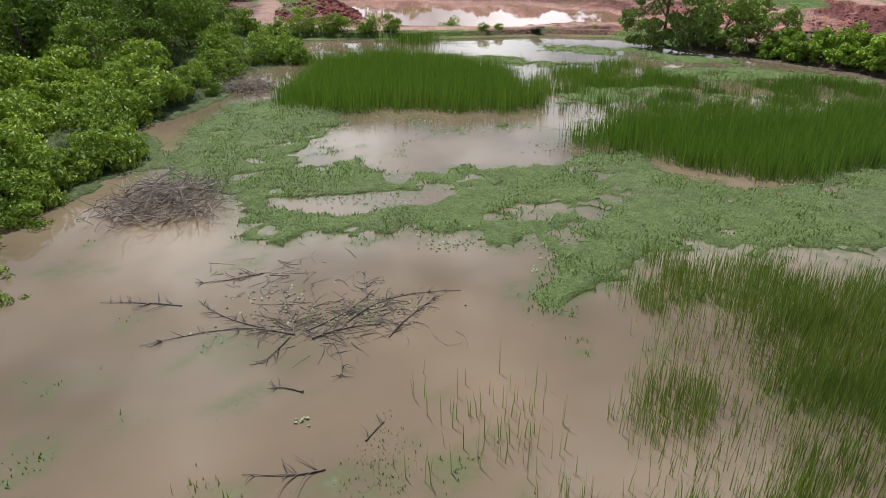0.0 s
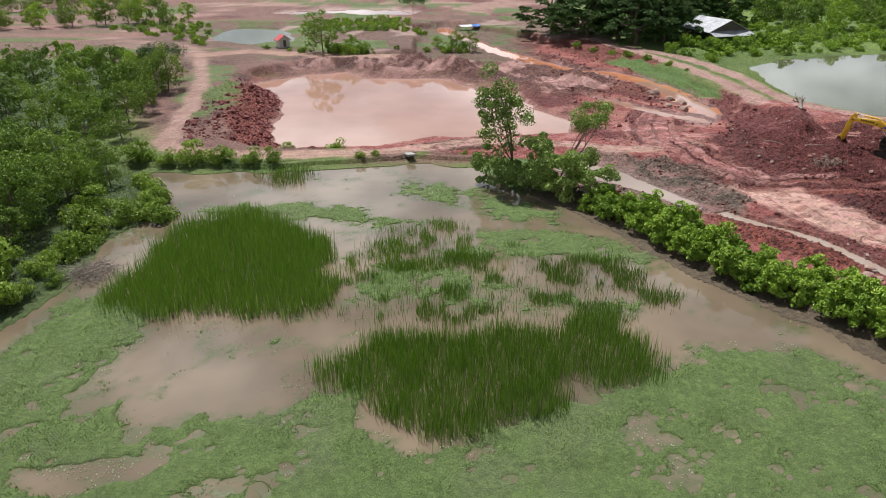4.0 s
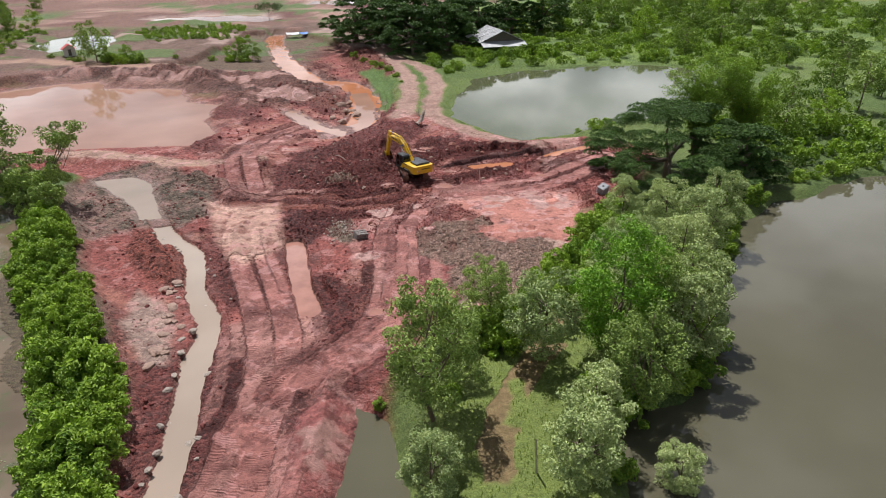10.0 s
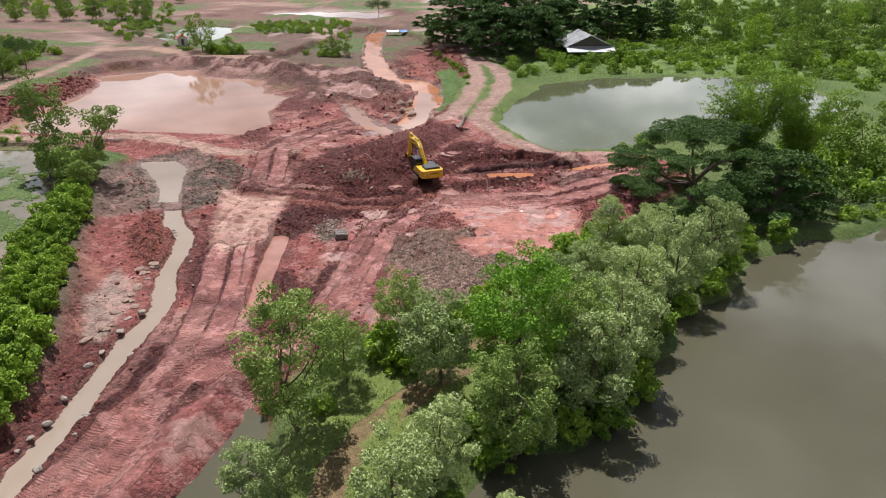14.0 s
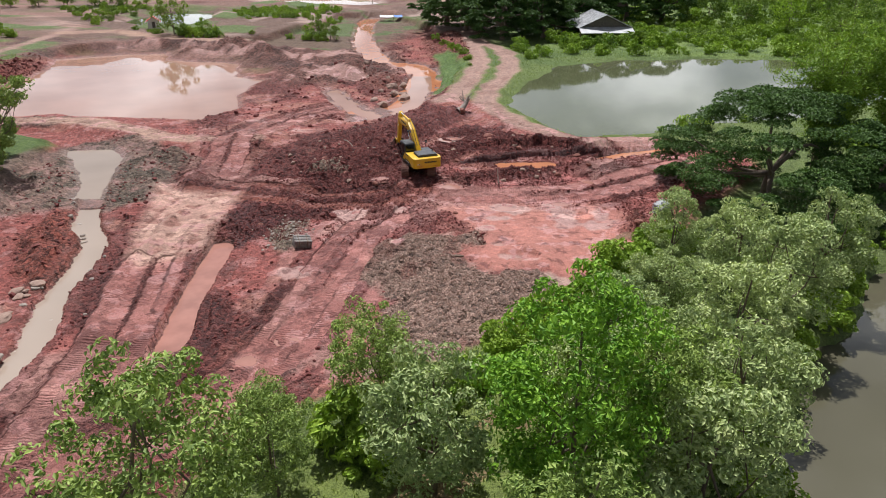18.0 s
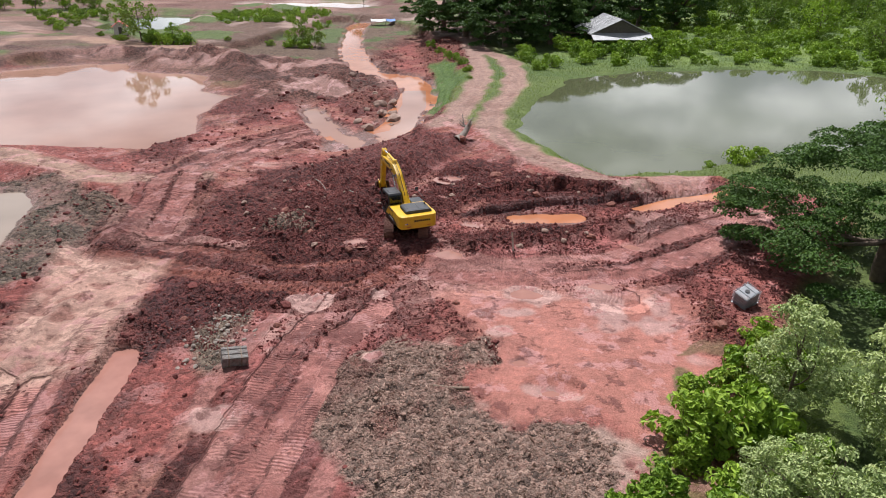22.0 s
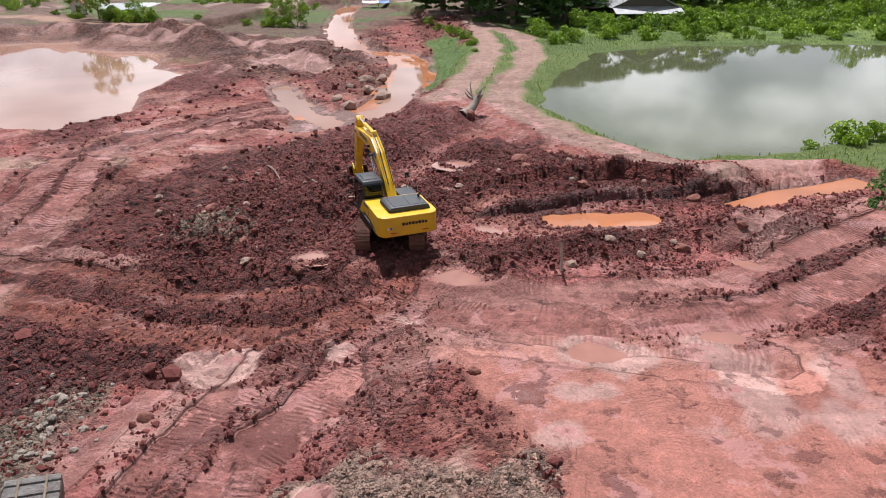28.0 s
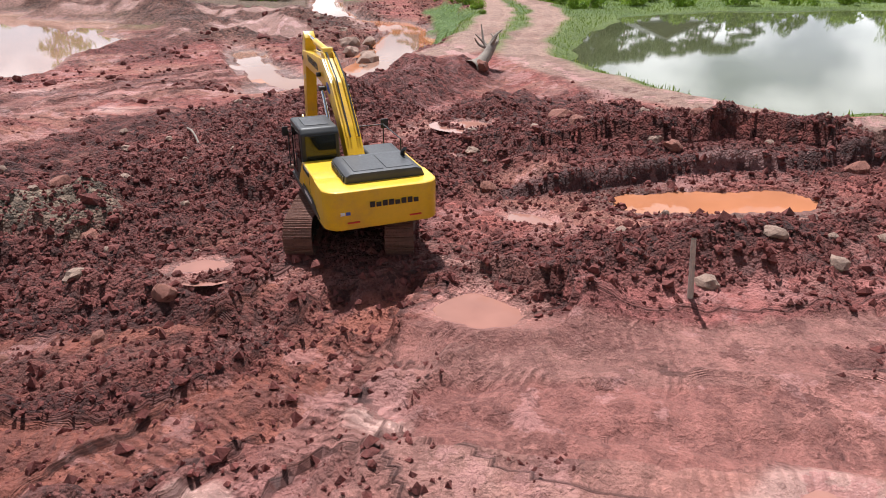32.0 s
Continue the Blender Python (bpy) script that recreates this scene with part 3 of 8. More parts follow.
CLEARING = [(26, 74), (28, 67), (32, 61), (36.4, 55), (40.8, 47), (47, 38.2), (52.4, 30), (55, 22), (57, 10), (66, 10), (67, 24), (68.5, 32), (70, 36), (74, 40), (80, 46), (84.5, 50), (87.5, 56), (90, 64), (94, 70), (98, 78),
            (98, 84.5), (90, 88.6), (81, 87), (73, 93), (68.5, 100), (62, 106), (60, 125), (54, 150), (46, 172), (38, 190), (20, 215), (5, 212), (8, 160), (-14, 150), (-24, 132), (-20, 112), (-14, 84), (-8, 79), (10, 78)]
FAR_RED = [(-110, 250), (-60, 222), (-10, 225), (50, 240), (60, 290), (120, 360), (60, 420), (-160, 430), (-190, 330)]
PINK_EAST = [(64, 36), (68, 36), (72, 41), (72, 50), (68.5, 53), (70, 58), (73, 60.5), (71, 64), (69, 67.5), (66.5, 66), (62, 58), (66, 50), (66.5, 42)]
PINK_SOUTH = [(64.5, 20), (66.2, 24), (66.4, 31), (67, 36), (63.8, 33), (63, 24)]
DARK_WEDGE = [(51, 67), (60, 66.6), (64, 64.4), (62.8, 62.4), (60.2, 59.2), (58.8, 55.2), (57.4, 53.8), (55.9, 58.6), (53.6, 63.4)]
TRACK_EAST = [(70.5, 66), (76, 66), (83, 67.5), (89, 72), (95, 78), (91, 81.5), (85, 77), (79, 71.5), (72, 68.8)]
NORTH_SOIL = [(-60, 160), (-24, 146), (6, 142), (22, 134), (40, 142), (52, 150), (44, 180), (34, 210), (50, 240), (-60, 240), (-80, 215), (-66, 196)]
PUDDLES = [(76.7, 64.2, 0.75, 0.80), (81.0, 66.3, 0.7, 0.86), (71.2, 69.2, 0.85, 0.62), (71.5, 74.5, 0.8, 0.5), (79.0, 55.4, 0.5, 0.82), (77.4, 57.5, 0.35, 0.8), (83.2, 72.5, 0.45, 0.7), (68.2, 83.2, 1.1, 0.75), (68.4, 79.2, 0.5, 0.75),
           (66.1, 41.2, 0.55, 0.2), (67.9, 43.6, 0.5, 0.2), (64.6, 69.3, 0.42, 0.6)]
DUG_RIM = [(-25, 133), (-15, 149), (4, 153), (22, 151), (40, 150), (50, 137), (47, 121), (41, 115), (34, 114), (28.5, 121), (21, 130), (9, 135.5), (-1, 135), (-7, 143), (-16, 139)]
VERGE_WEST = [(-22, 92), (-18.5, 104), (-24, 124), (-30, 137), (-37, 139), (-31, 112)]
BROWN_BANK = [(29, 60.5), (26, 67), (28, 76.5), (36, 78), (42, 71), (45.4, 64), (43.4, 58), (38.4, 57.4), (36.4, 55), (33, 57.6)]
CLAY_BANK = [(45.5, 45.4), (48.5, 43.6), (51.2, 39.6), (52.6, 34.6), (50.6, 34.8), (47, 39.6)]
SLICKS = [(64.6, 61.7, 1.0), (68.2, 63.2, 0.5), (70.3, 65.4, 0.5), (76.8, 62.1, 0.45), (75.8, 60.0, 0.55), (74.6, 61.9, 0.35), (80.5, 65.8, 0.8), (78.7, 55.4, 0.8), (79.9, 55.0, 0.6), (82.1, 63.0, 0.5), (64.4, 51.3, 0.9), (70.2, 56.9, 0.5), (76.9, 64.0, 1.3)]
GRASS_ROAD = [(54, 146), (60, 130), (61.5, 112), (60.2, 108), (55.5, 128), (50, 148)]

HEDGE_LINE = [(28, 60), (36.5, 48), (45.5, 36.5), (52.5, 25), (56, 12)]

LEVEL = {"marsh": 0.0, "a": -1.2, "b": 0.6, "n": 0.1, "stream": -0.6, "far": -1.2, "side": -0.9}
DRY_RED, DARK_RED, PINK = (0.29, 0.085, 0.068), (0.125, 0.033, 0.027), (0.46, 0.182, 0.138)
PALE_CLAY, BROWN_CLOD, TRACK_SAND = (0.57, 0.35, 0.27), (0.3, 0.198, 0.152), (0.34, 0.21, 0.165)
TURF, TURF_DEEP, MAT_GREEN, BED = (0.15, 0.2, 0.045), (0.1, 0.155, 0.032), (0.145, 0.21, 0.056), (0.2, 0.15, 0.1)


LAST = {}                               # lanes and bare soil of the newest call


def land(x, y):
    """Height and surface of the ground at arrays of places."""
    x, y = np.asarray(x, float), np.asarray(y, float)
    wx, wy = x + 1.6 * fbm(x, y, 5, 3, 11), y + 1.6 * fbm(x, y, 5, 3, 12)
    sx, sy = x + 0.5 * fbm(x, y, 1.6, 3, 13), y + 0.5 * fbm(x, y, 1.6, 3, 14)
    n_big, n_mid, n_fine = fbm(x, y, 9, 4, 1), fbm(x, y, 2.2, 4, 2), fbm(x, y, 0.7, 3, 3)
    n_two = fbm(x, y, 2.7, 3, 61)
    h = 0.75 + 0.5 * n_big + 0.12 * n_mid
    tint = np.empty(x.shape + (3,))
    tint[:] = TURF
    clod, wet, turf = np.zeros(x.shape), np.zeros(x.shape), np.ones(x.shape)
    rut, along = np.zeros(x.shape), np.zeros(x.shape)

    def paint(mask, colour, c=None, w=None, g=None):
        tint[:] += (np.array(colour) - tint) * mask[..., None]
        for arr, v in ((clod, c), (wet, w), (turf, g)):
            if v is not None:
                arr += (v - arr) * mask

    paint(smooth(0.05, 0.25, fbm(x, y, 14, 4, 21)), TURF_DEEP)
    far_turf = smooth(140, 160, y) * smooth(60, 80, x)
    paint(far_turf, (0.11, 0.175, 0.035))
    paint(far_turf * smooth(0.0, 0.12, fbm(x, y, 5, 4, 28)), (0.2, 0.28, 0.055))
    paint(smooth(0.1, 0.3, fbm(x, y, 40, 3, 22)) * smooth(200, 260, y), (0.2, 0.2, 0.06))

    # stripped brown ground round the dug pond and beyond it
    k = smooth(74, 80, y + 0.12 * (x + 20)) * smooth(-34, -24, x + 0.6 * (y - 90)) * smooth(64, 52, x) * smooth(262, 236, y)
    paint(k * smooth(0.2, 0.08, fbm(x, y, 12, 4, 26)), (0.2, 0.105, 0.08), 0.5, 0.0, 0.05)
    paint(k * smooth(0.02, 0.2, fbm(x, y, 7, 4, 27)) * 0.8, (0.12, 0.062, 0.05), 0.8, 0.0, 0.0)
    k = smooth(142, 158, y) * smooth(60, 46, x)
    paint(k, (0.19, 0.115, 0.085), 0.45, 0.0, 0.1)
    paint(k * smooth(0.05, 0.2, fbm(x, y, 22, 4, 81)), (0.25, 0.135, 0.105), 0.3, 0.0, 0.0)
    # the bare brown ground in the north
    k = smooth(4, -4, area(wx, wy, NORTH_SOIL, 20))
    h = h + k * 0.9 * fbm(x, y, 7, 4, 23)
    paint(k * smooth(0.26, 0.1, fbm(x, y, 11, 4, 24)), (0.17, 0.1, 0.075), 0.5, 0.0, 0.1)
    paint(k * smooth(0.16, 0.28, fbm(x, y, 13, 3, 25)), (0.3, 0.19, 0.145), 0.2, 0.3, 0.0)
    # strips of weeds on the bare ground
    k = smooth(142, 156, y) * smooth(56, 44, x) * smooth(0.08, 0.17, fbm(x * 0.42, y, 8, 4, 82))
    paint(k, (0.12, 0.155, 0.045), 0.0, 0.0, 1.0)
    h = h + k * 0.25
    # litter and creepers west of the marsh, the scrub's shade darkened into the tint
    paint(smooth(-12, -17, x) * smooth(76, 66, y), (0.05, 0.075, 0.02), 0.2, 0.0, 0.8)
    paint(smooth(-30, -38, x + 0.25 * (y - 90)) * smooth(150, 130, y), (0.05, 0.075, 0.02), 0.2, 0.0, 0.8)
    # leaf litter and bare soil under the hedge
    under_hedge = smooth(7, 4, line(x, y, HEDGE_LINE, 12)[0])
    paint(under_hedge, (0.12, 0.085, 0.055), 0.3, 0.0, 0.25)

    # the stripped clearing and the far workings
    red = smooth(0.8, -0.8, area(wx, wy, CLEARING)) 
    red_far = smooth(6, -6, area(wx, wy, FAR_RED, 30) + 14 * fbm(x, y, 30, 3, 31))
    plateau = -0.3 + 1.15 * smooth(50, 80, x) + 0.25 * smooth(66, 84, x) * smooth(45, 70, y)
    pit = smooth(82, 104, y + 0.18 * (45 - x)) * smooth(60, 54, x + 0.06 * (y - 100)) 
    plateau = plateau * (1 - pit) - 0.8 * pit
    churn = smooth(-0.12, 0.16, fbm(x, y, 6, 4, 33))
    h = h * (1 - red) + (plateau + (0.22 * n_mid + 0.16 * n_fine) * (0.25 + 0.75 * churn)) * red
    h = h + red_far * (1.2 * fbm(x, y, 12, 4, 34))
    lumps = np.abs(fbm(x, y, 1.3, 3, 81)) * 0.55 + np.abs(fbm(x, y, 0.5, 2, 82)) * 0.28
    paint(red, DRY_RED, 0.5, 0.0, 0.0)
    paint(red_far, (0.2, 0.105, 0.08), 0.4, 0.0, 0.0)
    paint(red_far * smooth(0.0, 0.2, fbm(x, y, 22, 4, 38)), (0.15, 0.062, 0.05), 0.6)
    paint(red_far * smooth(0.08, 0.2, fbm(x, y, 26, 4, 39)) * 0.8, (0.36, 0.22, 0.17), 0.2)
    paint(red_far * smooth(0.12, 0.22, fbm(x, y, 18, 4, 32)), (0.1, 0.14, 0.04), 0.1, 0.0, 0.8)
    paint(red * churn * 0.8, DARK_RED, 1.0)
    paint(red * smooth(0.1, 0.3, fbm(x, y, 4, 4, 35)) * 0.6, (0.36, 0.16, 0.115), 0.3)
    north = red * smooth(116, 150, y + 0.2 * x) * smooth(40, 30, x)
    paint(north, (0.16, 0.105, 0.07), 0.6)
    paint(north * smooth(0.1, 0.24, fbm(x, y, 9, 4, 37)), (0.10, 0.13, 0.04), 0.2, 0.0, 0.8)
    paint(red * smooth(30, 45, x) * smooth(112, 100, y) * smooth(80, 88, y) * smooth(0.0, 0.2, fbm(x, y, 8, 3, 36)) * 0.85, (0.42, 0.2, 0.15), 0.1, 0.75)

    def heap(pts, width, height, colour=None, rough=1.0, seed=40):
        d, _ = line(wx, wy, pts, width * 2.2)
        k = smooth(width * 1.15, 0.0, d) * red
        shape = k * height * (0.8 + 0.9 * n_mid)
        if colour:
            paint(smooth(width * 1.1, width * 0.7, d), colour, rough, 0.0, 0.0)
        return shape

    h = h + heap([(72, 69.9), (75.9, 71.6), (80.8, 74.3), (85.5, 77.6)], 2.3, 0.8, DARK_RED, 1.0, 41)
    h = h + heap([(57, 70), (61, 73.5), (64, 77.5)], 4.0, 0.95, DARK_RED, 1.0, 42)
    a = area(wx * 0.6 + sx * 0.4, wy * 0.6 + sy * 0.4, DARK_FIELD)
    paint(smooth(0.7, -0.7, a) * (0.55 + 0.45 * smooth(0.25, 0.05, n_two)), DARK_RED, 1.0, 0, 0)
    h = h + smooth(0.5, -2.0, a) * (0.15 + 0.5 * n_mid)
    h = h + heap([(61.8, 85.5), (63.6, 94)], 4.6, 1.7, (0.15, 0.04, 0.033), 0.8, 43)
    h = h + heap([(71, 80.5), (77, 82.2), (83, 81.8)], 2.9, 1.0, DARK_RED, 1.0, 44)
    h = h + heap([(68, 78), (69.5, 87)], 3.0, 0.9, DARK_RED, 1.0, 45)
    h = h + heap([(12, 79.5), (18, 81.5)], 2.6, 1.3, (0.10, 0.055, 0.042), 1.0, 46)
    h = h + heap([(40, 74), (45, 71), (46, 68)], 2.2, 0.7, (0.16, 0.105, 0.075), 1.0, 47)
    h = h + heap([(42.5, 68), (45, 63)], 1.8, 0.5, (0.17, 0.12, 0.09), 1.0, 48)
    h = h + heap([(53.5, 56), (58.5, 63.5)], 2.0, 0.4, DARK_RED, 1.0, 49)
    h = h + heap([(61, 47), (62.5, 42), (63, 39)], 2.0, 0.5, DARK_RED, 1.0, 50)
    h = h + heap([(50, 60), (52.5, 50), (56, 42)], 1.0, 0.45, DARK_RED, 1.0, 51)
    h = h + heap([(57, 36), (58, 28), (58.2, 20)], 1.0, 0.35, DARK_RED, 1.0, 52)
    h = h + heap([(65, 36), (64.8, 28), (64.6, 18)], 1.6, 0.4, DARK_RED, 1.0, 53)
    h = h + heap([(86.5, 64.5), (88, 60.5)], 1.8, 0.5, (0.2, 0.06, 0.04), 1.0, 54)
    h = h + heap([(60.5, 60), (62.5, 56.2)], 1.8, 0.3, (0.19, 0.14, 0.10), 1.0, 55)
    h = h + heap([(70.2, 59.4), (70.6, 61.9), (72.2, 61.6), (73.9, 60.7)], 1.15, 0.26, (0.16, 0.04, 0.032), 1.0, 56)
    h = h + heap([(-20, 117), (-16, 100), (-11, 87)], 4.2, 1.5, (0.24, 0.07, 0.05), 1.0, 57)
    h = h + heap([(-14, 146), (0, 146), (12, 141), (18, 137)], 5.0, 2.1, (0.12, 0.066, 0.052), 1.0, 58)
    h = h + heap([(38, 128), (46, 124), (50, 117)], 4.0, 0.8, (0.2, 0.07, 0.05), 0.9, 59)
    h = h + heap([(45, 172), (53, 150), (56, 140)], 5.0, 1.3, (0.21, 0.065, 0.045), 0.9, 60)

    # dug-out banks of the silty pond, and browner ground round the brook
    a = area(wx, wy, DUG_RIM)
    k = smooth(1.5, -2.5, a)
    h = h + k * (0.5 + 1.7 * fbm(x, y, 5.5, 4, 83) + 0.5 * n_mid)
    paint(k, (0.175, 0.078, 0.058), 1.0, 0.0, 0.0)
    paint(k * smooth(0.06, 0.16, fbm(x, y, 6, 4, 84)), (0.33, 0.165, 0.13), 0.2, 0.3, 0.0)
    paint(k * smooth(0.1, 0.2, fbm(x, y, 3.5, 4, 85)) * 0.8, (0.1, 0.048, 0.038), 1.0, 0.0, 0.0)
    a = area(wx, wy, VERGE_WEST)
    paint(smooth(1.5, -1.0, a) * smooth(-0.2, 0.05, n_two), (0.13, 0.165, 0.055), 0.1, 0.0, 0.9)
    a = area(wx, wy, BROWN_BANK)
    k = smooth(0.8, -0.8, a)
    paint(k * 0.9, (0.2, 0.13, 0.098), 0.7, 0.1, 0.0)
    paint(k * smooth(0.05, 0.18, n_two), (0.13, 0.095, 0.07), 1.0, 0.0, 0.1)
    a = area(sx, sy, CLAY_BANK)
    paint(smooth(0.5, -0.5, a) * 0.9, (0.36, 0.255, 0.205), 0.4, 0.1, 0.0)

    for pts in (PINK_EAST, PINK_SOUTH, TRACK_EAST):
        a = area(wx * 0.6 + sx * 0.4, wy * 0.6 + sy * 0.4, pts)
        k = smooth(0.8, -0.8, a)
        h = h - k * 0.1 * np.maximum(n_mid, 0)
        paint(k * 0.8, (0.37, 0.118, 0.103), 0.25, 0.1, 0)
        paint(k * smooth(0.08, 0.32, n_two + 0.35 * n_fine) * 0.75, (0.46, 0.26, 0.215), 0.05, 0.45, 0)
    a = area(wx * 0.5 + sx * 0.5, wy * 0.5 + sy * 0.5, DARK_WEDGE)
    k = smooth(0.5, -0.6, a)
    h = h + k * (0.12 + 0.35 * n_mid)
    paint(k, (0.1, 0.03, 0.028), 1.0, 0, 0)
    a = area(wx * 0.6 + sx * 0.4, wy * 0.6 + sy * 0.4, RED_HEAP)
    h = h + smooth(0.3, -1.8, a) * (0.55 + 0.5 * n_mid)
    paint(smooth(0.5, -0.5, a), (0.22, 0.062, 0.042), 1.0, 0, 0)
    a = area(wx * 0.5 + sx * 0.5, wy * 0.5 + sy * 0.5, FLAT)
    k = smooth(0.9, -1.2, a)
    h = h * (1 - k) + (0.86 + 0.1 * n_big + 0.02 * n_mid) * k
    paint(k, PINK, 0.08, 0.12, 0)
    film = k * smooth(0.2, 0.32, n_two)
    paint(film, (0.48, 0.26, 0.22), 0.0, 0.55)
    a = area(sx * 0.8 + wx * 0.2, sy * 0.8 + wy * 0.2, RED_SPOIL) + 0.9 * n_two
    k = smooth(0.25, -0.3, a)
    h = h + k * (0.02 + 0.08 * n_mid)
    paint(k, (0.21, 0.062, 0.05), 0.75, 0, 0)
    k = smooth(2.4, 1.6, np.hypot(wx * 0.5 + sx * 0.5 - 58.8, (wy * 0.5 + sy * 0.5 - 71.8) * 1.3) + 2.0 * n_two)
    paint(k, (0.2, 0.14, 0.1), 1.0, 0, 0)
    h = h + k * 0.25
    a = area(sx * 0.6 + wx * 0.4, sy * 0.6 + wy * 0.4, DARK_PILE) - 0.1 + 1.2 * n_two + 1.0 * n_fine
    k = smooth(0.15, -0.7, a)
    h = h + k * (0.14 + 0.3 * n_mid + 0.22 * n_fine)
    paint(smooth(1.0, 0.3, a) * smooth(0.0, 0.15, n_two) * 0.8, (0.5, 0.36, 0.29), 0.1)
    paint(smooth(0.3, -0.15, a), BROWN_CLOD, 1.0, 0, 0)
    paint(smooth(0.3, -0.15, a) * smooth(0.28, 0.36, fbm(x, y, 2.0, 3, 87)), (0.24, 0.12, 0.092), 1.0, 0, 0)

    # roads, berm and footpath
    def road(pts, width, level, colour, soft=1.2, fill=0.8):
        nonlocal h
        d, s = line(wx * 0.5 + x * 0.5, wy * 0.5 + y * 0.5, pts, width * 4)
        k = smooth(width * 2.4, width * 0.8, d) * fill
        h = h * (1 - k) + (level + 0.1 * n_mid) * k
        worn = smooth(width * 1.25, width * 0.6, d + 0.5 * width * n_two)
        paint(worn, colour, 0.15, 0, 0)
        wheel = np.exp(-((d - 0.75) / 0.24) ** 2) * worn
        h = h - wheel * 0.09
        paint(wheel * 0.5, (colour[0] * 1.15, colour[1] * 1.15, colour[2] * 1.12))
        paint(worn * smooth(0.05, 0.25, n_mid) * 0.6, (0.24, 0.13, 0.1))
        return d, s

    road(BERM, 1.6, 0.55, (0.4, 0.25, 0.185))
    road(ROAD_WEST, 1.5, 1.0, TRACK_SAND)
    road(ROAD_WEST_B, 3.0, 0.9, (0.36, 0.22, 0.155))
    a = area(wx, wy, GRASS_ROAD)
    paint(smooth(0.6, -0.6, a), (0.1, 0.17, 0.035), 0, 0, 1.0)
    road(ROAD_L, 1.8, 1.25, TRACK_SAND)
    road(ROAD_R, 1.8, 1.25, TRACK_SAND)
    d, _ = line(wx, wy, PATH, 9)
    k = smooth(8.0, 4.5, d) * smooth(62, 56, y)
    h = h * (1 - k) + 1.3 * k
    paint(smooth(0.55, 0.25, line(sx, sy, PATH, 4)[0]) * smooth(0.0, 0.12, fbm(x, y, 3, 3, 62) + 0.12), (0.23, 0.12, 0.075), 0.2, 0, 0.2)
    paint(smooth(4.6, 3.4, d) * smooth(62, 56, y) * turf, (0.26, 0.32, 0.07))

    lane = {"off": np.full(x.shape, 9.0), "along": np.zeros(x.shape), "pressed": np.zeros(x.shape)}

    def take(d, s, k):
        near = (d < lane["off"]) & (d < 2.8)
        for key, v in (("off", d), ("along", s), ("pressed", k)):
            lane[key] = np.where(near, v, lane[key])

    for pts in OLD_PASSES:
        d, s = line(x + 0.3 * n_mid, y - 0.3 * n_mid, pts, 3)
        take(d, s, red * 0.75)
        h = h + (np.exp(-((d - 0.62) / 0.14) ** 2) * 0.07 - smooth(0.5, 0.3, d) * 0.05) * red

    # crawler ruts: a pressed bed with cleat marks between two crumbling ridges
    for i, pts in enumerate(RUTS):
        d, s = line(x + 0.3 * n_mid, y - 0.3 * n_mid, pts, 3)
        bed = smooth(0.5, 0.36, d) * red
        if i in (4, 5):
            paint(smooth(2.3, 1.0, d + 0.8 * n_two) * red * smooth(68.5, 66.5, x) * smooth(45, 48, x) * 0.8, DARK_RED, 1.0, 0.0, 0.0)
        ridge = np.exp(-((d - 0.74) / 0.24) ** 2) * red * smooth(-0.3, 0.0, n_two)
        h = h + ridge * (0.13 + 0.25 * n_fine) - bed * 0.1
        paint(bed * 0.85, (0.24, 0.07, 0.045) if i in (4, 5) else (0.36, 0.14, 0.115), 0.35 if i in (4, 5) else 0.12, 0.12, 0)
        paint(np.minimum(ridge * 1.3, 1.0), DARK_RED, 1.0, 0.0)
        take(d, s, red)
        # older passes beside the rut leave parallel streaks
        t = vnoise(d * 3.4 + 7.3 * i, s * 0.13, 5) - 0.5
        k = smooth(3.0, 1.6, d) * smooth(0.5, 0.8, d) * red
        h = h + k * t * 0.24
        paint(k * smooth(0.05, 0.3, t) * 0.6, (0.4, 0.2, 0.165), 0.15)
        paint(k * smooth(-0.05, -0.3, t) * 0.75, DARK_RED, 0.9)
        rut[:] = np.maximum(rut, bed)
        along[:] = np.where(bed > 0.02, s, along)

    a = area(sx * 0.5 + wx * 0.5, sy * 0.5 + wy * 0.5, PALE)
    k = smooth(0.6, -0.9, a)
    paint(k * 0.85, PALE_CLAY, 0.08, 0, 0)
    h = h - k * (0.1 * n_mid + 0.03)
    dent = k * smooth(0.16, 0.26, fbm(x, y, 0.95, 2, 86))
    paint(dent * 0.75, (0.33, 0.15, 0.115))
    h = h - dent * 0.07
    rut *= 1 - k
    lane["pressed"] = lane["pressed"] * (1 - 0.35 * k)

    # rough lumps wherever the soil is churned, and the firm pad under the machine
    h = h + clod * red * (lumps - 0.1)
    k = smooth(3.4, 2.0, np.hypot(x - 67.2, y - 72.7))
    h = h * (1 - k) + (0.62 + 0.03 * n_mid) * k

    # water basins
    def basin(sd, level, slope, deep, rise, band, colour=None, width=0.8):
        nonlocal h
        shore = np.clip(level + 0.05 + np.maximum(sd, 0) * rise, None, 60)
        out = np.minimum(h, np.where(sd < band, shore, 1e3))
        out = np.where((sd >= 0) & (sd < band), np.maximum(out, level + 0.05 + 0.02 * sd), out)
        h = np.where(sd < 0, level + np.maximum(sd * slope, -deep), out)
        if colour:
            paint(smooth(width, 0.0, sd), colour, None, 0.5)

    basin(area(wx, wy, POND_A), LEVEL["a"], 0.25, 0.8, 0.5, 9, (0.25, 0.1, 0.07), 1.2)
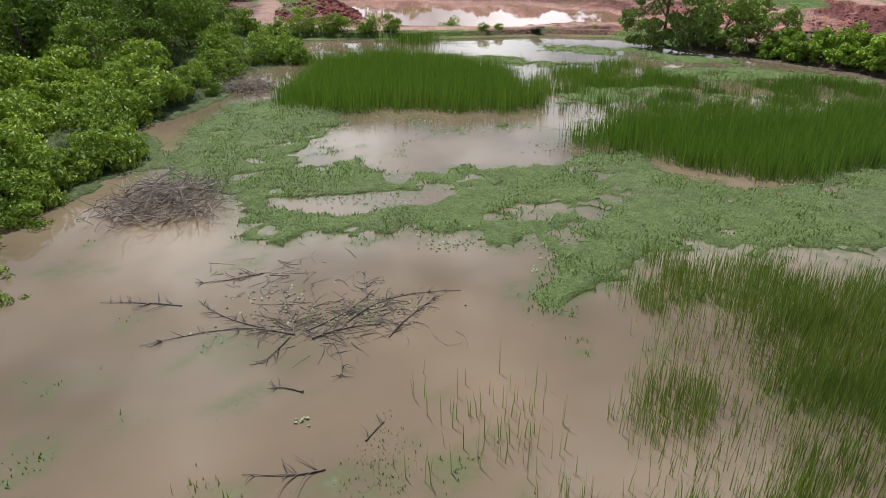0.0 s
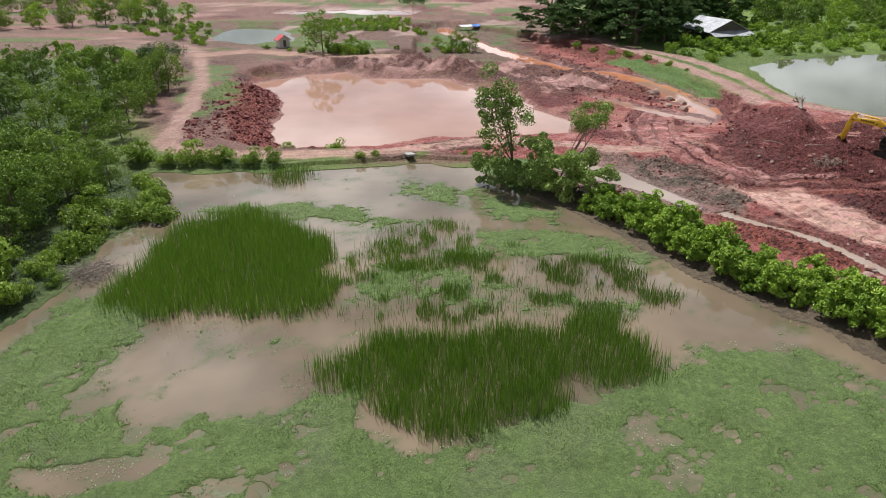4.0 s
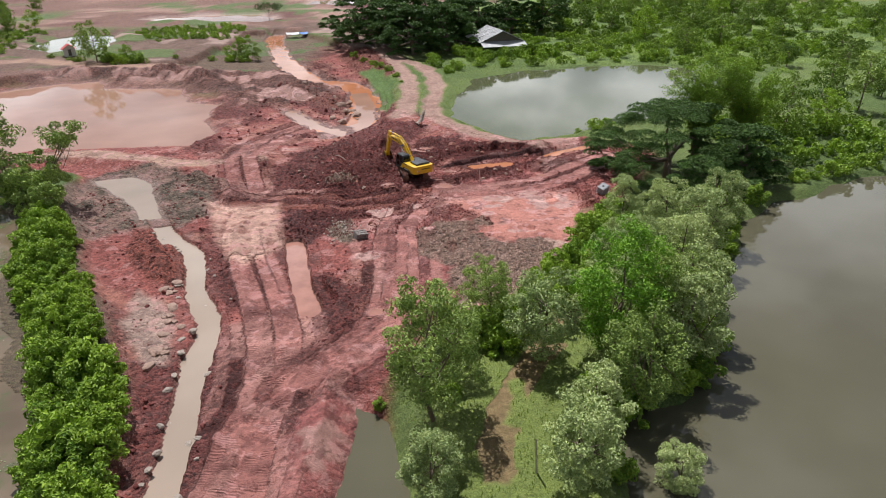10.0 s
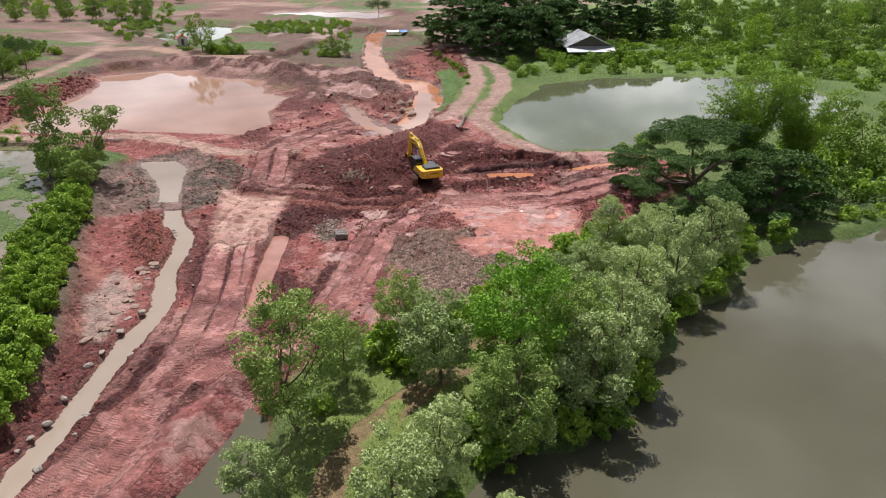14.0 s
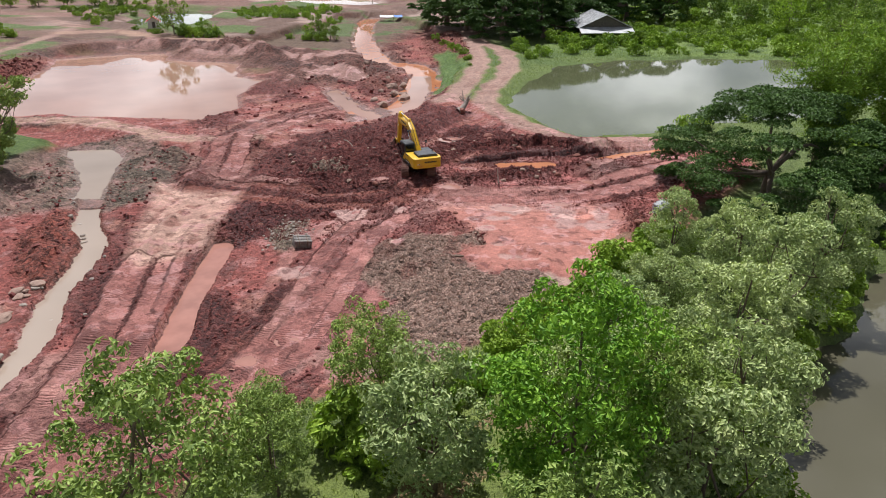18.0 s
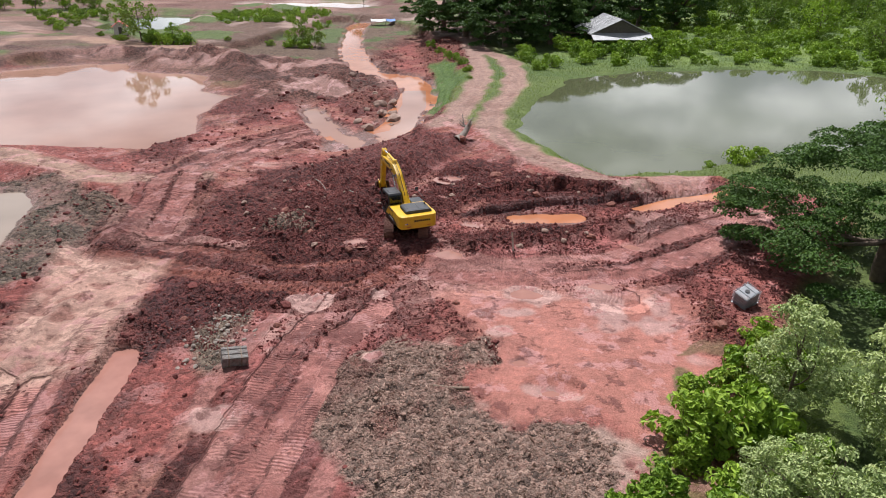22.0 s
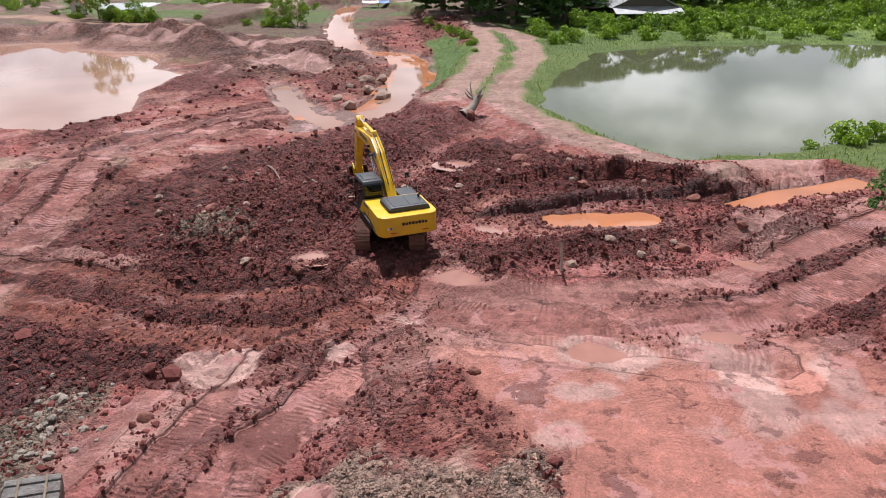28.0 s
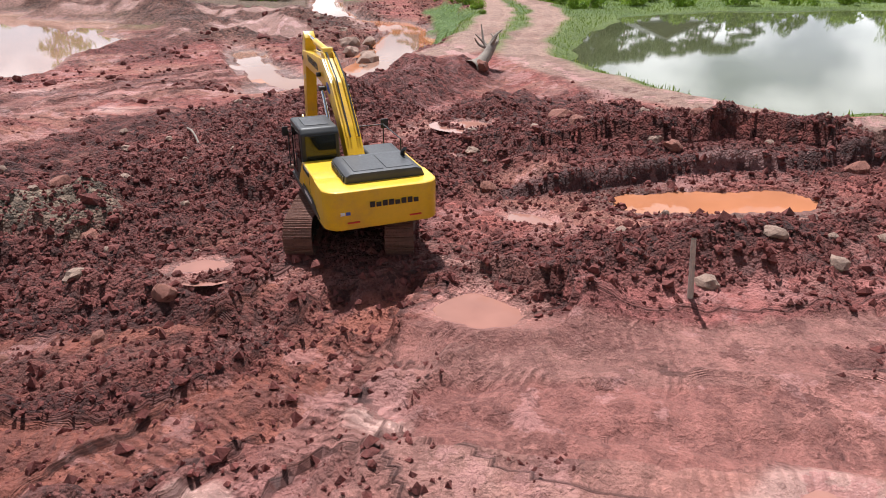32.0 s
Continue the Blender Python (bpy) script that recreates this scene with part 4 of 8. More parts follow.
    basin(area(sx, sy, POOL_FAR), LEVEL["far"], 0.2, 0.4, 0.35, 3, (0.3, 0.13, 0.1), 1.5)
    basin(area(wx, wy, POND_B), LEVEL["b"], 0.3, 0.8, 0.3, 4)
    basin(area(wx, wy, POND_N), LEVEL["n"], 0.3, 0.8, 0.6, 4)
    basin(area(wx, wy, POND_FAR), -0.2, 0.3, 0.6, 0.3, 6)
    basin(area(wx, wy, POND_FAR_2), -0.2, 0.3, 0.6, 0.2, 8, (0.36, 0.24, 0.19), 4)
    basin(area(wx, wy, POND_FAR_3), -0.2, 0.3, 0.6, 0.2, 8, (0.36, 0.24, 0.19), 4)
    for pts, level, width in ((STREAM, LEVEL["stream"], 0.38), (FAR_STREAM, LEVEL["far"], 2.2), (FAR_BRANCH, LEVEL["far"], 1.0), (DITCH, -0.7, 0.36), (TRENCH, 0.5, 0.68), (TRENCH_EAST, 0.45, 0.26)):
        d, _ = line(sx * 0.6 + wx * 0.4, sy * 0.6 + wy * 0.4, pts, 8)
        basin(d - width * (1 + (1.7 if pts is STREAM else 0.7) * n_two), level, 0.4, 0.3, 0.14 if pts is TRENCH else 0.4 if pts is TRENCH_EAST else 0.75, 3.0 if pts is TRENCH else 2.2, (0.17, 0.075, 0.055), 0.7)
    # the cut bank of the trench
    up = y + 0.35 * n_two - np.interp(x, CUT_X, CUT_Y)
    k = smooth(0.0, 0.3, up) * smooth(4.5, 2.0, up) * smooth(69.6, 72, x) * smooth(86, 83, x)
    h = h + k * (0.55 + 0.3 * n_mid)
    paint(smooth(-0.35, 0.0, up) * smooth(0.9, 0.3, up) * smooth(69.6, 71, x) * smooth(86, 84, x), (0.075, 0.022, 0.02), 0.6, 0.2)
    for px, py, pr, level in PUDDLES:
        near = (np.abs(x - px) < 2.5) & (np.abs(y - py) < 2.5)
        if near.any():
            sd = np.hypot(0.5 * (sx + wx)[near] - px, (0.5 * (sy + wy)[near] - py) * 1.5) - pr * (1 + 1.1 * n_mid[near])
            hn = h[near]
            h[near] = np.where(sd < 0, level + np.maximum(sd * 0.25, -0.12), np.where(sd < 0.9, np.maximum(np.minimum(hn, level + 0.03 + sd * 0.25), level + 0.03), hn))
            k = smooth(0.5, 0.0, sd)
            tint[near] += (np.array((0.36, 0.15, 0.12)) - tint[near]) * k[:, None]
            wet[near] = np.maximum(wet[near], 0.5 * k)
    # pale wet films of settled clay
    for px, py, pr in SLICKS:
        near = (np.abs(x - px) < 3.5) & (np.abs(y - py) < 3.5)
        if near.any():
            sd = np.hypot(0.4 * sx[near] + 0.6 * wx[near] - px, (0.4 * sy[near] + 0.6 * wy[near] - py) * 1.3) - pr * (1 + 1.2 * n_mid[near])
            k = smooth(0.12, -0.12, sd)
            tint[near] += (np.array((0.5, 0.29, 0.245)) - tint[near]) * (0.85 * k)[:, None]
            clod[near] *= 1 - k
            wet[near] = np.maximum(wet[near], 0.45 * k)
    basin(area(sx, sy, POOL_TOP), LEVEL["stream"], 0.3, 0.4, 0.5, 3, (0.17, 0.11, 0.08), 1.0)
    basin(area(sx, sy, POOL_SIDE), LEVEL["side"], 0.5, 0.5, 0.8, 3)

    # the flooded marsh with its floating mats
    sd = area(wx, wy, MARSH, 14)
    under = sd < 0
    bed = np.maximum(sd * 0.35, -0.6)
    mats = np.maximum.reduce([smooth(1.6, -1.6, area(wx, wy, m)) for m in (MAT_1, MAT_2, MAT_3)] + [0.8 * smooth(2.0, -1.6, area(wx, wy, MAT_4)), 0.62 * smooth(2.5, -2.0, area(wx, wy, MAT_5)), 0.75 * smooth(2.0, -1.6, area(wx, wy, MAT_6))])
    mats = mats * (1 - 0.9 * smooth(0.6, -0.6, area(wx, wy, HOLE_1)))
    cover = mats * 0.9 + 0.8 * fbm(x, y, 4.2, 5, 71, 0.66) + 0.8 * fbm(x, y, 1.3, 4, 72, 0.7) + 0.4 * fbm(x, y, 0.7, 3, 74, 0.8)
    green = smooth(0.44, 0.62, cover)
    bed = bed * (1 - green) + (0.02 + 0.09 * smooth(0.5, 1.0, cover) + 0.09 * n_fine) * green
    shore = np.maximum(np.minimum(h, 0.06 + np.maximum(sd, 0) * 0.45), 0.06)
    h = np.where(under, bed, np.where((sd < 2.5), shore, h))
    paint(under * 1.0, BED, 0, 0, 0)
    paint(under * green, MAT_GREEN, 0, 0, 1.0)
    paint(under * green * smooth(0.05, 0.3, fbm(x, y, 5, 4, 73)), (0.16, 0.21, 0.075))
    LAST["lane"], LAST["bare"] = lane, red * (1 - turf) * smooth(150, 120, y)
    return h, tint, clod, wet, turf, rut, along, cover, sd


def ground_z(x, y):
    return land(np.atleast_1d(x), np.atleast_1d(y))[0]


def steps(*runs):
    """Coordinates from runs of (start, end, step)."""
    return np.concatenate([np.arange(a, b, s) for a, b, s in runs])


def fan(a, b, first, n):
    """Coordinates from a out to b in growing steps."""
    k = np.linspace(0, 1, n + 1)[1:]
    return a + np.sign(b - a) * first * n * k + (b - a - np.sign(b - a) * first * n) * k ** 3


def sheet_mesh(name, xs, ys, z):
    nx, ny = len(xs), len(ys)
    X, Y = np.meshgrid(xs, ys, indexing="ij")
    idx = np.arange(nx * ny).reshape(nx, ny)
    quads = np.stack([idx[:-1, :-1], idx[1:, :-1], idx[1:, 1:], idx[:-1, 1:]], -1).reshape(-1, 4)
    return mesh_from(name, np.stack([X, Y, z], -1).reshape(-1, 3), quads)


def mesh_from(name, verts, faces, smooth_shade=True):
    """A mesh from arrays of vertices and of equal-sided faces."""
    me = bpy.data.meshes.new(name)
    verts, faces = np.asarray(verts, np.float32), np.asarray(faces, np.int32)
    k = faces.shape[1]
    me.vertices.add(len(verts))
    me.vertices.foreach_set("co", verts.ravel())
    me.loops.add(faces.size)
    me.loops.foreach_set("vertex_index", faces.ravel())
    me.polygons.add(len(faces))
    me.polygons.foreach_set("loop_start", np.arange(0, faces.size, k, dtype=np.int32))
    me.polygons.foreach_set("loop_total", np.full(len(faces), k, np.int32))
    me.polygons.foreach_set("use_smooth", np.full(len(faces), smooth_shade))
    me.update(calc_edges=True)
    return me


def make_ground():
    xs = np.concatenate([fan(-40, -1600, 2.0, 40)[::-1], steps((-40, -18, 0.8), (-18, 44, 0.3), (44, 54, 0.2), (54, 88, 0.14), (88, 100, 0.3), (100, 135, 0.8)), fan(135, 1700, 1.5, 45)])
    ys = np.concatenate([fan(0, -400, 1.5, 20)[::-1], steps((0, 22, 0.3), (22, 54, 0.23), (54, 82, 0.145), (82, 112, 0.4), (112, 216, 0.8)), fan(216, 2500, 1.2, 60)])
    X, Y = np.meshgrid(xs, ys, indexing="ij")
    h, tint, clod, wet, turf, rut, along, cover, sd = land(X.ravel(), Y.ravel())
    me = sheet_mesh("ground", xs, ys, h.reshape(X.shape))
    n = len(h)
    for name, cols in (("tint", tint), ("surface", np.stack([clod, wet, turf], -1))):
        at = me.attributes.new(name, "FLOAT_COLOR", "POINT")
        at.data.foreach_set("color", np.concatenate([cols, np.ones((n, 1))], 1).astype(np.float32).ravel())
    lane, bare = LAST["lane"], LAST["bare"]
    me.attributes.new("bare", "FLOAT", "POINT").data.foreach_set("value", bare.astype(np.float32))
    at = me.attributes.new("lane", "FLOAT_VECTOR", "POINT")
    at.data.foreach_set("vector", np.stack([lane["off"], lane["along"], lane["pressed"]], -1).astype(np.float32).ravel())
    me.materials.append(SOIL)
    return tagged(new("ground", me), "red clay, churned mud, turf and marsh bed", "ground", kind="structure")


ground = make_ground()


def water_sheet(name, pts, level, mat, label, grow=1.0):
    """A flat sheet of water within its basin, a little wider than its outline."""
    n = len(pts)
    turn = sum(pts[i][0] * pts[(i + 1) % n][1] - pts[(i + 1) % n][0] * pts[i][1] for i in range(n))
    s = 1 if turn > 0 else -1
    vs = []
    for i in range(n):
        a, b, c = Vector(pts[i - 1]), Vector(pts[i]), Vector(pts[(i + 1) % n])
        e1, e2 = (b - a).normalized(), (c - b).normalized()
        nrm = (Vector((e1.y, -e1.x)) + Vector((e2.y, -e2.x))) * s
        nrm = nrm / max(nrm.length, 0.6)
        vs.append((b.x + nrm.x * grow, b.y + nrm.y * grow, level))
    me = bpy.data.meshes.new(name)
    me.from_pydata(vs, [], [list(range(n)) if s > 0 else list(range(n))[::-1]])
    me.materials.append(mat)
    return tagged(new(name, me), label, "water", kind="structure")


def water_strip(name, pts, width, level, mat, label):
    e0, e1 = (Vector(pts[0]) - Vector(pts[1])).normalized() * width, (Vector(pts[-1]) - Vector(pts[-2])).normalized() * width
    pts = [(pts[0][0] + e0.x, pts[0][1] + e0.y)] + list(pts) + [(pts[-1][0] + e1.x, pts[-1][1] + e1.y)]
    left, right = [], []
    for i, p in enumerate(pts):
        a, b = Vector(pts[max(i - 1, 0)]), Vector(pts[min(i + 1, len(pts) - 1)])
        e = (b - a).normalized()
        left.append((p[0] - e.y * width, p[1] + e.x * width, level))
        right.append((p[0] + e.y * width, p[1] - e.x * width, level))
    n = len(pts)
    me = bpy.data.meshes.new(name)
    me.from_pydata(left + right, [], [(i, n + i, n + i + 1, i + 1) for i in range(n - 1)])
    me.materials.append(mat)
    return tagged(new(name, me), label, "water", kind="structure")




def marsh_water():
    """The marsh's sheet of water, in small squares that carry how much weed stands under them."""
    xs, ys = np.arange(-25.0, 55.5, 0.5), np.arange(-30.0, 75.5, 0.5)
    X, Y = np.meshgrid(xs, ys, indexing="ij")
    cover = land(X.ravel(), Y.ravel())[7]
    me = sheet_mesh("marsh_water", xs, ys, np.zeros(X.shape))
    me.attributes.new("weed", "FLOAT", "POINT").data.foreach_set("value", smooth(0.18, 0.46, cover).astype(np.float32))
    keep = area(X, Y, MARSH) < 1.6
    bm = bmesh.new()
    bm.from_mesh(me)
    bm.verts.ensure_lookup_table()
    bmesh.ops.delete(bm, geom=[bm.verts[int(i)] for i in np.flatnonzero(~keep.ravel())], context="VERTS")
    bm.to_mesh(me)
    bm.free()
    me.materials.append(MUDDY)
    tagged(new("marsh_water", me), "shallow muddy brown water of the flooded marsh", "water", kind="structure")


marsh_water()
water_sheet("pond_water", POND_A, LEVEL["a"], PINKISH, "silty pinkish brown water of a dug pond", 1.6)
water_sheet("pond_water", POND_B, LEVEL["b"], GREENISH, "still grey-green water of a pond", 1.6)
water_sheet("pond_water", POND_N, LEVEL["n"], OLIVE, "still olive brown water of a large pond", 1.6)
water_sheet("pond_water", POND_FAR, -0.2, GREENISH, "pale still water of a small pond", 1.6)
water_sheet("pond_water", POND_FAR_2, -0.2, PINKISH, "pale silty pool in the far workings", 1.6)
water_sheet("pond_water", POND_FAR_3, -0.2, PINKISH, "pale silty pool in the far workings", 1.6)
water_sheet("pool_water", POOL_TOP, LEVEL["stream"], GREYISH, "grey-brown pool at the head of the brook", 0.8)
water_sheet("pool_water", POOL_SIDE, LEVEL["side"], OLIVE, "dark brown pool under the trees", 0.8)
water_strip("brook_water", STREAM, 1.7, LEVEL["stream"] - 0.003, GREYISH, "narrow grey-brown brook through red earth")
water_strip("channel_water", FAR_STREAM, 4.2, LEVEL["far"], ORANGE, "orange clay-laden water in a winding channel")
water_sheet("channel_water", POOL_FAR, LEVEL["far"] + 0.004, PINKISH, "pale pinkish water spreading at the channel's end", 0.7)
water_strip("channel_water", FAR_BRANCH, 2.0, LEVEL["far"] - 0.004, PINKISH, "pinkish water in a shallow side channel")
water_strip("ditch_water", DITCH, 1.0, -0.7, PUDDLE, "pinkish brown water in a narrow ditch")
water_strip("trench_water", TRENCH, 1.5, 0.5, ORANGE, "orange water in a freshly dug trench")
water_strip("trench_water", TRENCH_EAST, 0.8, 0.45, ORANGE, "orange water in a freshly dug trench")
for px, py, pr, level in PUDDLES:
    ring = [(px + (pr + 0.55) * math.cos(a), py + (pr + 0.55) / 1.5 * math.sin(a)) for a in np.linspace(0, math.tau, 14, endpoint=False)]
    water_sheet("puddle_water", ring, level, PUDDLE, "shallow red-brown clay puddle", 0.0)


# ---- plants ----
def part(name, data, mat, parent, label=""):
    """Links a bmesh or mesh as one object under a thing or a part."""
    if isinstance(data, bmesh.types.BMesh):
        me = bpy.data.meshes.new(name)
        data.to_mesh(me)
        data.free()
    else:
        me = data
    if not me.materials:
        me.materials.append(mat)
    ob = new(name, me)
    if parent is not None:
        ob.parent = parent
    return tagged(ob, label) if label else ob


def unit(v):
    return v / np.maximum(np.linalg.norm(v, axis=-1, keepdims=True), 1e-9)


def leaf_mesh(name, at, normal, length, width, rng):
    """Many folded leaves: each one is a kite of four corners bent along its midrib."""
    n = len(at)
    normal = unit(normal)
    d = unit(np.cross(normal, rng.normal(size=(n, 3))))
    d[:, 2] -= 0.25
    d = unit(d)
    s = unit(np.cross(normal, d))
    ln = (length * rng.uniform(0.65, 1.25, n))[:, None]
    wd = (width * rng.uniform(0.7, 1.2, n))[:, None]
    lift = normal * wd * 0.25
    v = np.stack([at - d * ln * 0.5, at + s * wd * 0.5 + lift, at + d * ln * 0.5 - normal * wd * 0.2, at - s * wd * 0.5 + lift], 1).reshape(-1, 3)
    return mesh_from(name, v, np.arange(4 * n).reshape(-1, 4), False)


def tube_arrays(pts, radii, sides=5):
    pts = np.asarray(pts, float)
    t = unit(np.gradient(pts, axis=0))
    ref = np.array([1.0, 0.13, 0.07]) if abs(t[0][0]) < 0.8 else np.array([0.1, 1.0, 0.1])
    a = unit(np.cross(t, ref))
    b = np.cross(t, a)
    ang = np.linspace(0, 2 * np.pi, sides, endpoint=False)
    ring = pts[:, None] + np.asarray(radii)[:, None, None] * (np.cos(ang)[None, :, None] * a[:, None] + np.sin(ang)[None, :, None] * b[:, None])
    n = len(pts)
    i = np.arange((n - 1) * sides)
    r, c = i // sides, i % sides
    f = np.stack([r * sides + c, r * sides + (c + 1) % sides, (r + 1) * sides + (c + 1) % sides, (r + 1) * sides + c], -1)
    return ring.reshape(-1, 3), f


def tubes_mesh(name, runs, sides=5):
    """One mesh of several tapered tubes, each (points, radii)."""
    vs, fs, k = [], [], 0
    for pts, radii in runs:
        v, f = tube_arrays(pts, radii, sides)
        vs.append(v)
        fs.append(f + k)
        k += len(v)
    return mesh_from(name, np.concatenate(vs), np.concatenate(fs))


def bent(a, b, sag, rng, n=6):
    a, b = np.asarray(a, float), np.asarray(b, float)
    t = np.linspace(0, 1, n)[:, None]
    off = rng.normal(size=3) * sag * np.linalg.norm(b - a)
    return a + (b - a) * t + off * np.sin(np.pi * t)


def clumps(rng, k, rx, rz, z0, flat=0.0, hollow=0.45):
    """Centres of the leaf clumps of a crown, over an uneven ellipsoid."""
    d = unit(rng.normal(size=(k, 3)))
    d[:, 2] = np.where(d[:, 2] < 0, d[:, 2] * (1 - flat) * 0.95, d[:, 2] * (1 - 0.5 * flat))
    r = (hollow + (1 - hollow) * rng.random(k) ** 0.6)[:, None] * rng.uniform(0.8, 1.15, (k, 1))
    return d * r * np.array([rx, rx, rz]) + np.array([0, 0, z0])


def foliage(name, rng, centres, radius, per, length, width, squash=0.7, up=0.18):
    k = len(centres)
    d = unit(rng.normal(size=(k * per, 3)) + np.array([0, 0, 0.25]))
    rad = np.repeat(radius * rng.uniform(0.6, 1.3, k), per)[:, None] * (0.62 + 0.42 * rng.random((k * per, 1)) ** 0.7)
    at = np.repeat(centres, per, 0) + d * rad * np.array([1, 1, squash])
    nrm = d * (1 - up) + np.array([0, 0, up]) + rng.normal(size=d.shape) * 0.3
    return leaf_mesh(name, at, nrm, length, width, rng)


def make_tree(seed, name, label, category, height, spread, leaf, count, size, group, flat=0.0, lean=(0, 0), trunk_r=0.13, n_clump=26, base=0.35, clump_r=None, hollow=0.45):
    """A tapered trunk, limbs that carry the clumps, and a crown of single leaves."""
    rng = np.random.RandomState(seed)
    root = tagged(new(name), label, category, group)
    cz = height * (base + (1 - base) * 0.5)
    rz = height - cz
    cs = clumps(rng, n_clump, spread, rz * 0.92, cz, flat, hollow)
    cs[:, :2] += np.array(lean) * (cs[:, 2:3] / height)
    top = np.array([lean[0] * 0.8, lean[1] * 0.8, height * 0.8])
    tp = bent((0, 0, -0.3), top, 0.05, rng, 8)
    part("trunk", tubes_mesh("trunk", [(tp, np.linspace(trunk_r, trunk_r * 0.25, 8))], 7), BARK, root)
    order = rng.permutation(n_clump)[:min(10, n_clump)]
    for c in order[:5]:
        s = tp[2 + int(rng.randint(0, 4))]
        main = bent(s, cs[c], 0.08, rng)
        part("limb", tubes_mesh("limb", [(main, np.linspace(trunk_r * 0.45, trunk_r * 0.1, 6)), (bent(main[3], cs[order[(c + 3) % len(order)]], 0.1, rng), np.linspace(trunk_r * 0.25, trunk_r * 0.06, 6))]), BARK, root)
    cr = clump_r or spread * 0.42
    part("crown", foliage("crown", rng, cs, cr, count // n_clump, size, size * 0.5), leaf, root)
    return root


def make_rain_tree(seed, label, height, spread, pads, count, size, trunk_r=0.34):
    """A short trunk, wide-spread limbs, and a low dome of flat leafy pads in layers."""
    rng = np.random.RandomState(seed)
    root = tagged(new("rain_tree"), label, "tree", "rain trees")
    r = np.sqrt(rng.uniform(0.0, 1.0, pads))
    ang = rng.uniform(0, 2 * np.pi, pads)
    wave = 1 + 0.16 * np.sin(ang * 3 + rng.uniform(0, 6)) + 0.1 * np.sin(ang * 7 + rng.uniform(0, 6))
    dome = height * (1 - 0.72 * r ** 3.0) - height * 0.16 * rng.random(pads) ** 2
    dome = np.where((r > 0.45) & (r < 0.84) & (rng.random(pads) < 0.62), height * rng.uniform(0.08, 0.55, pads), dome)
    cs = np.stack([np.cos(ang) * r * spread * wave, np.sin(ang) * r * spread * wave, dome], -1)
    fork = np.array([0.2, 0.1, height * 0.3])
    part("trunk", tubes_mesh("trunk", [(bent((0, 0, -0.4), fork, 0.04, rng, 6), np.linspace(trunk_r * 1.3, trunk_r, 6))], 9), BARK, root)
    for c in rng.permutation(pads)[:9]:
        part("limb", tubes_mesh("limb", [(bent(fork, cs[c] - np.array([0, 0, 0.3]), 0.1, rng, 8), np.linspace(trunk_r * 0.6, 0.04, 8))], 6), BARK, root)
    per = count // pads
    n = pads * per
    rad = np.repeat(spread * rng.uniform(0.09, 0.2, pads), per)
    u, a = np.sqrt(rng.random(n)), rng.uniform(0, 2 * np.pi, n)
    off = np.stack([np.cos(a) * u * rad, np.sin(a) * u * rad, rad * 0.32 * (1 - u * u) - 0.1 * rad + rng.normal(size=n) * 0.05 * rad], -1)
    nrm = np.stack([np.cos(a) * u * 0.55, np.sin(a) * u * 0.55, np.ones(n)], -1) + rng.normal(size=(n, 3)) * 0.28
    part("crown", leaf_mesh("crown", np.repeat(cs, per, 0) + off, nrm, size, size * 0.68, rng), LEAF_DARK, root)
    return root


def make_bush(seed, name, label, height, spread, leaf, count, size, group, n_clump=14):
    rng = np.random.RandomState(seed)
    root = tagged(new(name), label, "bush", group)
    cs = clumps(rng, n_clump, spread * 0.75, height * 0.55, height * 0.38, 0.0, 0.35)
    cs[:, 2] = np.maximum(cs[:, 2], height * 0.14)
    for i in range(3):
        part("stem", tubes_mesh("stem", [(bent((0.1 * i - 0.1, 0.06 * i, -0.2), cs[i], 0.08, rng), np.linspace(0.035, 0.012, 6))], 4), BARK, root)
    part("foliage", foliage("foliage", rng, cs, spread * (0.34 if n_clump < 20 else 0.25), count // n_clump, size, size * 0.52), leaf, root)
    return root


def make_bamboo(seed, height, spread, culms, group):
    rng = np.random.RandomState(seed)
    root = tagged(new("bamboo"), "tall arching clump of yellow-green feathery bamboo", "bamboo", group)
    ats, nrms = [], []
    for i in range(culms):
        a = rng.uniform(0, 2 * np.pi)
        out = rng.uniform(0.2, 1.0) ** 0.7
        h = height * rng.uniform(0.65, 1.0)
        t = np.linspace(0, 1, 14)[:, None]
        d = np.array([math.cos(a), math.sin(a), 0])
        pts = d * 0.5 * out + d * spread * out * t ** 2.4 + np.array([0, 0, 1]) * h * (t - 0.17 * out * t ** 4)
        part("culm", tubes_mesh("culm", [(pts, np.linspace(0.05, 0.008, 14))], 4), BARK, root)
        # leafy sprays along the upper part of each culm
        k, per = 34, 16
        tt = rng.uniform(0.25, 1.0, k) ** 0.8
        idx = np.clip((tt * 13).astype(int), 0, 12)
        p = pts[idx] + (pts[idx + 1] - pts[idx]) * (tt * 13 - idx)[:, None] + rng.normal(size=(k, 3)) * np.array([0.42, 0.42, 0.22])
        ats.append(np.repeat(p, per, 0) + rng.normal(size=(k * per, 3)) * np.array([0.3, 0.3, 0.14]))
        nrms.append(rng.normal(size=(k * per, 3)) * 0.45 + np.array([0, 0, 0.8]))
    part("crown", leaf_mesh("crown", np.concatenate(ats), np.concatenate(nrms), 0.42, 0.12, rng), LEAF_BAMBOO, root)
    return root


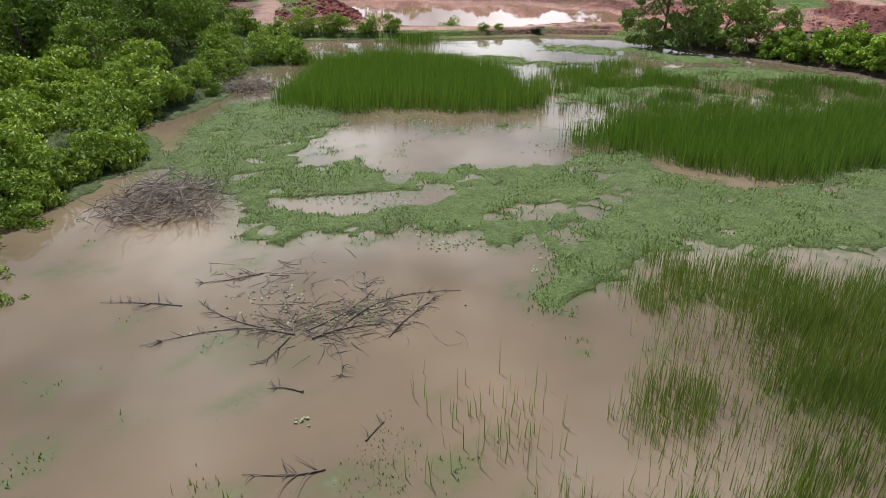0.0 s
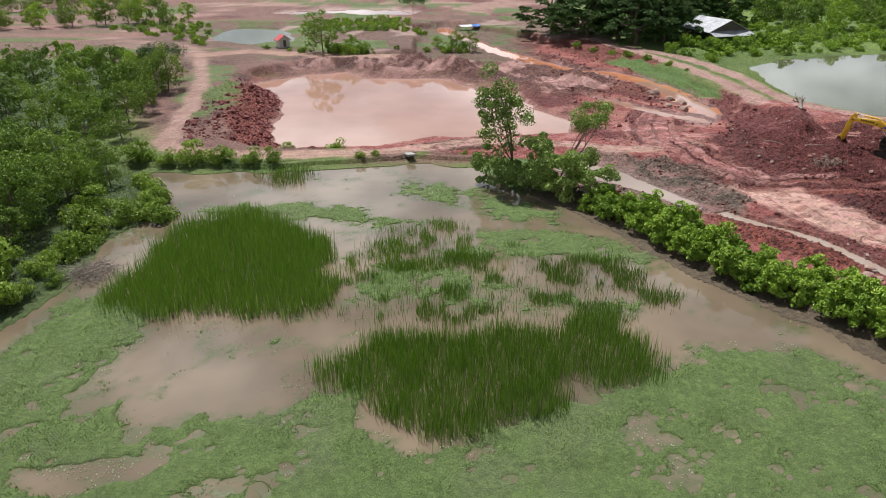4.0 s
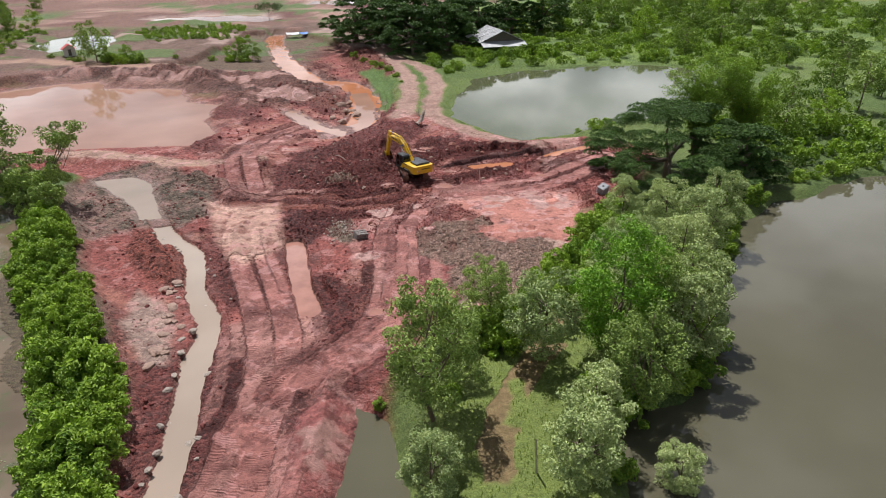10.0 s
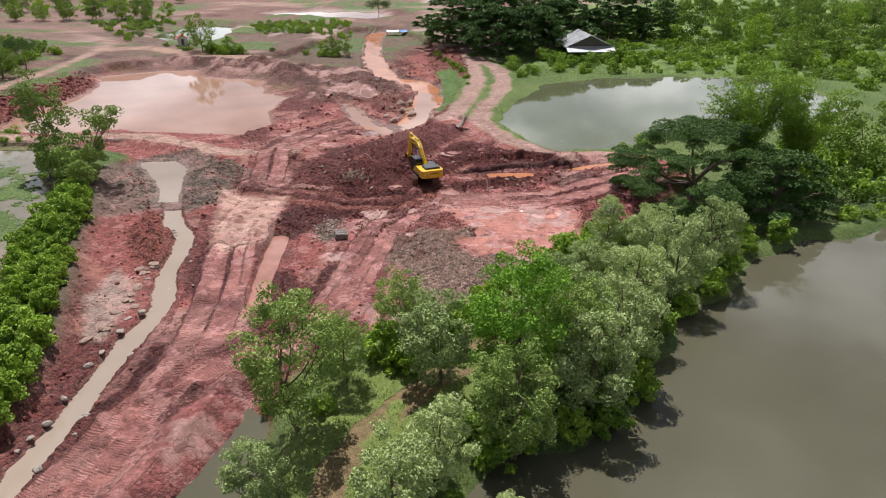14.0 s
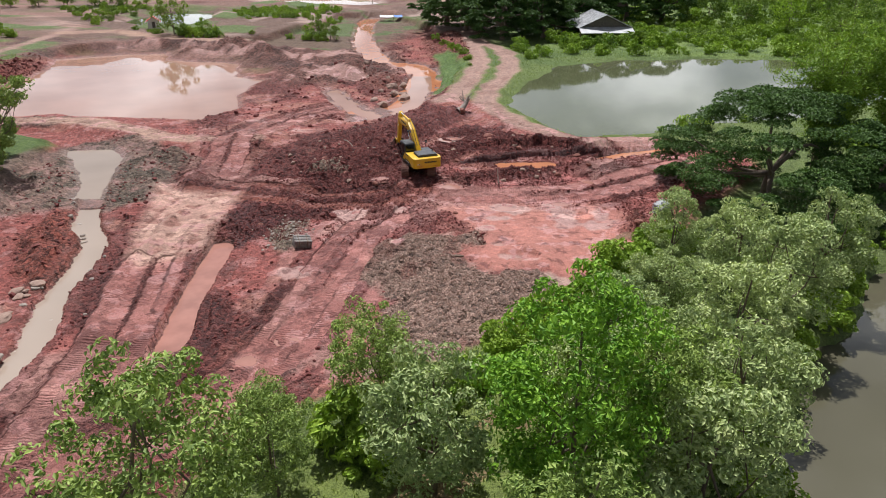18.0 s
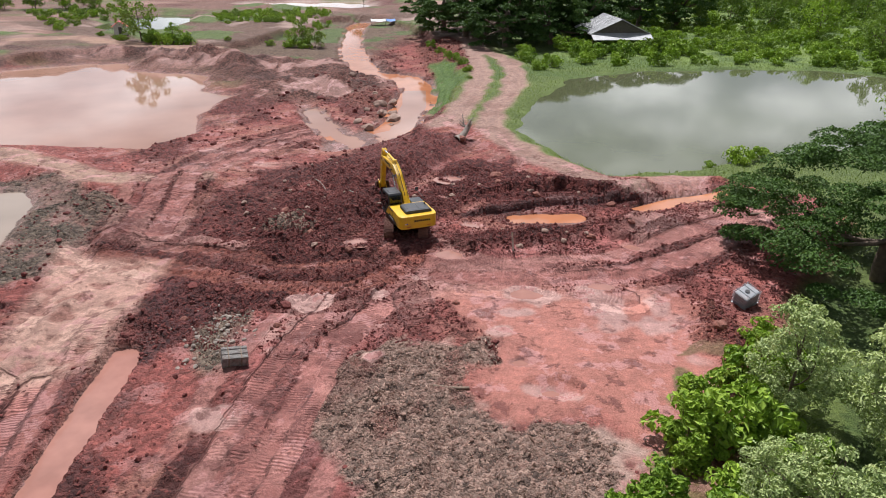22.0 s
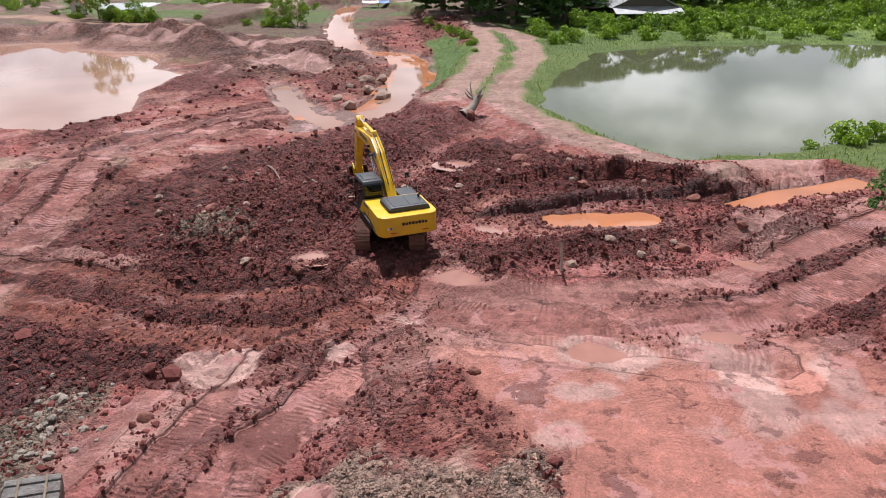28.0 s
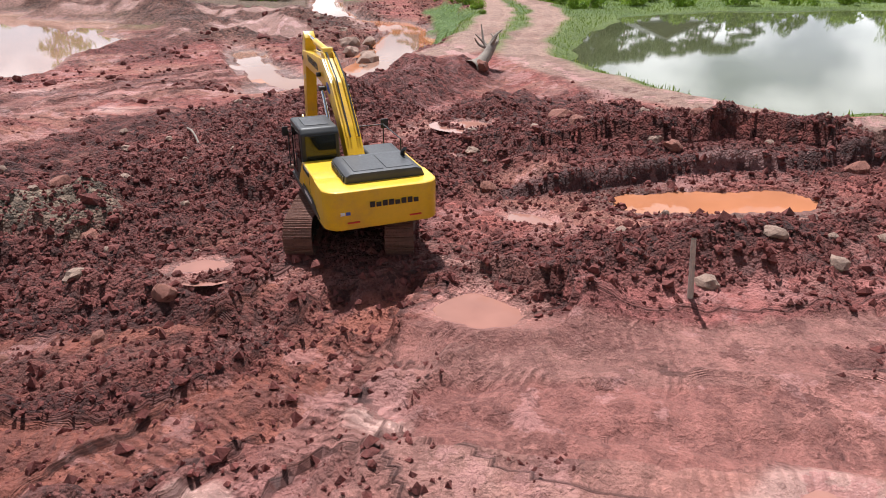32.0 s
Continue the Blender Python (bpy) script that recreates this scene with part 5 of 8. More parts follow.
def spread_points(seed, n, pts, gap=0.0):
    """Random places within an outline, not closer than gap."""
    rng = np.random.RandomState(seed)
    px, py = np.array([p[0] for p in pts]), np.array([p[1] for p in pts])
    got = []
    for _ in range(n * 40):
        if len(got) >= n:
            break
        x, y = rng.uniform(px.min(), px.max()), rng.uniform(py.min(), py.max())
        if inside(np.array([x]), np.array([y]), pts)[0] and all((x - a) ** 2 + (y - b) ** 2 > gap * gap for a, b in got):
            got.append((x, y))
    return got


PLANTED = []


def plant(templates, places, seed, lo=0.8, hi=1.2, sink=0.05):
    """Copies of the templates at (x, y) or (x, y, scale); the first use of a template moves it into its place."""
    rng = np.random.RandomState(seed)
    if not places:
        return
    zs = ground_z([p[0] for p in places], [p[1] for p in places])
    for i, (p, z) in enumerate(zip(places, zs)):
        t = templates[i % len(templates)]
        s = (p[2] if len(p) > 2 else 1.0) * rng.uniform(lo, hi)
        m = pose(p[0], p[1], float(z) - sink, 0, 0, rng.uniform(0, 360)) @ Matrix.Scale(s, 4)
        if t.name in PLANTED:
            copy_thing(t, pose(0, 0, 0)).matrix_basis = m
        else:
            PLANTED.append(t.name)
            t.matrix_basis = m


def plant_joined(name, templates, places, seed, lo, hi, label, category):
    """Far plants that nobody could count: one mesh of the templates' foliage."""
    rng = np.random.RandomState(seed)
    zs = ground_z([p[0] for p in places], [p[1] for p in places])
    vs, fs, k, mats, slots = [], [], 0, [], []
    for i, (p, z) in enumerate(zip(places, zs)):
        src = [c for c in templates[i % len(templates)].children if c.name.startswith(("foliage", "crown"))][0].data
        v = np.empty(len(src.vertices) * 3, np.float32)
        src.vertices.foreach_get("co", v)
        v = v.reshape(-1, 3) * rng.uniform(lo, hi)
        a = rng.uniform(0, 6.28)
        v = np.stack([v[:, 0] * math.cos(a) - v[:, 1] * math.sin(a) + p[0], v[:, 0] * math.sin(a) + v[:, 1] * math.cos(a) + p[1], v[:, 2] + z - 0.05], -1)
        vs.append(v)
        fs.append(np.arange(len(v)).reshape(-1, 4) + k)
        k += len(v)
        if src.materials[0] not in mats:
            mats.append(src.materials[0])
        slots.append(np.full(len(v) // 4, mats.index(src.materials[0]), np.int32))
    me = mesh_from(name, np.concatenate(vs), np.concatenate(fs), False)
    for mat in mats:
        me.materials.append(mat)
    me.polygons.foreach_set("material_index", np.concatenate(slots))
    tagged(new(name, me), label, category, kind="stuff")


# the hedge of bushes between the marsh and the brook
HEDGE = [make_bush(100 + i, "bush", "dense fresh green bush with broad leaves on the bank", 2.3, 1.7, LEAF_BUSH, 1300, 0.33, "bank bushes", 24) for i in range(4)]
_r = np.random.RandomState(5)
HEDGE_BED = [(28.4, 58.6), (34.4, 47.0), (40.4, 38.9), (45.6, 31.6), (49.4, 25.6), (52, 18), (53.6, 12), (55.6, 12), (54.8, 22), (51.9, 29.4), (46.2, 37.4), (39.9, 45.6), (35.0, 54.4), (30.8, 59.6)]
plant(HEDGE, [(x, y, _r.uniform(0.65, 1.15)) for x, y in spread_points(7, 120, HEDGE_BED, 1.2)], 6, 0.85, 1.15)
# left bank scrub and shore bushes of the marsh
SCRUB = [make_bush(120 + i, "bush", "spreading yellow-green shrub at the water's edge", 1.7, 1.6, LEAF_SCRUB, 1000, 0.26, "shore bushes") for i in range(3)]
shore = [(-14.6, 17.4, 0.75), (-13.8, 15.0, 0.6), (-13.0, 12.8, 0.5), (-15.8, 20.0, 0.85), (-15.2, 21.8, 0.6), (-16.4, 25.4, 0.8), (-15.6, 14.6, 0.8), (-16.0, 12.0, 0.8), (-15.6, 26.8, 0.7), (-16.2, 30.6, 0.8), (-14.7, 29.3, 0.75), (-15.6, 23.6, 0.8), (-13.4, 22.4, 0.5), (-12.6, 16.2, 0.5), (-11.4, 14.0, 0.42), (-18.4, 14, 0.9), (-19, 10, 0.9), (-17, 32, 1), (-18, 27, 1.1), (-17.5, 24.5, 1), (-20, 30, 1.2), (-21, 25, 1.1), (-19, 36.5, 1), (-17.6, 40, 1.1),
         (-17, 44.5, 1), (-20, 41, 1.2), (-16.8, 48, 1.1), (-17.8, 53, 1.3), (-15.2, 56.5, 1.1), (-12.6, 57, 1.3), (-15.4, 62, 1.2), (-19, 57.5, 1.2), (-22, 36, 1.2), (-23, 31, 1.1), (-24, 27, 1.2), (-22.6, 45, 1.2), (-26, 33, 1.1), (-25, 23.5, 1.1),
         (-17.5, 20, 0.9), (-20, 21, 1), (-28, 28, 1.2), (-16, 17.5, 0.8), (-18, 73, 1.0), (-15, 73.2, 1.2), (-11.6, 73, 1.1), (-8.2, 73, 1.2), (-5.6, 72.8, 0.9), (-21.5, 73.5, 1.3), (-25, 73, 1.2), (-28, 70, 1.3), (-24, 66, 1.3), (-21, 62, 1.2)]
plant(SCRUB, shore, 8)
_r = np.random.RandomState(19)
plant(SCRUB, [(x - _r.uniform(-0.3, 1.3), y + _r.normal() * 0.3, _r.uniform(0.55, 1.0)) for x, y in curve([(-18.3, 16), (-18.6, 20), (-15.9, 24.2), (-15.6, 27.3), (-14.6, 29.8), (-18.2, 34.9), (-16.3, 37.4), (-15.6, 43.5), (-16, 51.8), (-13.8, 60), (-18, 66)], 1.5)], 56)
plant_joined("scrub", SCRUB, spread_points(9, 150, [(-18.8, 4), (-19.4, 15), (-20, 20.6), (-18.6, 28), (-20.4, 35), (-19.4, 42), (-21, 50), (-30, 52), (-40, 34), (-34, 8)], 1.25), 10, 0.85, 1.5, "dense yellow-green scrub west of the marsh", "scrub")
# the wood on the left
WOOD = [make_tree(140 + i, "tree", "leafy mid-green woodland tree", "tree", 6.6, 2.6, LEAF_WOOD, 2200, 0.34, "wood by the marsh", n_clump=44, base=0.03, clump_r=0.78, hollow=0.6) for i in range(4)]
plant(WOOD, spread_points(11, 46, [(-19, 52), (-20, 62), (-28, 70), (-29, 84), (-31, 104), (-40, 126), (-72, 126), (-80, 70), (-60, 36), (-34, 34)], 3.4), 12, 0.75, 1.15)
plant(WOOD, [(-22.6, 43.5, 0.7), (-25, 47, 0.85), (-22, 51, 0.8), (-24.6, 55.6, 0.95), (-22.6, 60, 0.85), (-29.6, 47.6, 1.0), (-26.4, 38.6, 0.6), (-31, 39, 0.9), (-20.4, 64, 0.6), (-24, 68.6, 0.8), (-28, 76, 0.9), (-27.4, 82, 0.7), (-21, 48, 0.8), (-23, 53, 0.9), (-25, 59, 1.0), (-29, 63, 1.05), (-27, 49, 0.9), (-31, 44, 0.85), (-33, 52, 1.0), (-30, 90, 0.9), (-31, 97, 1.0), (-33, 112, 1.0), (-34, 104, 1.1)], 13)
PLACES_W = spread_points(51, 60, [(-30, 36), (-27, 60), (-31, 84), (-33, 108), (-44, 132), (-110, 150), (-120, 70), (-70, 20)], 3.6)
FEATHERY = make_tree(150, "tree", "small spreading tree with flat feathery crown", "tree", 6.5, 4.2, LEAF_DARK, 2600, 0.28, "", flat=0.55, base=0.6, n_clump=24)
plant([FEATHERY], [(-37, 122)], 14)

# the tree and the big bush where hedge and berm meet
SPARSE = make_tree(160, "tree", "sparse tree with thin open branches above a thicket", "tree", 9.0, 2.0, LEAF_TREE, 3600, 0.26, "", lean=(-1.0, 1.0), n_clump=44, base=0.25, clump_r=0.6, hollow=0.3)
plant([SPARSE], [(21.6, 66.8, 1.4)], 15, 0.98, 1.02)
LEANING = make_tree(161, "tree", "young leaning tree with a tuft of leaves", "tree", 6.4, 1.5, LEAF_TREE, 1500, 0.25, "", lean=(3.2, 0.6), n_clump=18, base=0.62, clump_r=0.6, trunk_r=0.09)
LEANING.matrix_basis = pose(26.0, 64.8, 0.1) @ Matrix.Scale(1.4, 4)
THICKET = [make_bush(162 + i, "bush", "tall dark green thicket at the corner of the marsh", 4.2, 2.3, LEAF_TREE, 2600, 0.28, "corner thicket", 22) for i in range(2)]
plant(THICKET, [(23.4, 63.8, 1.5), (26.4, 61.8, 1.4), (20.0, 66.8, 1.3), (28.6, 63.0, 1.15), (25.0, 66.8, 1.35), (30.0, 60.0, 0.95)], 16, 0.95, 1.05)
plant(SCRUB, [(0.8, 79.6, 1.1), (-5.5, 80.2, 0.75), (4.4, 74.6, 0.5), (16.8, 76.6, 0.5), (29.5, 60.2, 0.7), (6.2, 75.4, 0.4)], 17)

# trees on the bank of the near pond
NEAR_TREE = [make_tree(170 + i, "tree", "leafy green tree on the pond bank", "tree", 8.2, 2.4, LEAF_TREE, 8800, 0.21, "pond bank trees", n_clump=110, base=0.08, clump_r=0.5, hollow=0.6) for i in range(2)]
PALE_TREE = [make_tree(174 + i, "tree", "pale green tree with glossy broad leaves on the pond bank", "tree", 7.4, 2.35, LEAF_PALE, 8200, 0.24, "pond bank trees", n_clump=92, base=0.04, clump_r=0.55, hollow=0.62) for i in range(3)]
LUSH_TREE = make_tree(178, "tree", "lush bright green feathery tree on the pond bank", "tree", 9.0, 2.7, LEAF_LUSH, 12000, 0.22, "pond bank trees", n_clump=110, base=0.04, clump_r=0.6, hollow=0.62)
plant([NEAR_TREE[0], NEAR_TREE[1]], [(71.5, 28.0, 1.14), (72.8, 32.4, 0.62), (83.8, 29.6, 0.95), (86.6, 35.6, 0.95), (74.8, 37.4, 0.74), (71.2, 34.6, 0.45)], 18, 0.97, 1.03)
plant([LUSH_TREE], [(83.2, 34.2, 1.08)], 19, 0.99, 1.01)
plant(PALE_TREE, [(78.4, 33.8, 0.95), (87.8, 33.9, 0.95), (89.6, 38.6, 1.0), (90.4, 44.0, 0.98), (93.6, 49.6, 0.95), (96.8, 54.6, 0.98), (92.0, 54.4, 0.8), (88.4, 55.6, 0.72), (86.4, 40.6, 0.85), (78.9, 22.6, 0.82), (80.4, 26.0, 0.7), (84.6, 24.0, 0.5),
                  (71.6, 22.6, 0.62), (80.6, 16.5, 0.6), (87.6, 47.4, 0.7)], 20, 0.95, 1.05)
plant(HEDGE, [(75.8, 34.9, 1.2), (74.1, 35.4, 1.2), (76.6, 36.7, 1.2), (70.0, 20.0, 0.9), (68.8, 21.8, 0.6), (73.4, 17.0, 0.9), (85.0, 55.4, 0.95), (84.2, 51.6, 0.6), (82.4, 48.2, 0.8), (85.8, 50.0, 0.7), (79.4, 42.4, 0.75), (76.6, 39.4, 0.7), (89.6, 58.6, 0.8), (72.4, 29.4, 0.55), (67.8, 30.8, 0.4),
              (99.4, 57.6, 0.8), (82.6, 44.9, 0.7), (84.0, 46.6, 0.9), (80.8, 40.9, 0.9), (77.4, 38.2, 0.9)], 21)

plant(HEDGE, [(82.6, 28.6, 0.9), (84.4, 30.6, 1.0), (86.8, 31.6, 0.9), (88.8, 33.4, 0.9), (90.6, 36.8, 1.0), (91.4, 40.6, 1.0), (92.6, 44.4, 1.0), (94.4, 48.2, 0.9), (96.6, 51.6, 0.9), (81.4, 24.6, 0.8), (80.8, 29.6, 0.8), (98.6, 55.2, 0.9), (101, 60.6, 0.9), (100.6, 64, 1.1), (104.4, 63.6, 0.9)], 53)
plant(HEDGE, [(79.5, 43.8, 1.0), (81.3, 46.6, 1.1), (83.2, 49.4, 1.0), (84.4, 52.8, 1.0), (86.6, 53.6, 1.2), (85.4, 47.6, 1.2), (83.9, 43.2, 1.1), (82.2, 41.4, 1.0), (78.4, 40.6, 0.9), (86.9, 57.4, 0.9), (88.0, 51.4, 1.1), (77.2, 36.6, 0.8), (88.6, 61.0, 0.7)], 54)
plant(PALE_TREE, [(86.6, 49.0, 0.7), (84.9, 44.4, 0.68), (82.8, 38.8, 0.66)], 55)
# rain trees and bamboo east of the clearing
RAIN = [make_rain_tree(190 + i, "broad dark green rain tree with a flat layered crown", 8.4, 6.4, 120, 10000, 0.46) for i in range(2)]
plant(RAIN, [(61, 165, 1.4), (69.5, 171, 1.35), (51, 175, 1.45), (44, 186, 1.55), (60, 178, 1.75), (74, 183, 1.5), (66, 194, 1.8), (88, 204, 1.6), (98, 210, 1.6), (55, 198, 1.7), (78, 198, 1.6)], 22, 0.97, 1.03)
WIDE = make_rain_tree(194, "wide spreading dark green rain tree over the bank", 8.8, 8.8, 170, 62000, 0.22)
plant([WIDE], [(97.4, 71.4, 1.0)], 45, 0.99, 1.01)
plant([RAIN[1]], [(105, 70.5, 0.72)], 46)
BAMBOO = make_bamboo(200, 15.5, 5.0, 36, "bamboo clumps")
plant([BAMBOO], [(102.6, 78.0, 1.0), (109, 79.6, 0.88)], 23, 0.97, 1.03)

# scrub and trees beyond the ponds
LOWBUSH = [make_bush(210 + i, "bush", "rough green shrub among tall grass", 1.9, 1.9, LEAF_BUSH, 560, 0.42, "field shrubs", 12) for i in range(3)]
FAR_SCRUB = [make_bush(240 + i, "bush", "rough green shrub among tall grass", 2.3, 2.2, (LEAF_FIELD, LEAF_BUSH, LEAF_WOOD)[i], 210, 0.7, "field shrubs", 12) for i in range(3)]
FAR_WOOD = [make_tree(245 + i, "tree", "green tree of the far scrubland", "tree", 7.5, 3.2, LEAF_WOOD, 750, 0.72, "scrubland trees", n_clump=26, base=0.02, clump_r=1.1) for i in range(2)]
FARTREE = [make_tree(220 + i, "tree", "round-crowned green tree in the scrubland", "tree", 7.0, 3.0, LEAF_FIELD if i == 1 else LEAF_WOOD, 1200, 0.52, "scrubland trees", n_clump=30, base=0.04, clump_r=1.0) for i in range(3)]
SLIM = make_tree(225, "tree", "slender grey-green tree in the scrubland", "tree", 9.5, 1.9, LEAF_TREE, 1200, 0.48, "scrubland trees", n_clump=30, base=0.08, clump_r=0.8)
plant(LOWBUSH, [(57.4, 141, 0.6), (54.6, 147, 0.7), (52.4, 152, 0.7), (59.6, 134, 0.5), (49.5, 158, 0.8), (67.6, 147, 1.1), (70.4, 139, 0.9), (72, 143.6, 1.2), (77.5, 149, 1.0), (83, 147.6, 1.1), (89.4, 148, 1.1), (66.4, 154, 1.2), (78, 156, 1.3),
                (96, 152, 0.8), (103, 153, 0.9), (116, 154, 1.3), (124, 150, 1.2), (100.4, 99.2, 0.5), (93.2, 94.3, 0.75), (95.2, 95.4, 0.6), (90.4, 92.6, 0.4), (61.2, 128, 0.35), (46.5, 163, 0.8)], 24)
plant_joined("scrub", FAR_SCRUB, spread_points(25, 400, [(68, 152), (84, 152), (128, 153), (140, 130), (215, 190), (250, 330), (120, 330), (86, 230), (76, 170)], 2.6), 26, 0.5, 1.5, "rough green scrub covering the field behind the pond", "scrub")
plant_joined("scrub", FAR_SCRUB, spread_points(57, 230, [(66, 152), (84, 152), (128, 153), (136, 140), (170, 170), (150, 215), (92, 205), (72, 160)], 2.0), 58, 0.4, 0.95, "rough green scrub along the pond's far bank", "scrub")
plant(FARTREE, spread_points(27, 24, [(100, 205), (128, 160), (140, 120), (200, 150), (250, 240), (240, 340), (160, 330), (96, 260)], 6), 28, 0.7, 1.3)
plant(FARTREE + [SLIM], spread_points(29, 40, [(112, 92), (122, 84), (140, 88), (190, 110), (210, 150), (150, 140), (134, 112), (118, 104)], 3.6), 30, 0.75, 1.25)
plant_joined("scrub", FAR_SCRUB, spread_points(31, 60, [(106, 77), (114, 76), (124, 80), (150, 86), (160, 100), (128, 98), (108, 94)], 2.4), 32, 0.6, 1.3, "green scrub under the trees by the pond", "scrub")
plant(LOWBUSH, [(112.4, 70.8, 0.9), (117.6, 73.6, 1.1), (119.8, 74.6, 0.9), (115, 72, 0.7), (124, 77, 1.0), (129, 79.6, 1.0)], 33)
plant([FAR_SCRUB[0], FAR_SCRUB[1], FAR_SCRUB[2]], [(98.6, 150.8, 0.5), (109, 153.4, 0.6), (119.4, 152.4, 0.7)], 47)
plant(FAR_WOOD, spread_points(48, 70, [(92, 214), (120, 172), (150, 140), (215, 160), (250, 250), (190, 330), (110, 300)], 5), 49, 0.7, 1.3)
plant(LOWBUSH, [(76, 158.6, 1.6), (79.4, 157.4, 1.5), (83.5, 157.6, 1.5), (87.6, 160.4, 1.4), (90.6, 164, 1.5), (73, 162, 1.6)], 50)
plant(FAR_WOOD, PLACES_W, 52, 0.65, 0.95)
# the north-west: lone trees, scrub and woods
plant(FARTREE, [(-13.6, 154.4, 1.6), (-7, 156, 0.7), (17, 166, 0.95), (20.5, 165, 0.7), (12.5, 170, 0.5)], 34)
plant(FARTREE, [(-124 + 4.3 * i, 198 + 1.3 * i + (5 if i % 2 else 0), 0.95 + 0.1 * (i % 3)) for i in range(14)], 63)
plant(LOWBUSH, [(-37, 111, 1.0), (-40, 116, 1.3), (-41, 122, 1.2), (-44, 127, 1.4), (-46, 133, 1.3), (-50, 138, 1.4), (-47, 142, 1.2), (-54, 144, 1.4), (-58, 149, 1.5), (-66, 150, 1.5), (-45, 119, 1.5), (-52, 130, 1.6), (-60, 141, 1.6), (-72, 152, 1.5)], 64)
plant(LOWBUSH, [(-10.6, 153.6, 1.3), (-7.4, 153.2, 1.6), (-4.4, 155, 1.3), (15, 164, 1.0), (18.6, 163.6, 1.1), (-11.5, 155, 1.0), (-9, 156.5, 0.9), (-4.5, 157, 0.8), (-22, 157, 0.5), (-18.5, 154.5, 0.7), (3, 160, 0.6), (10, 165, 0.7), (14, 168, 0.8), (-28, 160, 0.5)], 35)
plant_joined("scrub", FAR_SCRUB, spread_points(36, 90, [(-30, 211), (-14, 187), (10, 197), (4, 218), (-8, 226), (-30, 216)], 2.2), 37, 0.35, 0.8, "low green scrub on bare ground", "scrub")
plant(FARTREE, spread_points(38, 32, [(-210, 330), (-190, 200), (-84, 196), (-74, 226), (-92, 262), (-130, 320)], 6), 39, 0.8, 1.3)
plant_joined("scrub", FAR_SCRUB, spread_points(40, 36, [(-74, 222), (-84, 200), (-46, 168), (-52, 190), (-58, 210)], 3.4), 41, 0.5, 1.0, "low green scrub beside the sandy road", "scrub")
plant(FEATHERY_SET := [make_tree(230, "tree", "lone spreading tree on bare ground", "tree", 7.0, 4.5, LEAF_DARK, 1800, 0.42, "", flat=0.4, base=0.5, n_clump=22)], [(3, 246)], 42)
plant_joined("scrub", FAR_WOOD, spread_points(43, 90, [(-260, 420), (260, 400), (330, 520), (-330, 560)], 9), 44, 0.9, 1.5, "far belt of green trees", "scrub")


# ---- reeds, grass and floating plants ----
def blades(name, x, y, z, height, width, mat, label, category, seed, bend=0.25):
    """Many single blades, each a tapered, bent strip."""
    rng = np.random.RandomState(seed)
    n = len(x)
    a = rng.uniform(0, 2 * np.pi, n)
    h = height * rng.uniform(0.55, 1.15, n)
    w = width * rng.uniform(0.7, 1.3, n) * 0.5
    b = bend * h * rng.random(n)
    ba = rng.uniform(0, 2 * np.pi, n)
    s = np.stack([np.cos(a) * w, np.sin(a) * w, np.zeros(n)], -1)
    base = np.stack([x, y, z], -1)
    mid = base + np.stack([np.cos(ba) * b * 0.35, np.sin(ba) * b * 0.35, h * 0.55], -1)
    tip = base + np.stack([np.cos(ba) * b, np.sin(ba) * b, h], -1)
    v = np.stack([base - s, base + s, mid + s * 0.8, mid - s * 0.8, tip], 1).reshape(-1, 3)
    k = np.arange(n)[:, None] * 5
    f = np.concatenate([k + np.array([[0, 1, 2]]), k + np.array([[0, 2, 3]]), k + np.array([[3, 2, 4]])])
    me = mesh_from(name, v, f, False)
    me.materials.append(mat)
    return tagged(new(name, me), label, category, kind="stuff")


def sample(seed, n, x0, x1, y0, y1):
    rng = np.random.RandomState(seed)
    return rng.uniform(x0, x1, n), rng.uniform(y0, y1, n), rng


def reed_bed(seed, pts, n, height, width, mat, label, ragged=2.2, clump=0.0, pad=1.5, bend=0.18):
    px, py = [p[0] for p in pts], [p[1] for p in pts]
    x, y, rng = sample(seed, n, min(px) - pad, max(px) + pad, min(py) - pad, max(py) + pad)
    d = area(x + ragged * fbm(x, y, 3, 3, seed), y + ragged * fbm(x, y, 3, 3, seed + 1), pts)
    keep = rng.random(n) < smooth(pad * 0.6, -1.0, d) * (1 - clump + clump * smooth(-0.05, 0.22, fbm(x, y, 1.6, 3, seed + 2)))
    x, y = x[keep], y[keep]
    blades("reed_bed", x, y, np.full(len(x), -0.1), height, width, mat, label, "reeds", seed, bend)


reed_bed(301, REED_1, 40000, 1.6, 0.034, REED, "dense dark green reed bed standing in shallow water")
reed_bed(302, REED_2, 52000, 1.45, 0.032, REED, "dense green reed bed standing in shallow water", clump=0.35)
reed_bed(303, REED_3, 60000, 0.8, 0.017, REED_DRY, "thin scattered reeds in muddy water", clump=0.8)
reed_bed(304, [(7.5, 9.2), (8, 14.5), (12, 16.5), (17, 14), (15, 9), (11, 6)], 60000, 0.85, 0.018, REED_DRY, "thin green reeds in muddy water", clump=0.75)
reed_bed(305, [(-0.6, 9), (-0.4, 12.8), (0.9, 13.6), (2.2, 12.6), (1.6, 9)], 700, 0.9, 0.02, REED_DRY, "a few thin reeds in muddy water", clump=0.7)
reed_bed(306, [(7, 39), (11, 47), (20, 50), (29, 47), (33, 42), (27, 38), (16, 37.4)], 60000, 0.8, 0.03, REED, "broken tufts of reeds in shallow water", clump=0.93)
reed_bed(307, [(6, 44), (8, 53), (15, 56), (18, 49), (11, 43)], 24000, 0.85, 0.032, REED, "broken tufts of green reeds in shallow water", clump=0.9)
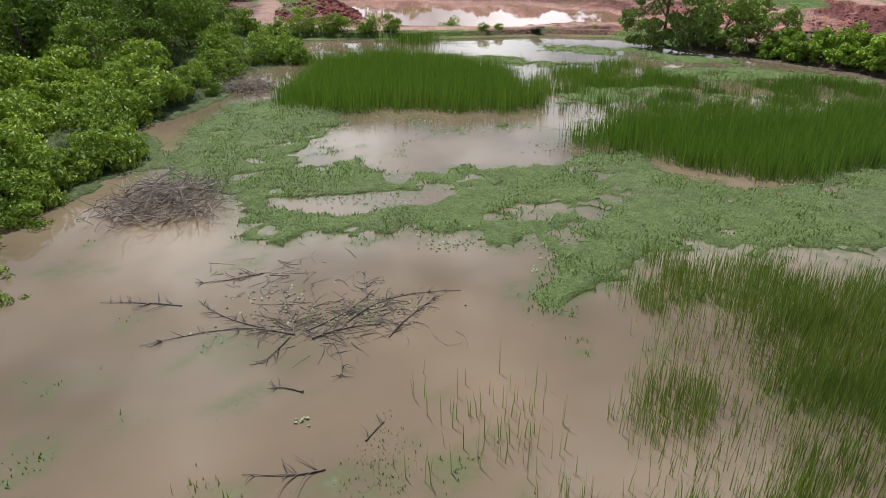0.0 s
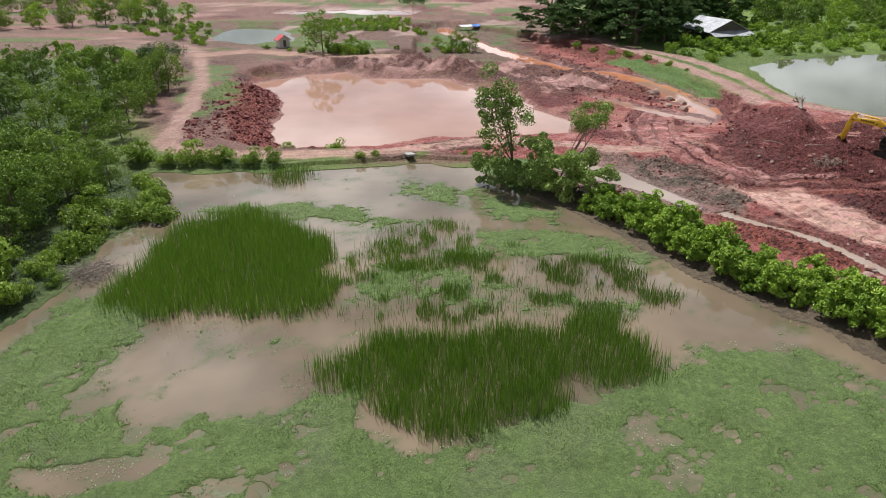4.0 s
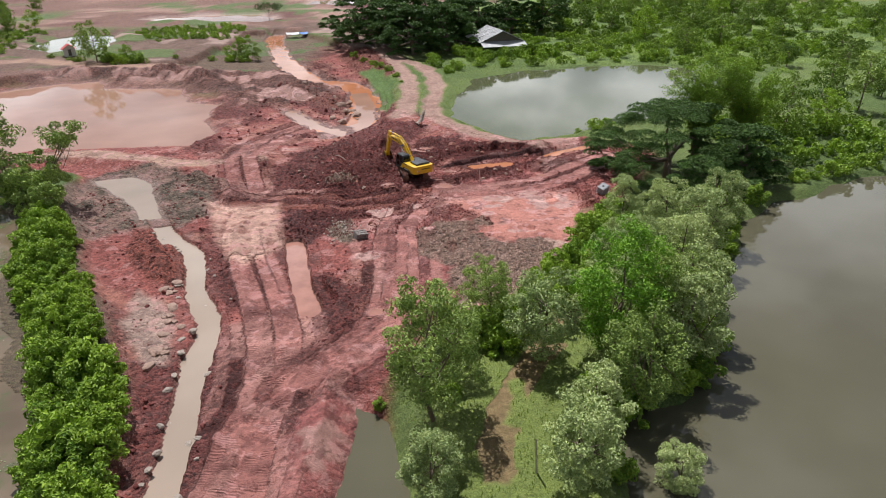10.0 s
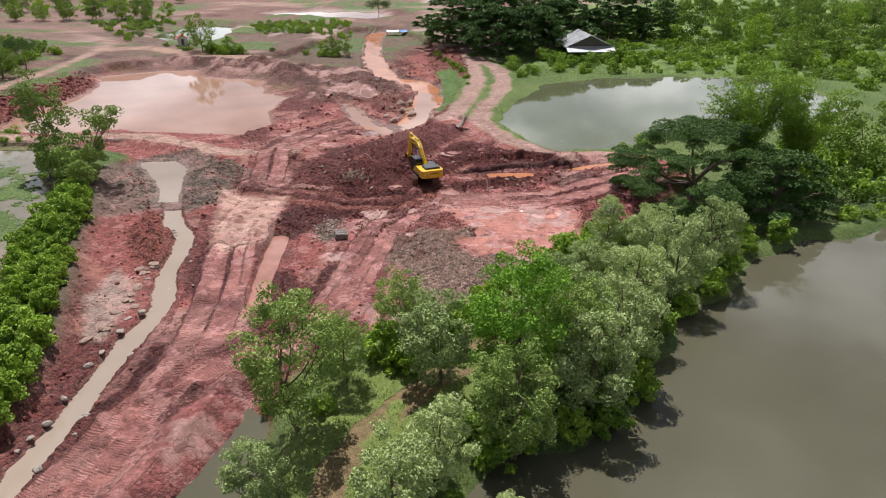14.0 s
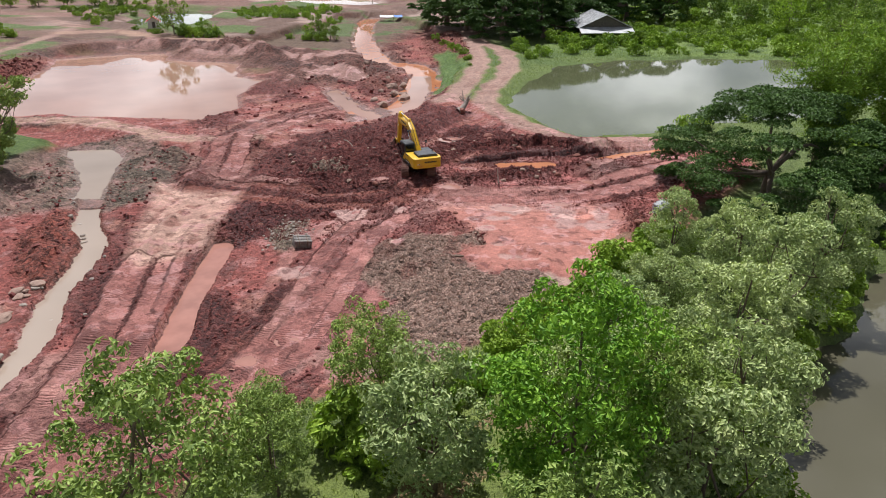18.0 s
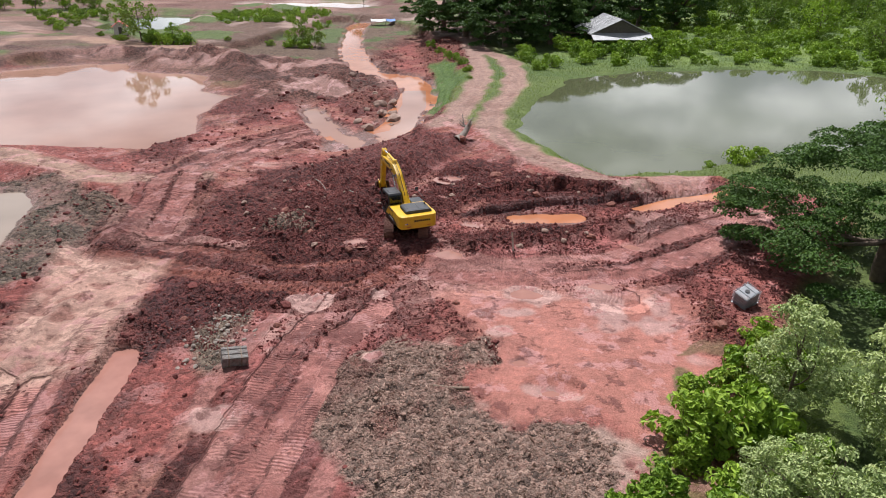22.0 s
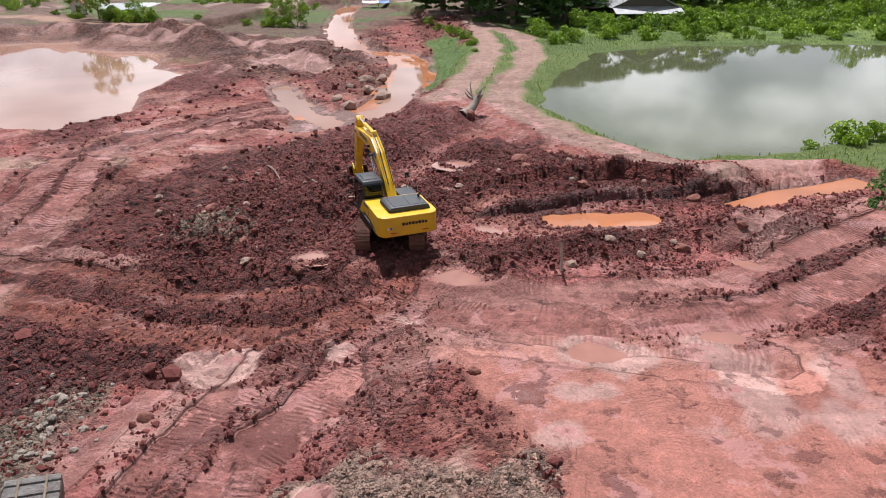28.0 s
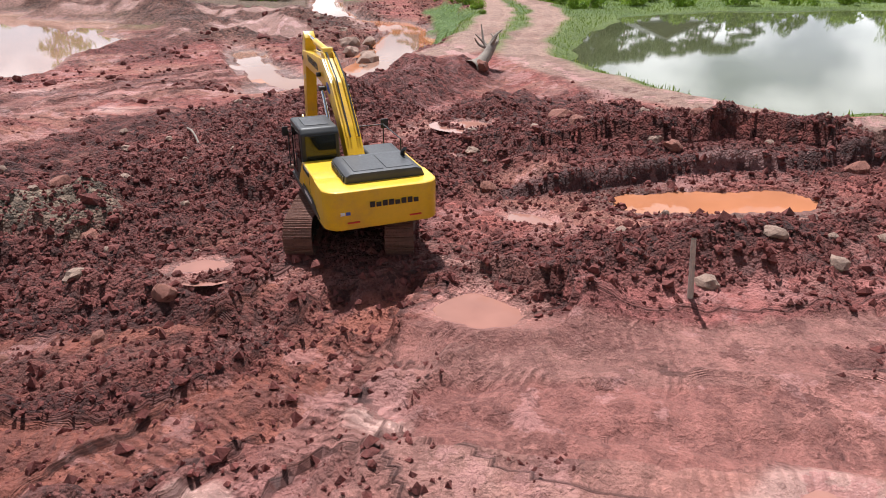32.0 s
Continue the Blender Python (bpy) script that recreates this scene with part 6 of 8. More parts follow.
reed_bed(309, [(8, 18), (22, 19), (34, 10), (32, 2), (18, 3), (14, 9)], 30000, 0.6, 0.02, REED_DRY, "thin scattered reeds in muddy water", clump=0.85)
reed_bed(308, [(-6, 69), (-3.5, 71), (-1, 69), (-3, 66.5)], 1600, 1.3, 0.05, REED, "small clump of green reeds by the bank", clump=0.2)


def mats():
    x, y, rng = sample(320, 230000, -16, 50, 3, 70)
    h, _, _, _, _, _, _, cover, sd = land(x, y)
    near = smooth(70, 20, np.hypot(x, y))
    ok = (sd < -0.2) & (rng.random(len(x)) < smooth(0.3, 0.66, cover) * (0.4 + 0.6 * near))
    blades("floating_grass", x[ok], y[ok], np.maximum(h[ok], 0.0) - 0.03, 0.05 + 0.12 * smooth(-0.15, 0.3, fbm(x[ok], y[ok], 1.6, 3, 323)), 0.04, MAT_PLANT, "mat of fresh green floating grass on the marsh", "grass", 321, 0.9)
    ok = (sd < -0.5) & (y > 18) & (cover > 0.26) & (cover < 0.62) & (rng.random(len(x)) < 0.2 * smooth(0.05, 0.25, fbm(x, y, 3, 3, 322)))
    n = ok.sum()
    at = np.stack([x[ok], y[ok], np.maximum(h[ok], 0.0) + 0.03], -1)
    me = leaf_mesh("floating_leaves", at, rng.normal(size=(n, 3)) * 0.12 + np.array([0, 0, 1]), 0.11, 0.09, rng)
    me.materials.append(PALE_PLANT)
    tagged(new("floating_leaves", me), "pale floating leaves scattered on the marsh water", "water plant", kind="stuff")


mats()


def verges():
    for seed, n, box, hgt in ((330, 26000, (64, 90, 8, 62), 0.35), (331, 26000, (50, 130, 86, 152), 0.45), (332, 16000, (-26, -6, 70, 130), 0.4), (333, 16000, (-40, -12, 12, 70), 0.5), (334, 9000, (24, 58, 12, 64), 0.4), (335, 30000, (66, 240, 146, 300), 0.7)):
        x, y, rng = sample(seed, n, *box)
        h, _, _, _, turf, _, _, _, sd = land(x, y)
        ok = (turf > 0.5) & (sd > 0.1) & (h > 0.08)
        wet = (area(x, y, POND_N) < 0.3) | (area(x, y, POND_B) < 0.3) | (area(x, y, POND_A) < 0.5)
        ok &= ~wet
        blades("grass", x[ok], y[ok], h[ok] - 0.03, hgt * 0.7, 0.05, GRASS, "rough green grass on the banks", "grass", seed, 0.8)


verges()


# ---- the excavator ----
YELLOW = plain_material("yellow_machine_paint", (0.78, 0.47, 0.012), 0.38, vary=0.06, scale=1.5, dirt=(0.55, 0.3, 0.06), coat=0.25)
BLACK = plain_material("black_machine_paint", (0.018, 0.019, 0.021), 0.5, vary=0.2, scale=2.0)
HOOD = plain_material("dark_grey_hood_paint", (0.045, 0.047, 0.052), 0.45, vary=0.15, scale=2.0)
TRACK_STEEL = plain_material("clay_caked_track_steel", (0.19, 0.085, 0.06), 0.75, vary=0.35, scale=3.0, bump=0.02)
STEEL = plain_material("dark_greased_steel", (0.05, 0.042, 0.038), 0.6, 0.3, vary=0.3)
CHROME = plain_material("polished_cylinder_rod", (0.75, 0.75, 0.76), 0.15, 1.0, vary=0.03)
BUCKET_STEEL = plain_material("rusty_bucket_steel", (0.12, 0.055, 0.04), 0.7, 0.2, vary=0.3, bump=0.01)
DECAL = plain_material("black_decal", (0.02, 0.02, 0.02), 0.5, vary=0.05)
DECAL_RED = plain_material("red_reflector", (0.6, 0.03, 0.02), 0.4, vary=0.05)
DECAL_WHITE = plain_material("white_decal", (0.75, 0.75, 0.75), 0.5, vary=0.05)
DECAL_BLUE = plain_material("blue_decal", (0.03, 0.08, 0.42), 0.5, vary=0.1)
RUBBER = plain_material("black_rubber_hose", (0.02, 0.02, 0.02), 0.6, vary=0.1)


def glass_material():
    m, nt, bsdf, L = material("tinted_cab_glass")
    bsdf.inputs["Base Color"].default_value = (0.02, 0.026, 0.026, 1)
    bsdf.inputs["Roughness"].default_value = 0.04
    bsdf.inputs["Transmission Weight"].default_value = 0.55
    L(bump_node(nt, noise_node(nt, coords(nt), 1.5, 2), 0.004), bsdf.inputs["Normal"])
    return m


GLASS = glass_material()


def solid(bm_or_none, profile, axis, a, b, bevel=0.03, segs=2):
    """A bmesh: an outline in the plane across the axis, pulled from a to b along it, its edges rounded."""
    bm = bm_or_none or bmesh.new()

    def at(p, w):
        return {"x": (w, p[0], p[1]), "y": (p[0], w, p[1]), "z": (p[0], p[1], w)}[axis]

    lo = [bm.verts.new(at(p, a)) for p in profile]
    hi = [bm.verts.new(at(p, b)) for p in profile]
    n = len(profile)
    faces = [bm.faces.new(lo[::-1]), bm.faces.new(hi)]
    faces += [bm.faces.new((lo[i], lo[(i + 1) % n], hi[(i + 1) % n], hi[i])) for i in range(n)]
    bmesh.ops.recalc_face_normals(bm, faces=faces)
    if bevel:
        es = {e for f in faces for e in f.edges}
        bmesh.ops.bevel(bm, geom=list(es), offset=bevel, segments=segs, profile=0.6, affect="EDGES", clamp_overlap=True)
    return bm


def box(x0, x1, y0, y1, z0, z1, bevel=0.02, segs=2, bm=None):
    return solid(bm, [(x0, y0), (x1, y0), (x1, y1), (x0, y1)], "z", z0, z1, bevel, segs)


def rod(a, b, r, sides=12, bm=None, r2=None):
    """A round bar from a to b."""
    bm = bm or bmesh.new()
    a, b = Vector(a), Vector(b)
    m = Matrix.Translation((a + b) / 2) @ (b - a).to_track_quat("Z", "Y").to_matrix().to_4x4()
    bmesh.ops.create_cone(bm, cap_ends=True, segments=sides, radius1=r, radius2=r if r2 is None else r2, depth=(b - a).length, matrix=m)
    return bm


def shade(ob, angle=0.6):
    for p in ob.data.polygons:
        p.use_smooth = True
    ob.data.set_sharp_from_angle(angle=angle)
    return ob


def bars(parent, name, x0, x1, z0, z1, y, n, mat, axis="y", gap=0.22, label=""):
    """A row of plain upright bars that stands for lettering, on a face across the axis."""
    w = (x1 - x0) / n
    rng = np.random.RandomState(n)
    for i in range(n):
        a, b = x0 + i * w, x0 + (i + 1 - gap) * w
        c = z1 - (0.0 if rng.random() < 0.7 else 0.25 * (z1 - z0))
        if axis == "y":
            bm = box(a, b, y - 0.006, y + 0.006, z0, c, 0.003, 1)
        else:
            bm = box(y - 0.006, y + 0.006, a, b, z0, c, 0.003, 1)
        part(name, bm, mat, parent, label)


def make_excavator(x, y, z, track_yaw, house_yaw):
    root = tagged(new("excavator"), "yellow crawler excavator with black cab on churned red earth", "excavator")
    root.matrix_basis = pose(x, y, z, 0, 0, track_yaw)
    # undercarriage
    shoe_me = None
    for side in (-1, 1):
        cx = side * 1.2
        frame_p = part("track_frame", solid(None, [(-1.55, 0.28), (1.55, 0.28), (1.6, 0.5), (1.3, 0.66), (-1.3, 0.66), (-1.6, 0.5)], "x", cx - 0.19, cx + 0.19, 0.03), STEEL, root)
        for k in range(7):
            yy = -1.2 + k * 0.4
            part("roller", rod((cx - 0.22, yy, 0.22), (cx + 0.22, yy, 0.22), 0.1, 10), STEEL, frame_p)
        for yy in (-0.6, 0.6):
            part("roller", rod((cx - 0.18, yy, 0.74), (cx + 0.18, yy, 0.74), 0.07, 10), STEEL, frame_p)
        part("idler", rod((cx - 0.14, 1.62, 0.47), (cx + 0.14, 1.62, 0.47), 0.37, 20), STEEL, frame_p)
        spr = rod((cx - 0.1, -1.62, 0.47), (cx + 0.1, -1.62, 0.47), 0.33, 20)
        for k in range(14):
            a = k * math.tau / 14
            rod((cx - 0.05, -1.62 + 0.36 * math.cos(a), 0.47 + 0.36 * math.sin(a)), (cx + 0.05, -1.62 + 0.36 * math.cos(a), 0.47 + 0.36 * math.sin(a)), 0.045, 6, spr)
        part("sprocket", spr, STEEL, frame_p)
        # shoes round the loop
        r, half, n = 0.43, 1.62, 46
        total = 4 * half + math.tau * r
        for k in range(n):
            s = (k + 0.5) / n * total
            if s < 2 * half:
                py, pz, a = -half + s, 0.47 - r, 180
            elif s < 2 * half + math.pi * r:
                t = (s - 2 * half) / r
                py, pz, a = half + r * math.sin(t), 0.47 - r * math.cos(t), 180 + math.degrees(t)
            elif s < 4 * half + math.pi * r:
                py, pz, a = half - (s - 2 * half - math.pi * r), 0.47 + r, 0
            else:
                t = (s - 4 * half - math.pi * r) / r
                py, pz, a = -half - r * math.sin(t), 0.47 + r * math.cos(t), math.degrees(t)
            if shoe_me is None:
                bm = box(-0.34, 0.34, -0.095, 0.095, -0.012, 0.012, 0.004, 1)
                for gy in (-0.075, 0.0, 0.075):
                    box(-0.34, 0.34, gy - 0.011, gy + 0.011, 0.01, 0.038, 0.003, 1, bm)
                shoe_me = bpy.data.meshes.new("track_shoe")
                bm.to_mesh(shoe_me)
                bm.free()
            ob = part("track_shoe", shoe_me, TRACK_STEEL, root)
            ob.matrix_basis = pose(cx, py, pz, a, 0, 0)
    part("cross_frame", solid(None, [(-1.0, 0.42), (1.0, 0.42), (0.7, 0.85), (-0.7, 0.85)], "y", -0.75, 0.75, 0.04), STEEL, root)
    part("turntable", rod((0, 0, 0.8), (0, 0, 1.06), 0.72, 28), STEEL, root)

    # everything below turns with the upper structure
    turn = pose(0, 0, 0, 0, 0, house_yaw - track_yaw)

    def swing(py, pz, degrees):
        return Matrix.Translation((0, py, pz)) @ pose(0, 0, 0, degrees) @ Matrix.Translation((0, -py, -pz))

    lower_boom = swing(0.3, 1.65, -11)
    reach_stick = lower_boom @ swing(5.4, 4.62, 4)
    arm = {"boom": lower_boom, "stick": reach_stick, "bucket": reach_stick}
    low_house = Matrix.Translation((0, 0, 1.06)) @ Matrix.Diagonal((1, 1, 0.9, 1)) @ Matrix.Translation((0, 0, -1.06))

    def up(name, bm, mat, parent=root, label="", flat=False):
        if parent is root:
            bm.transform(turn @ arm.get(name, low_house))
        ob = part(name, bm, mat, parent, label)
        if parent is not root:
            ob.matrix_basis = Matrix.Identity(4)
        if not flat:
            shade(ob)
        return ob

    def sub(name, bm, mat, parent, label="", flat=False):
        bm.transform(turn @ arm.get(parent.name.split(".")[0], low_house))
        ob = part(name, bm, mat, parent, label)
        return ob if flat else shade(ob)

    up("deck", box(-1.33, 1.33, -2.35, 1.78, 1.06, 1.22, 0.03), BLACK)
    # counterweight with rounded rear corners
    plan = [(-1.34, -1.62), (-1.34, -2.15)]
    plan += [(-0.94 - 0.4 * math.cos(a), -2.3 - 0.42 * math.sin(a)) for a in np.linspace(0.25, 1.35, 6)]
    plan += [(0.94 + 0.4 * math.cos(a), -2.3 - 0.42 * math.sin(a)) for a in np.linspace(1.35, 0.25, 6)]
    plan += [(1.34, -2.15), (1.34, -1.62)]
    cw = up("counterweight", solid(None, plan, "z", 1.12, 2.12, 0.07, 3), YELLOW)
    for sx in (-1, 1):
        bm = box(sx * 0.72 - 0.14, sx * 0.72 + 0.14, -2.745, -2.69, 1.3, 1.335, 0.005, 1)
        sub("reflector", bm, DECAL_RED, cw, "red reflector strip")
    for i in range(8):
        a = -0.33 + i * 0.145
        sub("mark_bar", box(a, a + 0.108, -2.742, -2.715, 1.66, 1.80 - (0.03 if i % 3 == 1 else 0), 0.004, 1), DECAL, cw, "black lettering shown as plain bars", True)
    for i in range(2):
        sub("sticker", box(-1.0 + i * 0.12, -0.9 + i * 0.12, -2.722, -2.69, 1.52, 1.6, 0.003, 1), (DECAL_WHITE, DECAL_BLUE)[i], cw, "small safety sticker", True)
    # engine house with side panels
    body = up("engine_house", box(-1.32, 1.32, -1.66, -0.12, 1.3, 2.1, 0.05, 3), YELLOW)
    sub("side_panel", box(-1.338, -1.30, -0.9, -0.2, 1.92, 2.04, 0.006, 1), HOOD, body, "dark ventilation grille")
    for k in range(7):
        sub("slat", box(-1.344, -1.336, -0.87 + k * 0.09, -0.83 + k * 0.09, 1.93, 2.03, 0.002, 1), BLACK, body)
    for sx in (-1, 1):
        sub("lower_panel", solid(None, [(-2.1, 1.22), (-0.1, 1.22), (-0.1, 1.48), (-1.2, 1.46), (-1.75, 1.32)], "x", sx * 1.345 - 0.012, sx * 1.345 + 0.012, 0.004, 1), BLACK, body, "black lower side panel")
        for i in range(6):
            sub("mark_bar", box(sx * 1.36 - 0.006, sx * 1.36 + 0.006, -1.18 + i * 0.15, -1.08 + i * 0.15, 1.3, 1.4, 0.002, 1), DECAL_WHITE, body, "white lettering shown as plain bars", True)
        sub("seam", box(sx * 1.322 - 0.004, sx * 1.322 + 0.004, -0.92, -0.905, 1.5, 2.06, 0.001, 1), BLACK, body, "", True)
    hood = up("engine_hood", solid(None, [(-0.75, 2.09), (1.15, 2.09), (1.08, 2.3), (0.95, 2.36), (-0.6, 2.36), (-0.72, 2.3)], "y", -2.2, -0.75, 0.04, 2), HOOD)
    for k in range(9):
        sub("grille_slat", box(-0.765, -0.735, -2.08 + k * 0.14, -2.0 + k * 0.14, 2.13, 2.27, 0.004, 1), BLACK, hood)
    sub("hood_panel", box(-0.5, 0.2, -2.05, -0.95, 2.355, 2.375, 0.008, 1), HOOD, hood)
    sub("hood_panel", box(0.27, 0.92, -2.05, -0.95, 2.355, 2.375, 0.008, 1), HOOD, hood)
    ex = up("exhaust_pipe", rod((0.92, -1.2, 2.3), (0.92, -1.25, 2.5), 0.055, 12), BLACK)
    sub("exhaust_tip", rod((0.92, -1.24, 2.48), (0.92, -1.42, 2.6), 0.05, 12), BLACK, ex)
    tank = up("fuel_tank", box(0.42, 1.32, -0.1, 1.0, 1.22, 2.02, 0.06, 3), BLACK)
    sub("tool_box", box(0.5, 1.3, 1.02, 1.62, 1.22, 1.72, 0.05, 2), YELLOW, tank)
    sub("step_plate", box(0.46, 1.28, -0.06, 0.96, 2.02, 2.03, 0.004, 1), HOOD, tank)
    for px, py in ((1.25, -0.05), (1.25, 1.55), (0.5, 1.55)):
        sub("rail_post", rod((px, py, 1.7), (px, py, 2.45), 0.018, 8), BLACK, tank)
    sub("handrail", rod((1.25, -0.05, 2.45), (1.25, 1.55, 2.45), 0.018, 8), BLACK, tank)
    sub("handrail", rod((1.25, 1.55, 2.45), (0.5, 1.55, 2.45), 0.018, 8), BLACK, tank)
    sub("mirror", box(1.2, 1.42, 1.6, 1.64, 2.3, 2.6, 0.02, 2), BLACK, tank)
    # cab
    side = [(0.02, 1.22), (1.72, 1.22), (1.8, 1.75), (1.78, 2.1), (1.5, 2.92), (0.12, 2.95), (-0.02, 2.8), (-0.02, 1.9)]
    cab = up("cab", solid(None, side, "x", -1.3, -0.34, 0.06, 3), BLACK, label="black cab")
    for sx in (-1.308, -0.332):
        sub("window_pane", solid(None, [(0.9, 1.45), (1.6, 1.45), (1.68, 1.95), (1.42, 2.76), (0.9, 2.78)], "x", sx - 0.008, sx + 0.008, 0.004, 1), GLASS, cab, "dark tinted pane")
        sub("window_pane", solid(None, [(0.14, 1.98), (0.8, 1.98), (0.8, 2.78), (0.2, 2.8)], "x", sx - 0.008, sx + 0.008, 0.004, 1), GLASS, cab, "dark tinted pane")
    sub("rear_window", solid(None, [(-1.2, 2.0), (-0.44, 2.0), (-0.44, 2.76), (-1.2, 2.76)], "y", -0.034, -0.022, 0.003, 1), GLASS, cab, "dark tinted pane")
    sub("windscreen", solid(None, [(1.845, 1.8), (1.83, 2.1), (1.54, 2.86), (1.525, 2.85), (1.815, 2.09), (1.83, 1.8)], "x", -1.2, -0.44, 0.003, 1), GLASS, cab, "dark tinted pane")
    sub("roof_hatch", box(-1.12, -0.52, 0.35, 1.2, 2.935, 2.965, 0.015, 2), HOOD, cab)
    sub("door_handle", rod((-1.33, 0.86, 1.85), (-1.33, 0.86, 2.02), 0.018, 8), CHROME, cab)
    sub("handrail", rod((-1.37, 1.72, 1.4), (-1.37, 1.6, 2.5), 0.018, 8), BLACK, cab)
    sub("mirror", box(-1.52, -1.36, 1.64, 1.68, 2.35, 2.62, 0.02, 2), BLACK, cab)
    wedge = up("rear_cab_panel", solid(None, [(-0.14, 1.3), (0.75, 1.24), (-0.02, 2.06), (-0.14, 2.06)], "x", -1.325, -1.29, 0.01, 1), YELLOW)
    up("cab_seat_box", box(-0.3, 0.3, -0.1, 0.1, 1.2, 1.9, 0.04, 2), BLACK)
    # boom: a bent box beam
    bx0, bx1 = -0.1, 0.36
    boom_side = [(0.12, 1.5), (0.5, 1.55), (1.25, 2.75), (2.2, 3.62), (3.4, 3.98), (5.35, 4.42), (5.55, 4.62), (5.35, 4.85), (3.6, 4.62), (2.3, 4.42), (1.4, 3.75), (0.55, 2.6), (0.08, 1.75)]
    boom = up("boom", solid(None, boom_side, "x", bx0, bx1, 0.035, 2), YELLOW, label="yellow bent boom")
    for i in range(8):
        t = 3.0 + i * 0.19
        for xx in (bx0 - 0.005, bx1 + 0.005):
            z0 = 4.06 + (t - 3.0) * 0.235
            sub("mark_bar", solid(None, [(t, z0 + 0.06), (t + 0.13, z0 + 0.09), (t + 0.13, z0 + 0.29), (t, z0 + 0.26)], "x", xx - 0.004, xx + 0.004, 0.002, 1), DECAL, boom, "black lettering shown as plain bars", True)
    for xx in (bx0 - 0.006, bx1 + 0.006):
        sub("badge", solid(None, [(1.75 + 0.2 * math.cos(a), 3.62 + 0.13 * math.sin(a) + 0.1 * math.cos(a)) for a in np.linspace(0, math.tau, 16, endpoint=False)], "x", xx - 0.003, xx + 0.003, 0.001, 1), DECAL_BLUE, boom, "blue oval badge", True)
    for sx in (bx0 - 0.11, bx1 + 0.11):
        sub("cylinder_barrel", rod((sx, 0.85, 1.35), (sx, 1.5, 2.5), 0.085, 14), YELLOW, boom)
        sub("cylinder_rod", rod((sx, 1.48, 2.46), (sx, 2.1, 3.6), 0.048, 12), CHROME, boom, "polished rod")
    sub("pin", rod((bx0 - 0.2, 2.1, 3.62), (bx1 + 0.2, 2.1, 3.62), 0.07, 12), STEEL, boom)
    sub("cylinder_barrel", rod((0.13, 2.5, 4.62), (0.13, 4.1, 5.0), 0.095, 14), YELLOW, boom)
    sub("cylinder_rod", rod((0.13, 4.05, 4.99), (0.13, 5.12, 5.26), 0.055, 12), CHROME, boom, "polished rod")
    sub("bracket", solid(None, [(2.3, 4.35), (2.75, 4.5), (2.6, 4.74), (2.42, 4.7)], "x", -0.02, 0.28, 0.02), YELLOW, boom)
    for k, xx in enumerate((-0.02, 0.06, 0.24, 0.3)):
        pts = [(xx, 0.35, 2.35), (xx, 1.35, 3.86), (xx, 2.25, 4.56), (xx, 3.6, 4.72 + 0.02 * k)]
        hose = bmesh.new()
        for a, b in zip(pts[:-1], pts[1:]):
            rod(a, b, 0.022, 6, hose)
        sub("hydraulic_hose", hose, RUBBER if k % 2 else YELLOW, boom)
    sub("work_lamp", box(-0.22, -0.1, 2.6, 2.75, 3.95, 4.07, 0.02, 2), BLACK, boom)
    # stick
    stick_side = [(4.98, 5.2), (5.2, 5.42), (5.62, 4.98), (5.86, 4.55), (6.62, 2.35), (6.55, 2.12), (6.34, 2.08), (6.2, 2.3), (5.32, 4.38), (5.12, 4.75)]
    stick = up("stick", solid(None, stick_side, "x", -0.04, 0.3, 0.03, 2), YELLOW, label="yellow dipper stick")
    sub("cylinder_barrel", rod((0.13, 5.62, 5.12), (0.13, 6.22, 3.7), 0.075, 14), YELLOW, stick)
    sub("cylinder_rod", rod((0.13, 6.2, 3.74), (0.13, 6.72, 2.62), 0.045, 12), CHROME, stick, "polished rod")
    sub("pin", rod((-0.12, 5.4, 4.62), (0.38, 5.4, 4.62), 0.08, 12), STEEL, stick)
    for xx in (-0.1, 0.36):
        sub("bucket_link", solid(None, [(6.34, 2.42), (6.44, 2.36), (6.8, 2.6), (6.72, 2.7)], "x", xx - 0.03, xx + 0.03, 0.01), YELLOW, stick)
    sub("sticker", solid(None, [(5.6, 3.95), (5.72, 3.98), (5.68, 4.1), (5.57, 4.07)], "x", -0.05, -0.043, 0.001, 1), DECAL_WHITE, stick, "", True)
    # bucket: a curled shell with cheeks and teeth
    back = [(6.78, 2.55), (6.92, 2.15), (6.88, 1.6), (6.62, 1.16), (6.2, 0.98), (5.86, 1.06)]
    shell = back + [(5.9, 1.1), (6.2, 1.03), (6.58, 1.2), (6.82, 1.62), (6.86, 2.12), (6.72, 2.5)]
    bucket = up("bucket", solid(None, shell, "x", -0.42, 0.68, 0.008, 1), BUCKET_STEEL, label="clay-caked digging bucket")
    for xx in (-0.42, 0.65):
        sub("bucket_cheek", solid(None, back + [(6.05, 1.7), (6.3, 2.2), (6.45, 2.5)], "x", xx, xx + 0.03, 0.006, 1), BUCKET_STEEL, bucket)
    for k in range(5):
        xx = -0.36 + k * 0.245
        sub("tooth", solid(None, [(5.95, 1.0), (5.98, 1.12), (5.62, 1.17), (5.6, 1.14)], "x", xx, xx + 0.09, 0.008, 1), BUCKET_STEEL, bucket)
    sub("bucket_bracket", solid(None, [(6.25, 2.05), (6.5, 2.0), (6.85, 2.5), (6.6, 2.66)], "x", -0.14, -0.1, 0.008, 1), YELLOW, bucket)
    sub("bucket_bracket", solid(None, [(6.25, 2.05), (6.5, 2.0), (6.85, 2.5), (6.6, 2.66)], "x", 0.36, 0.4, 0.008, 1), YELLOW, bucket)
    return root


EXCAVATOR_AT = (67.2, 72.7)
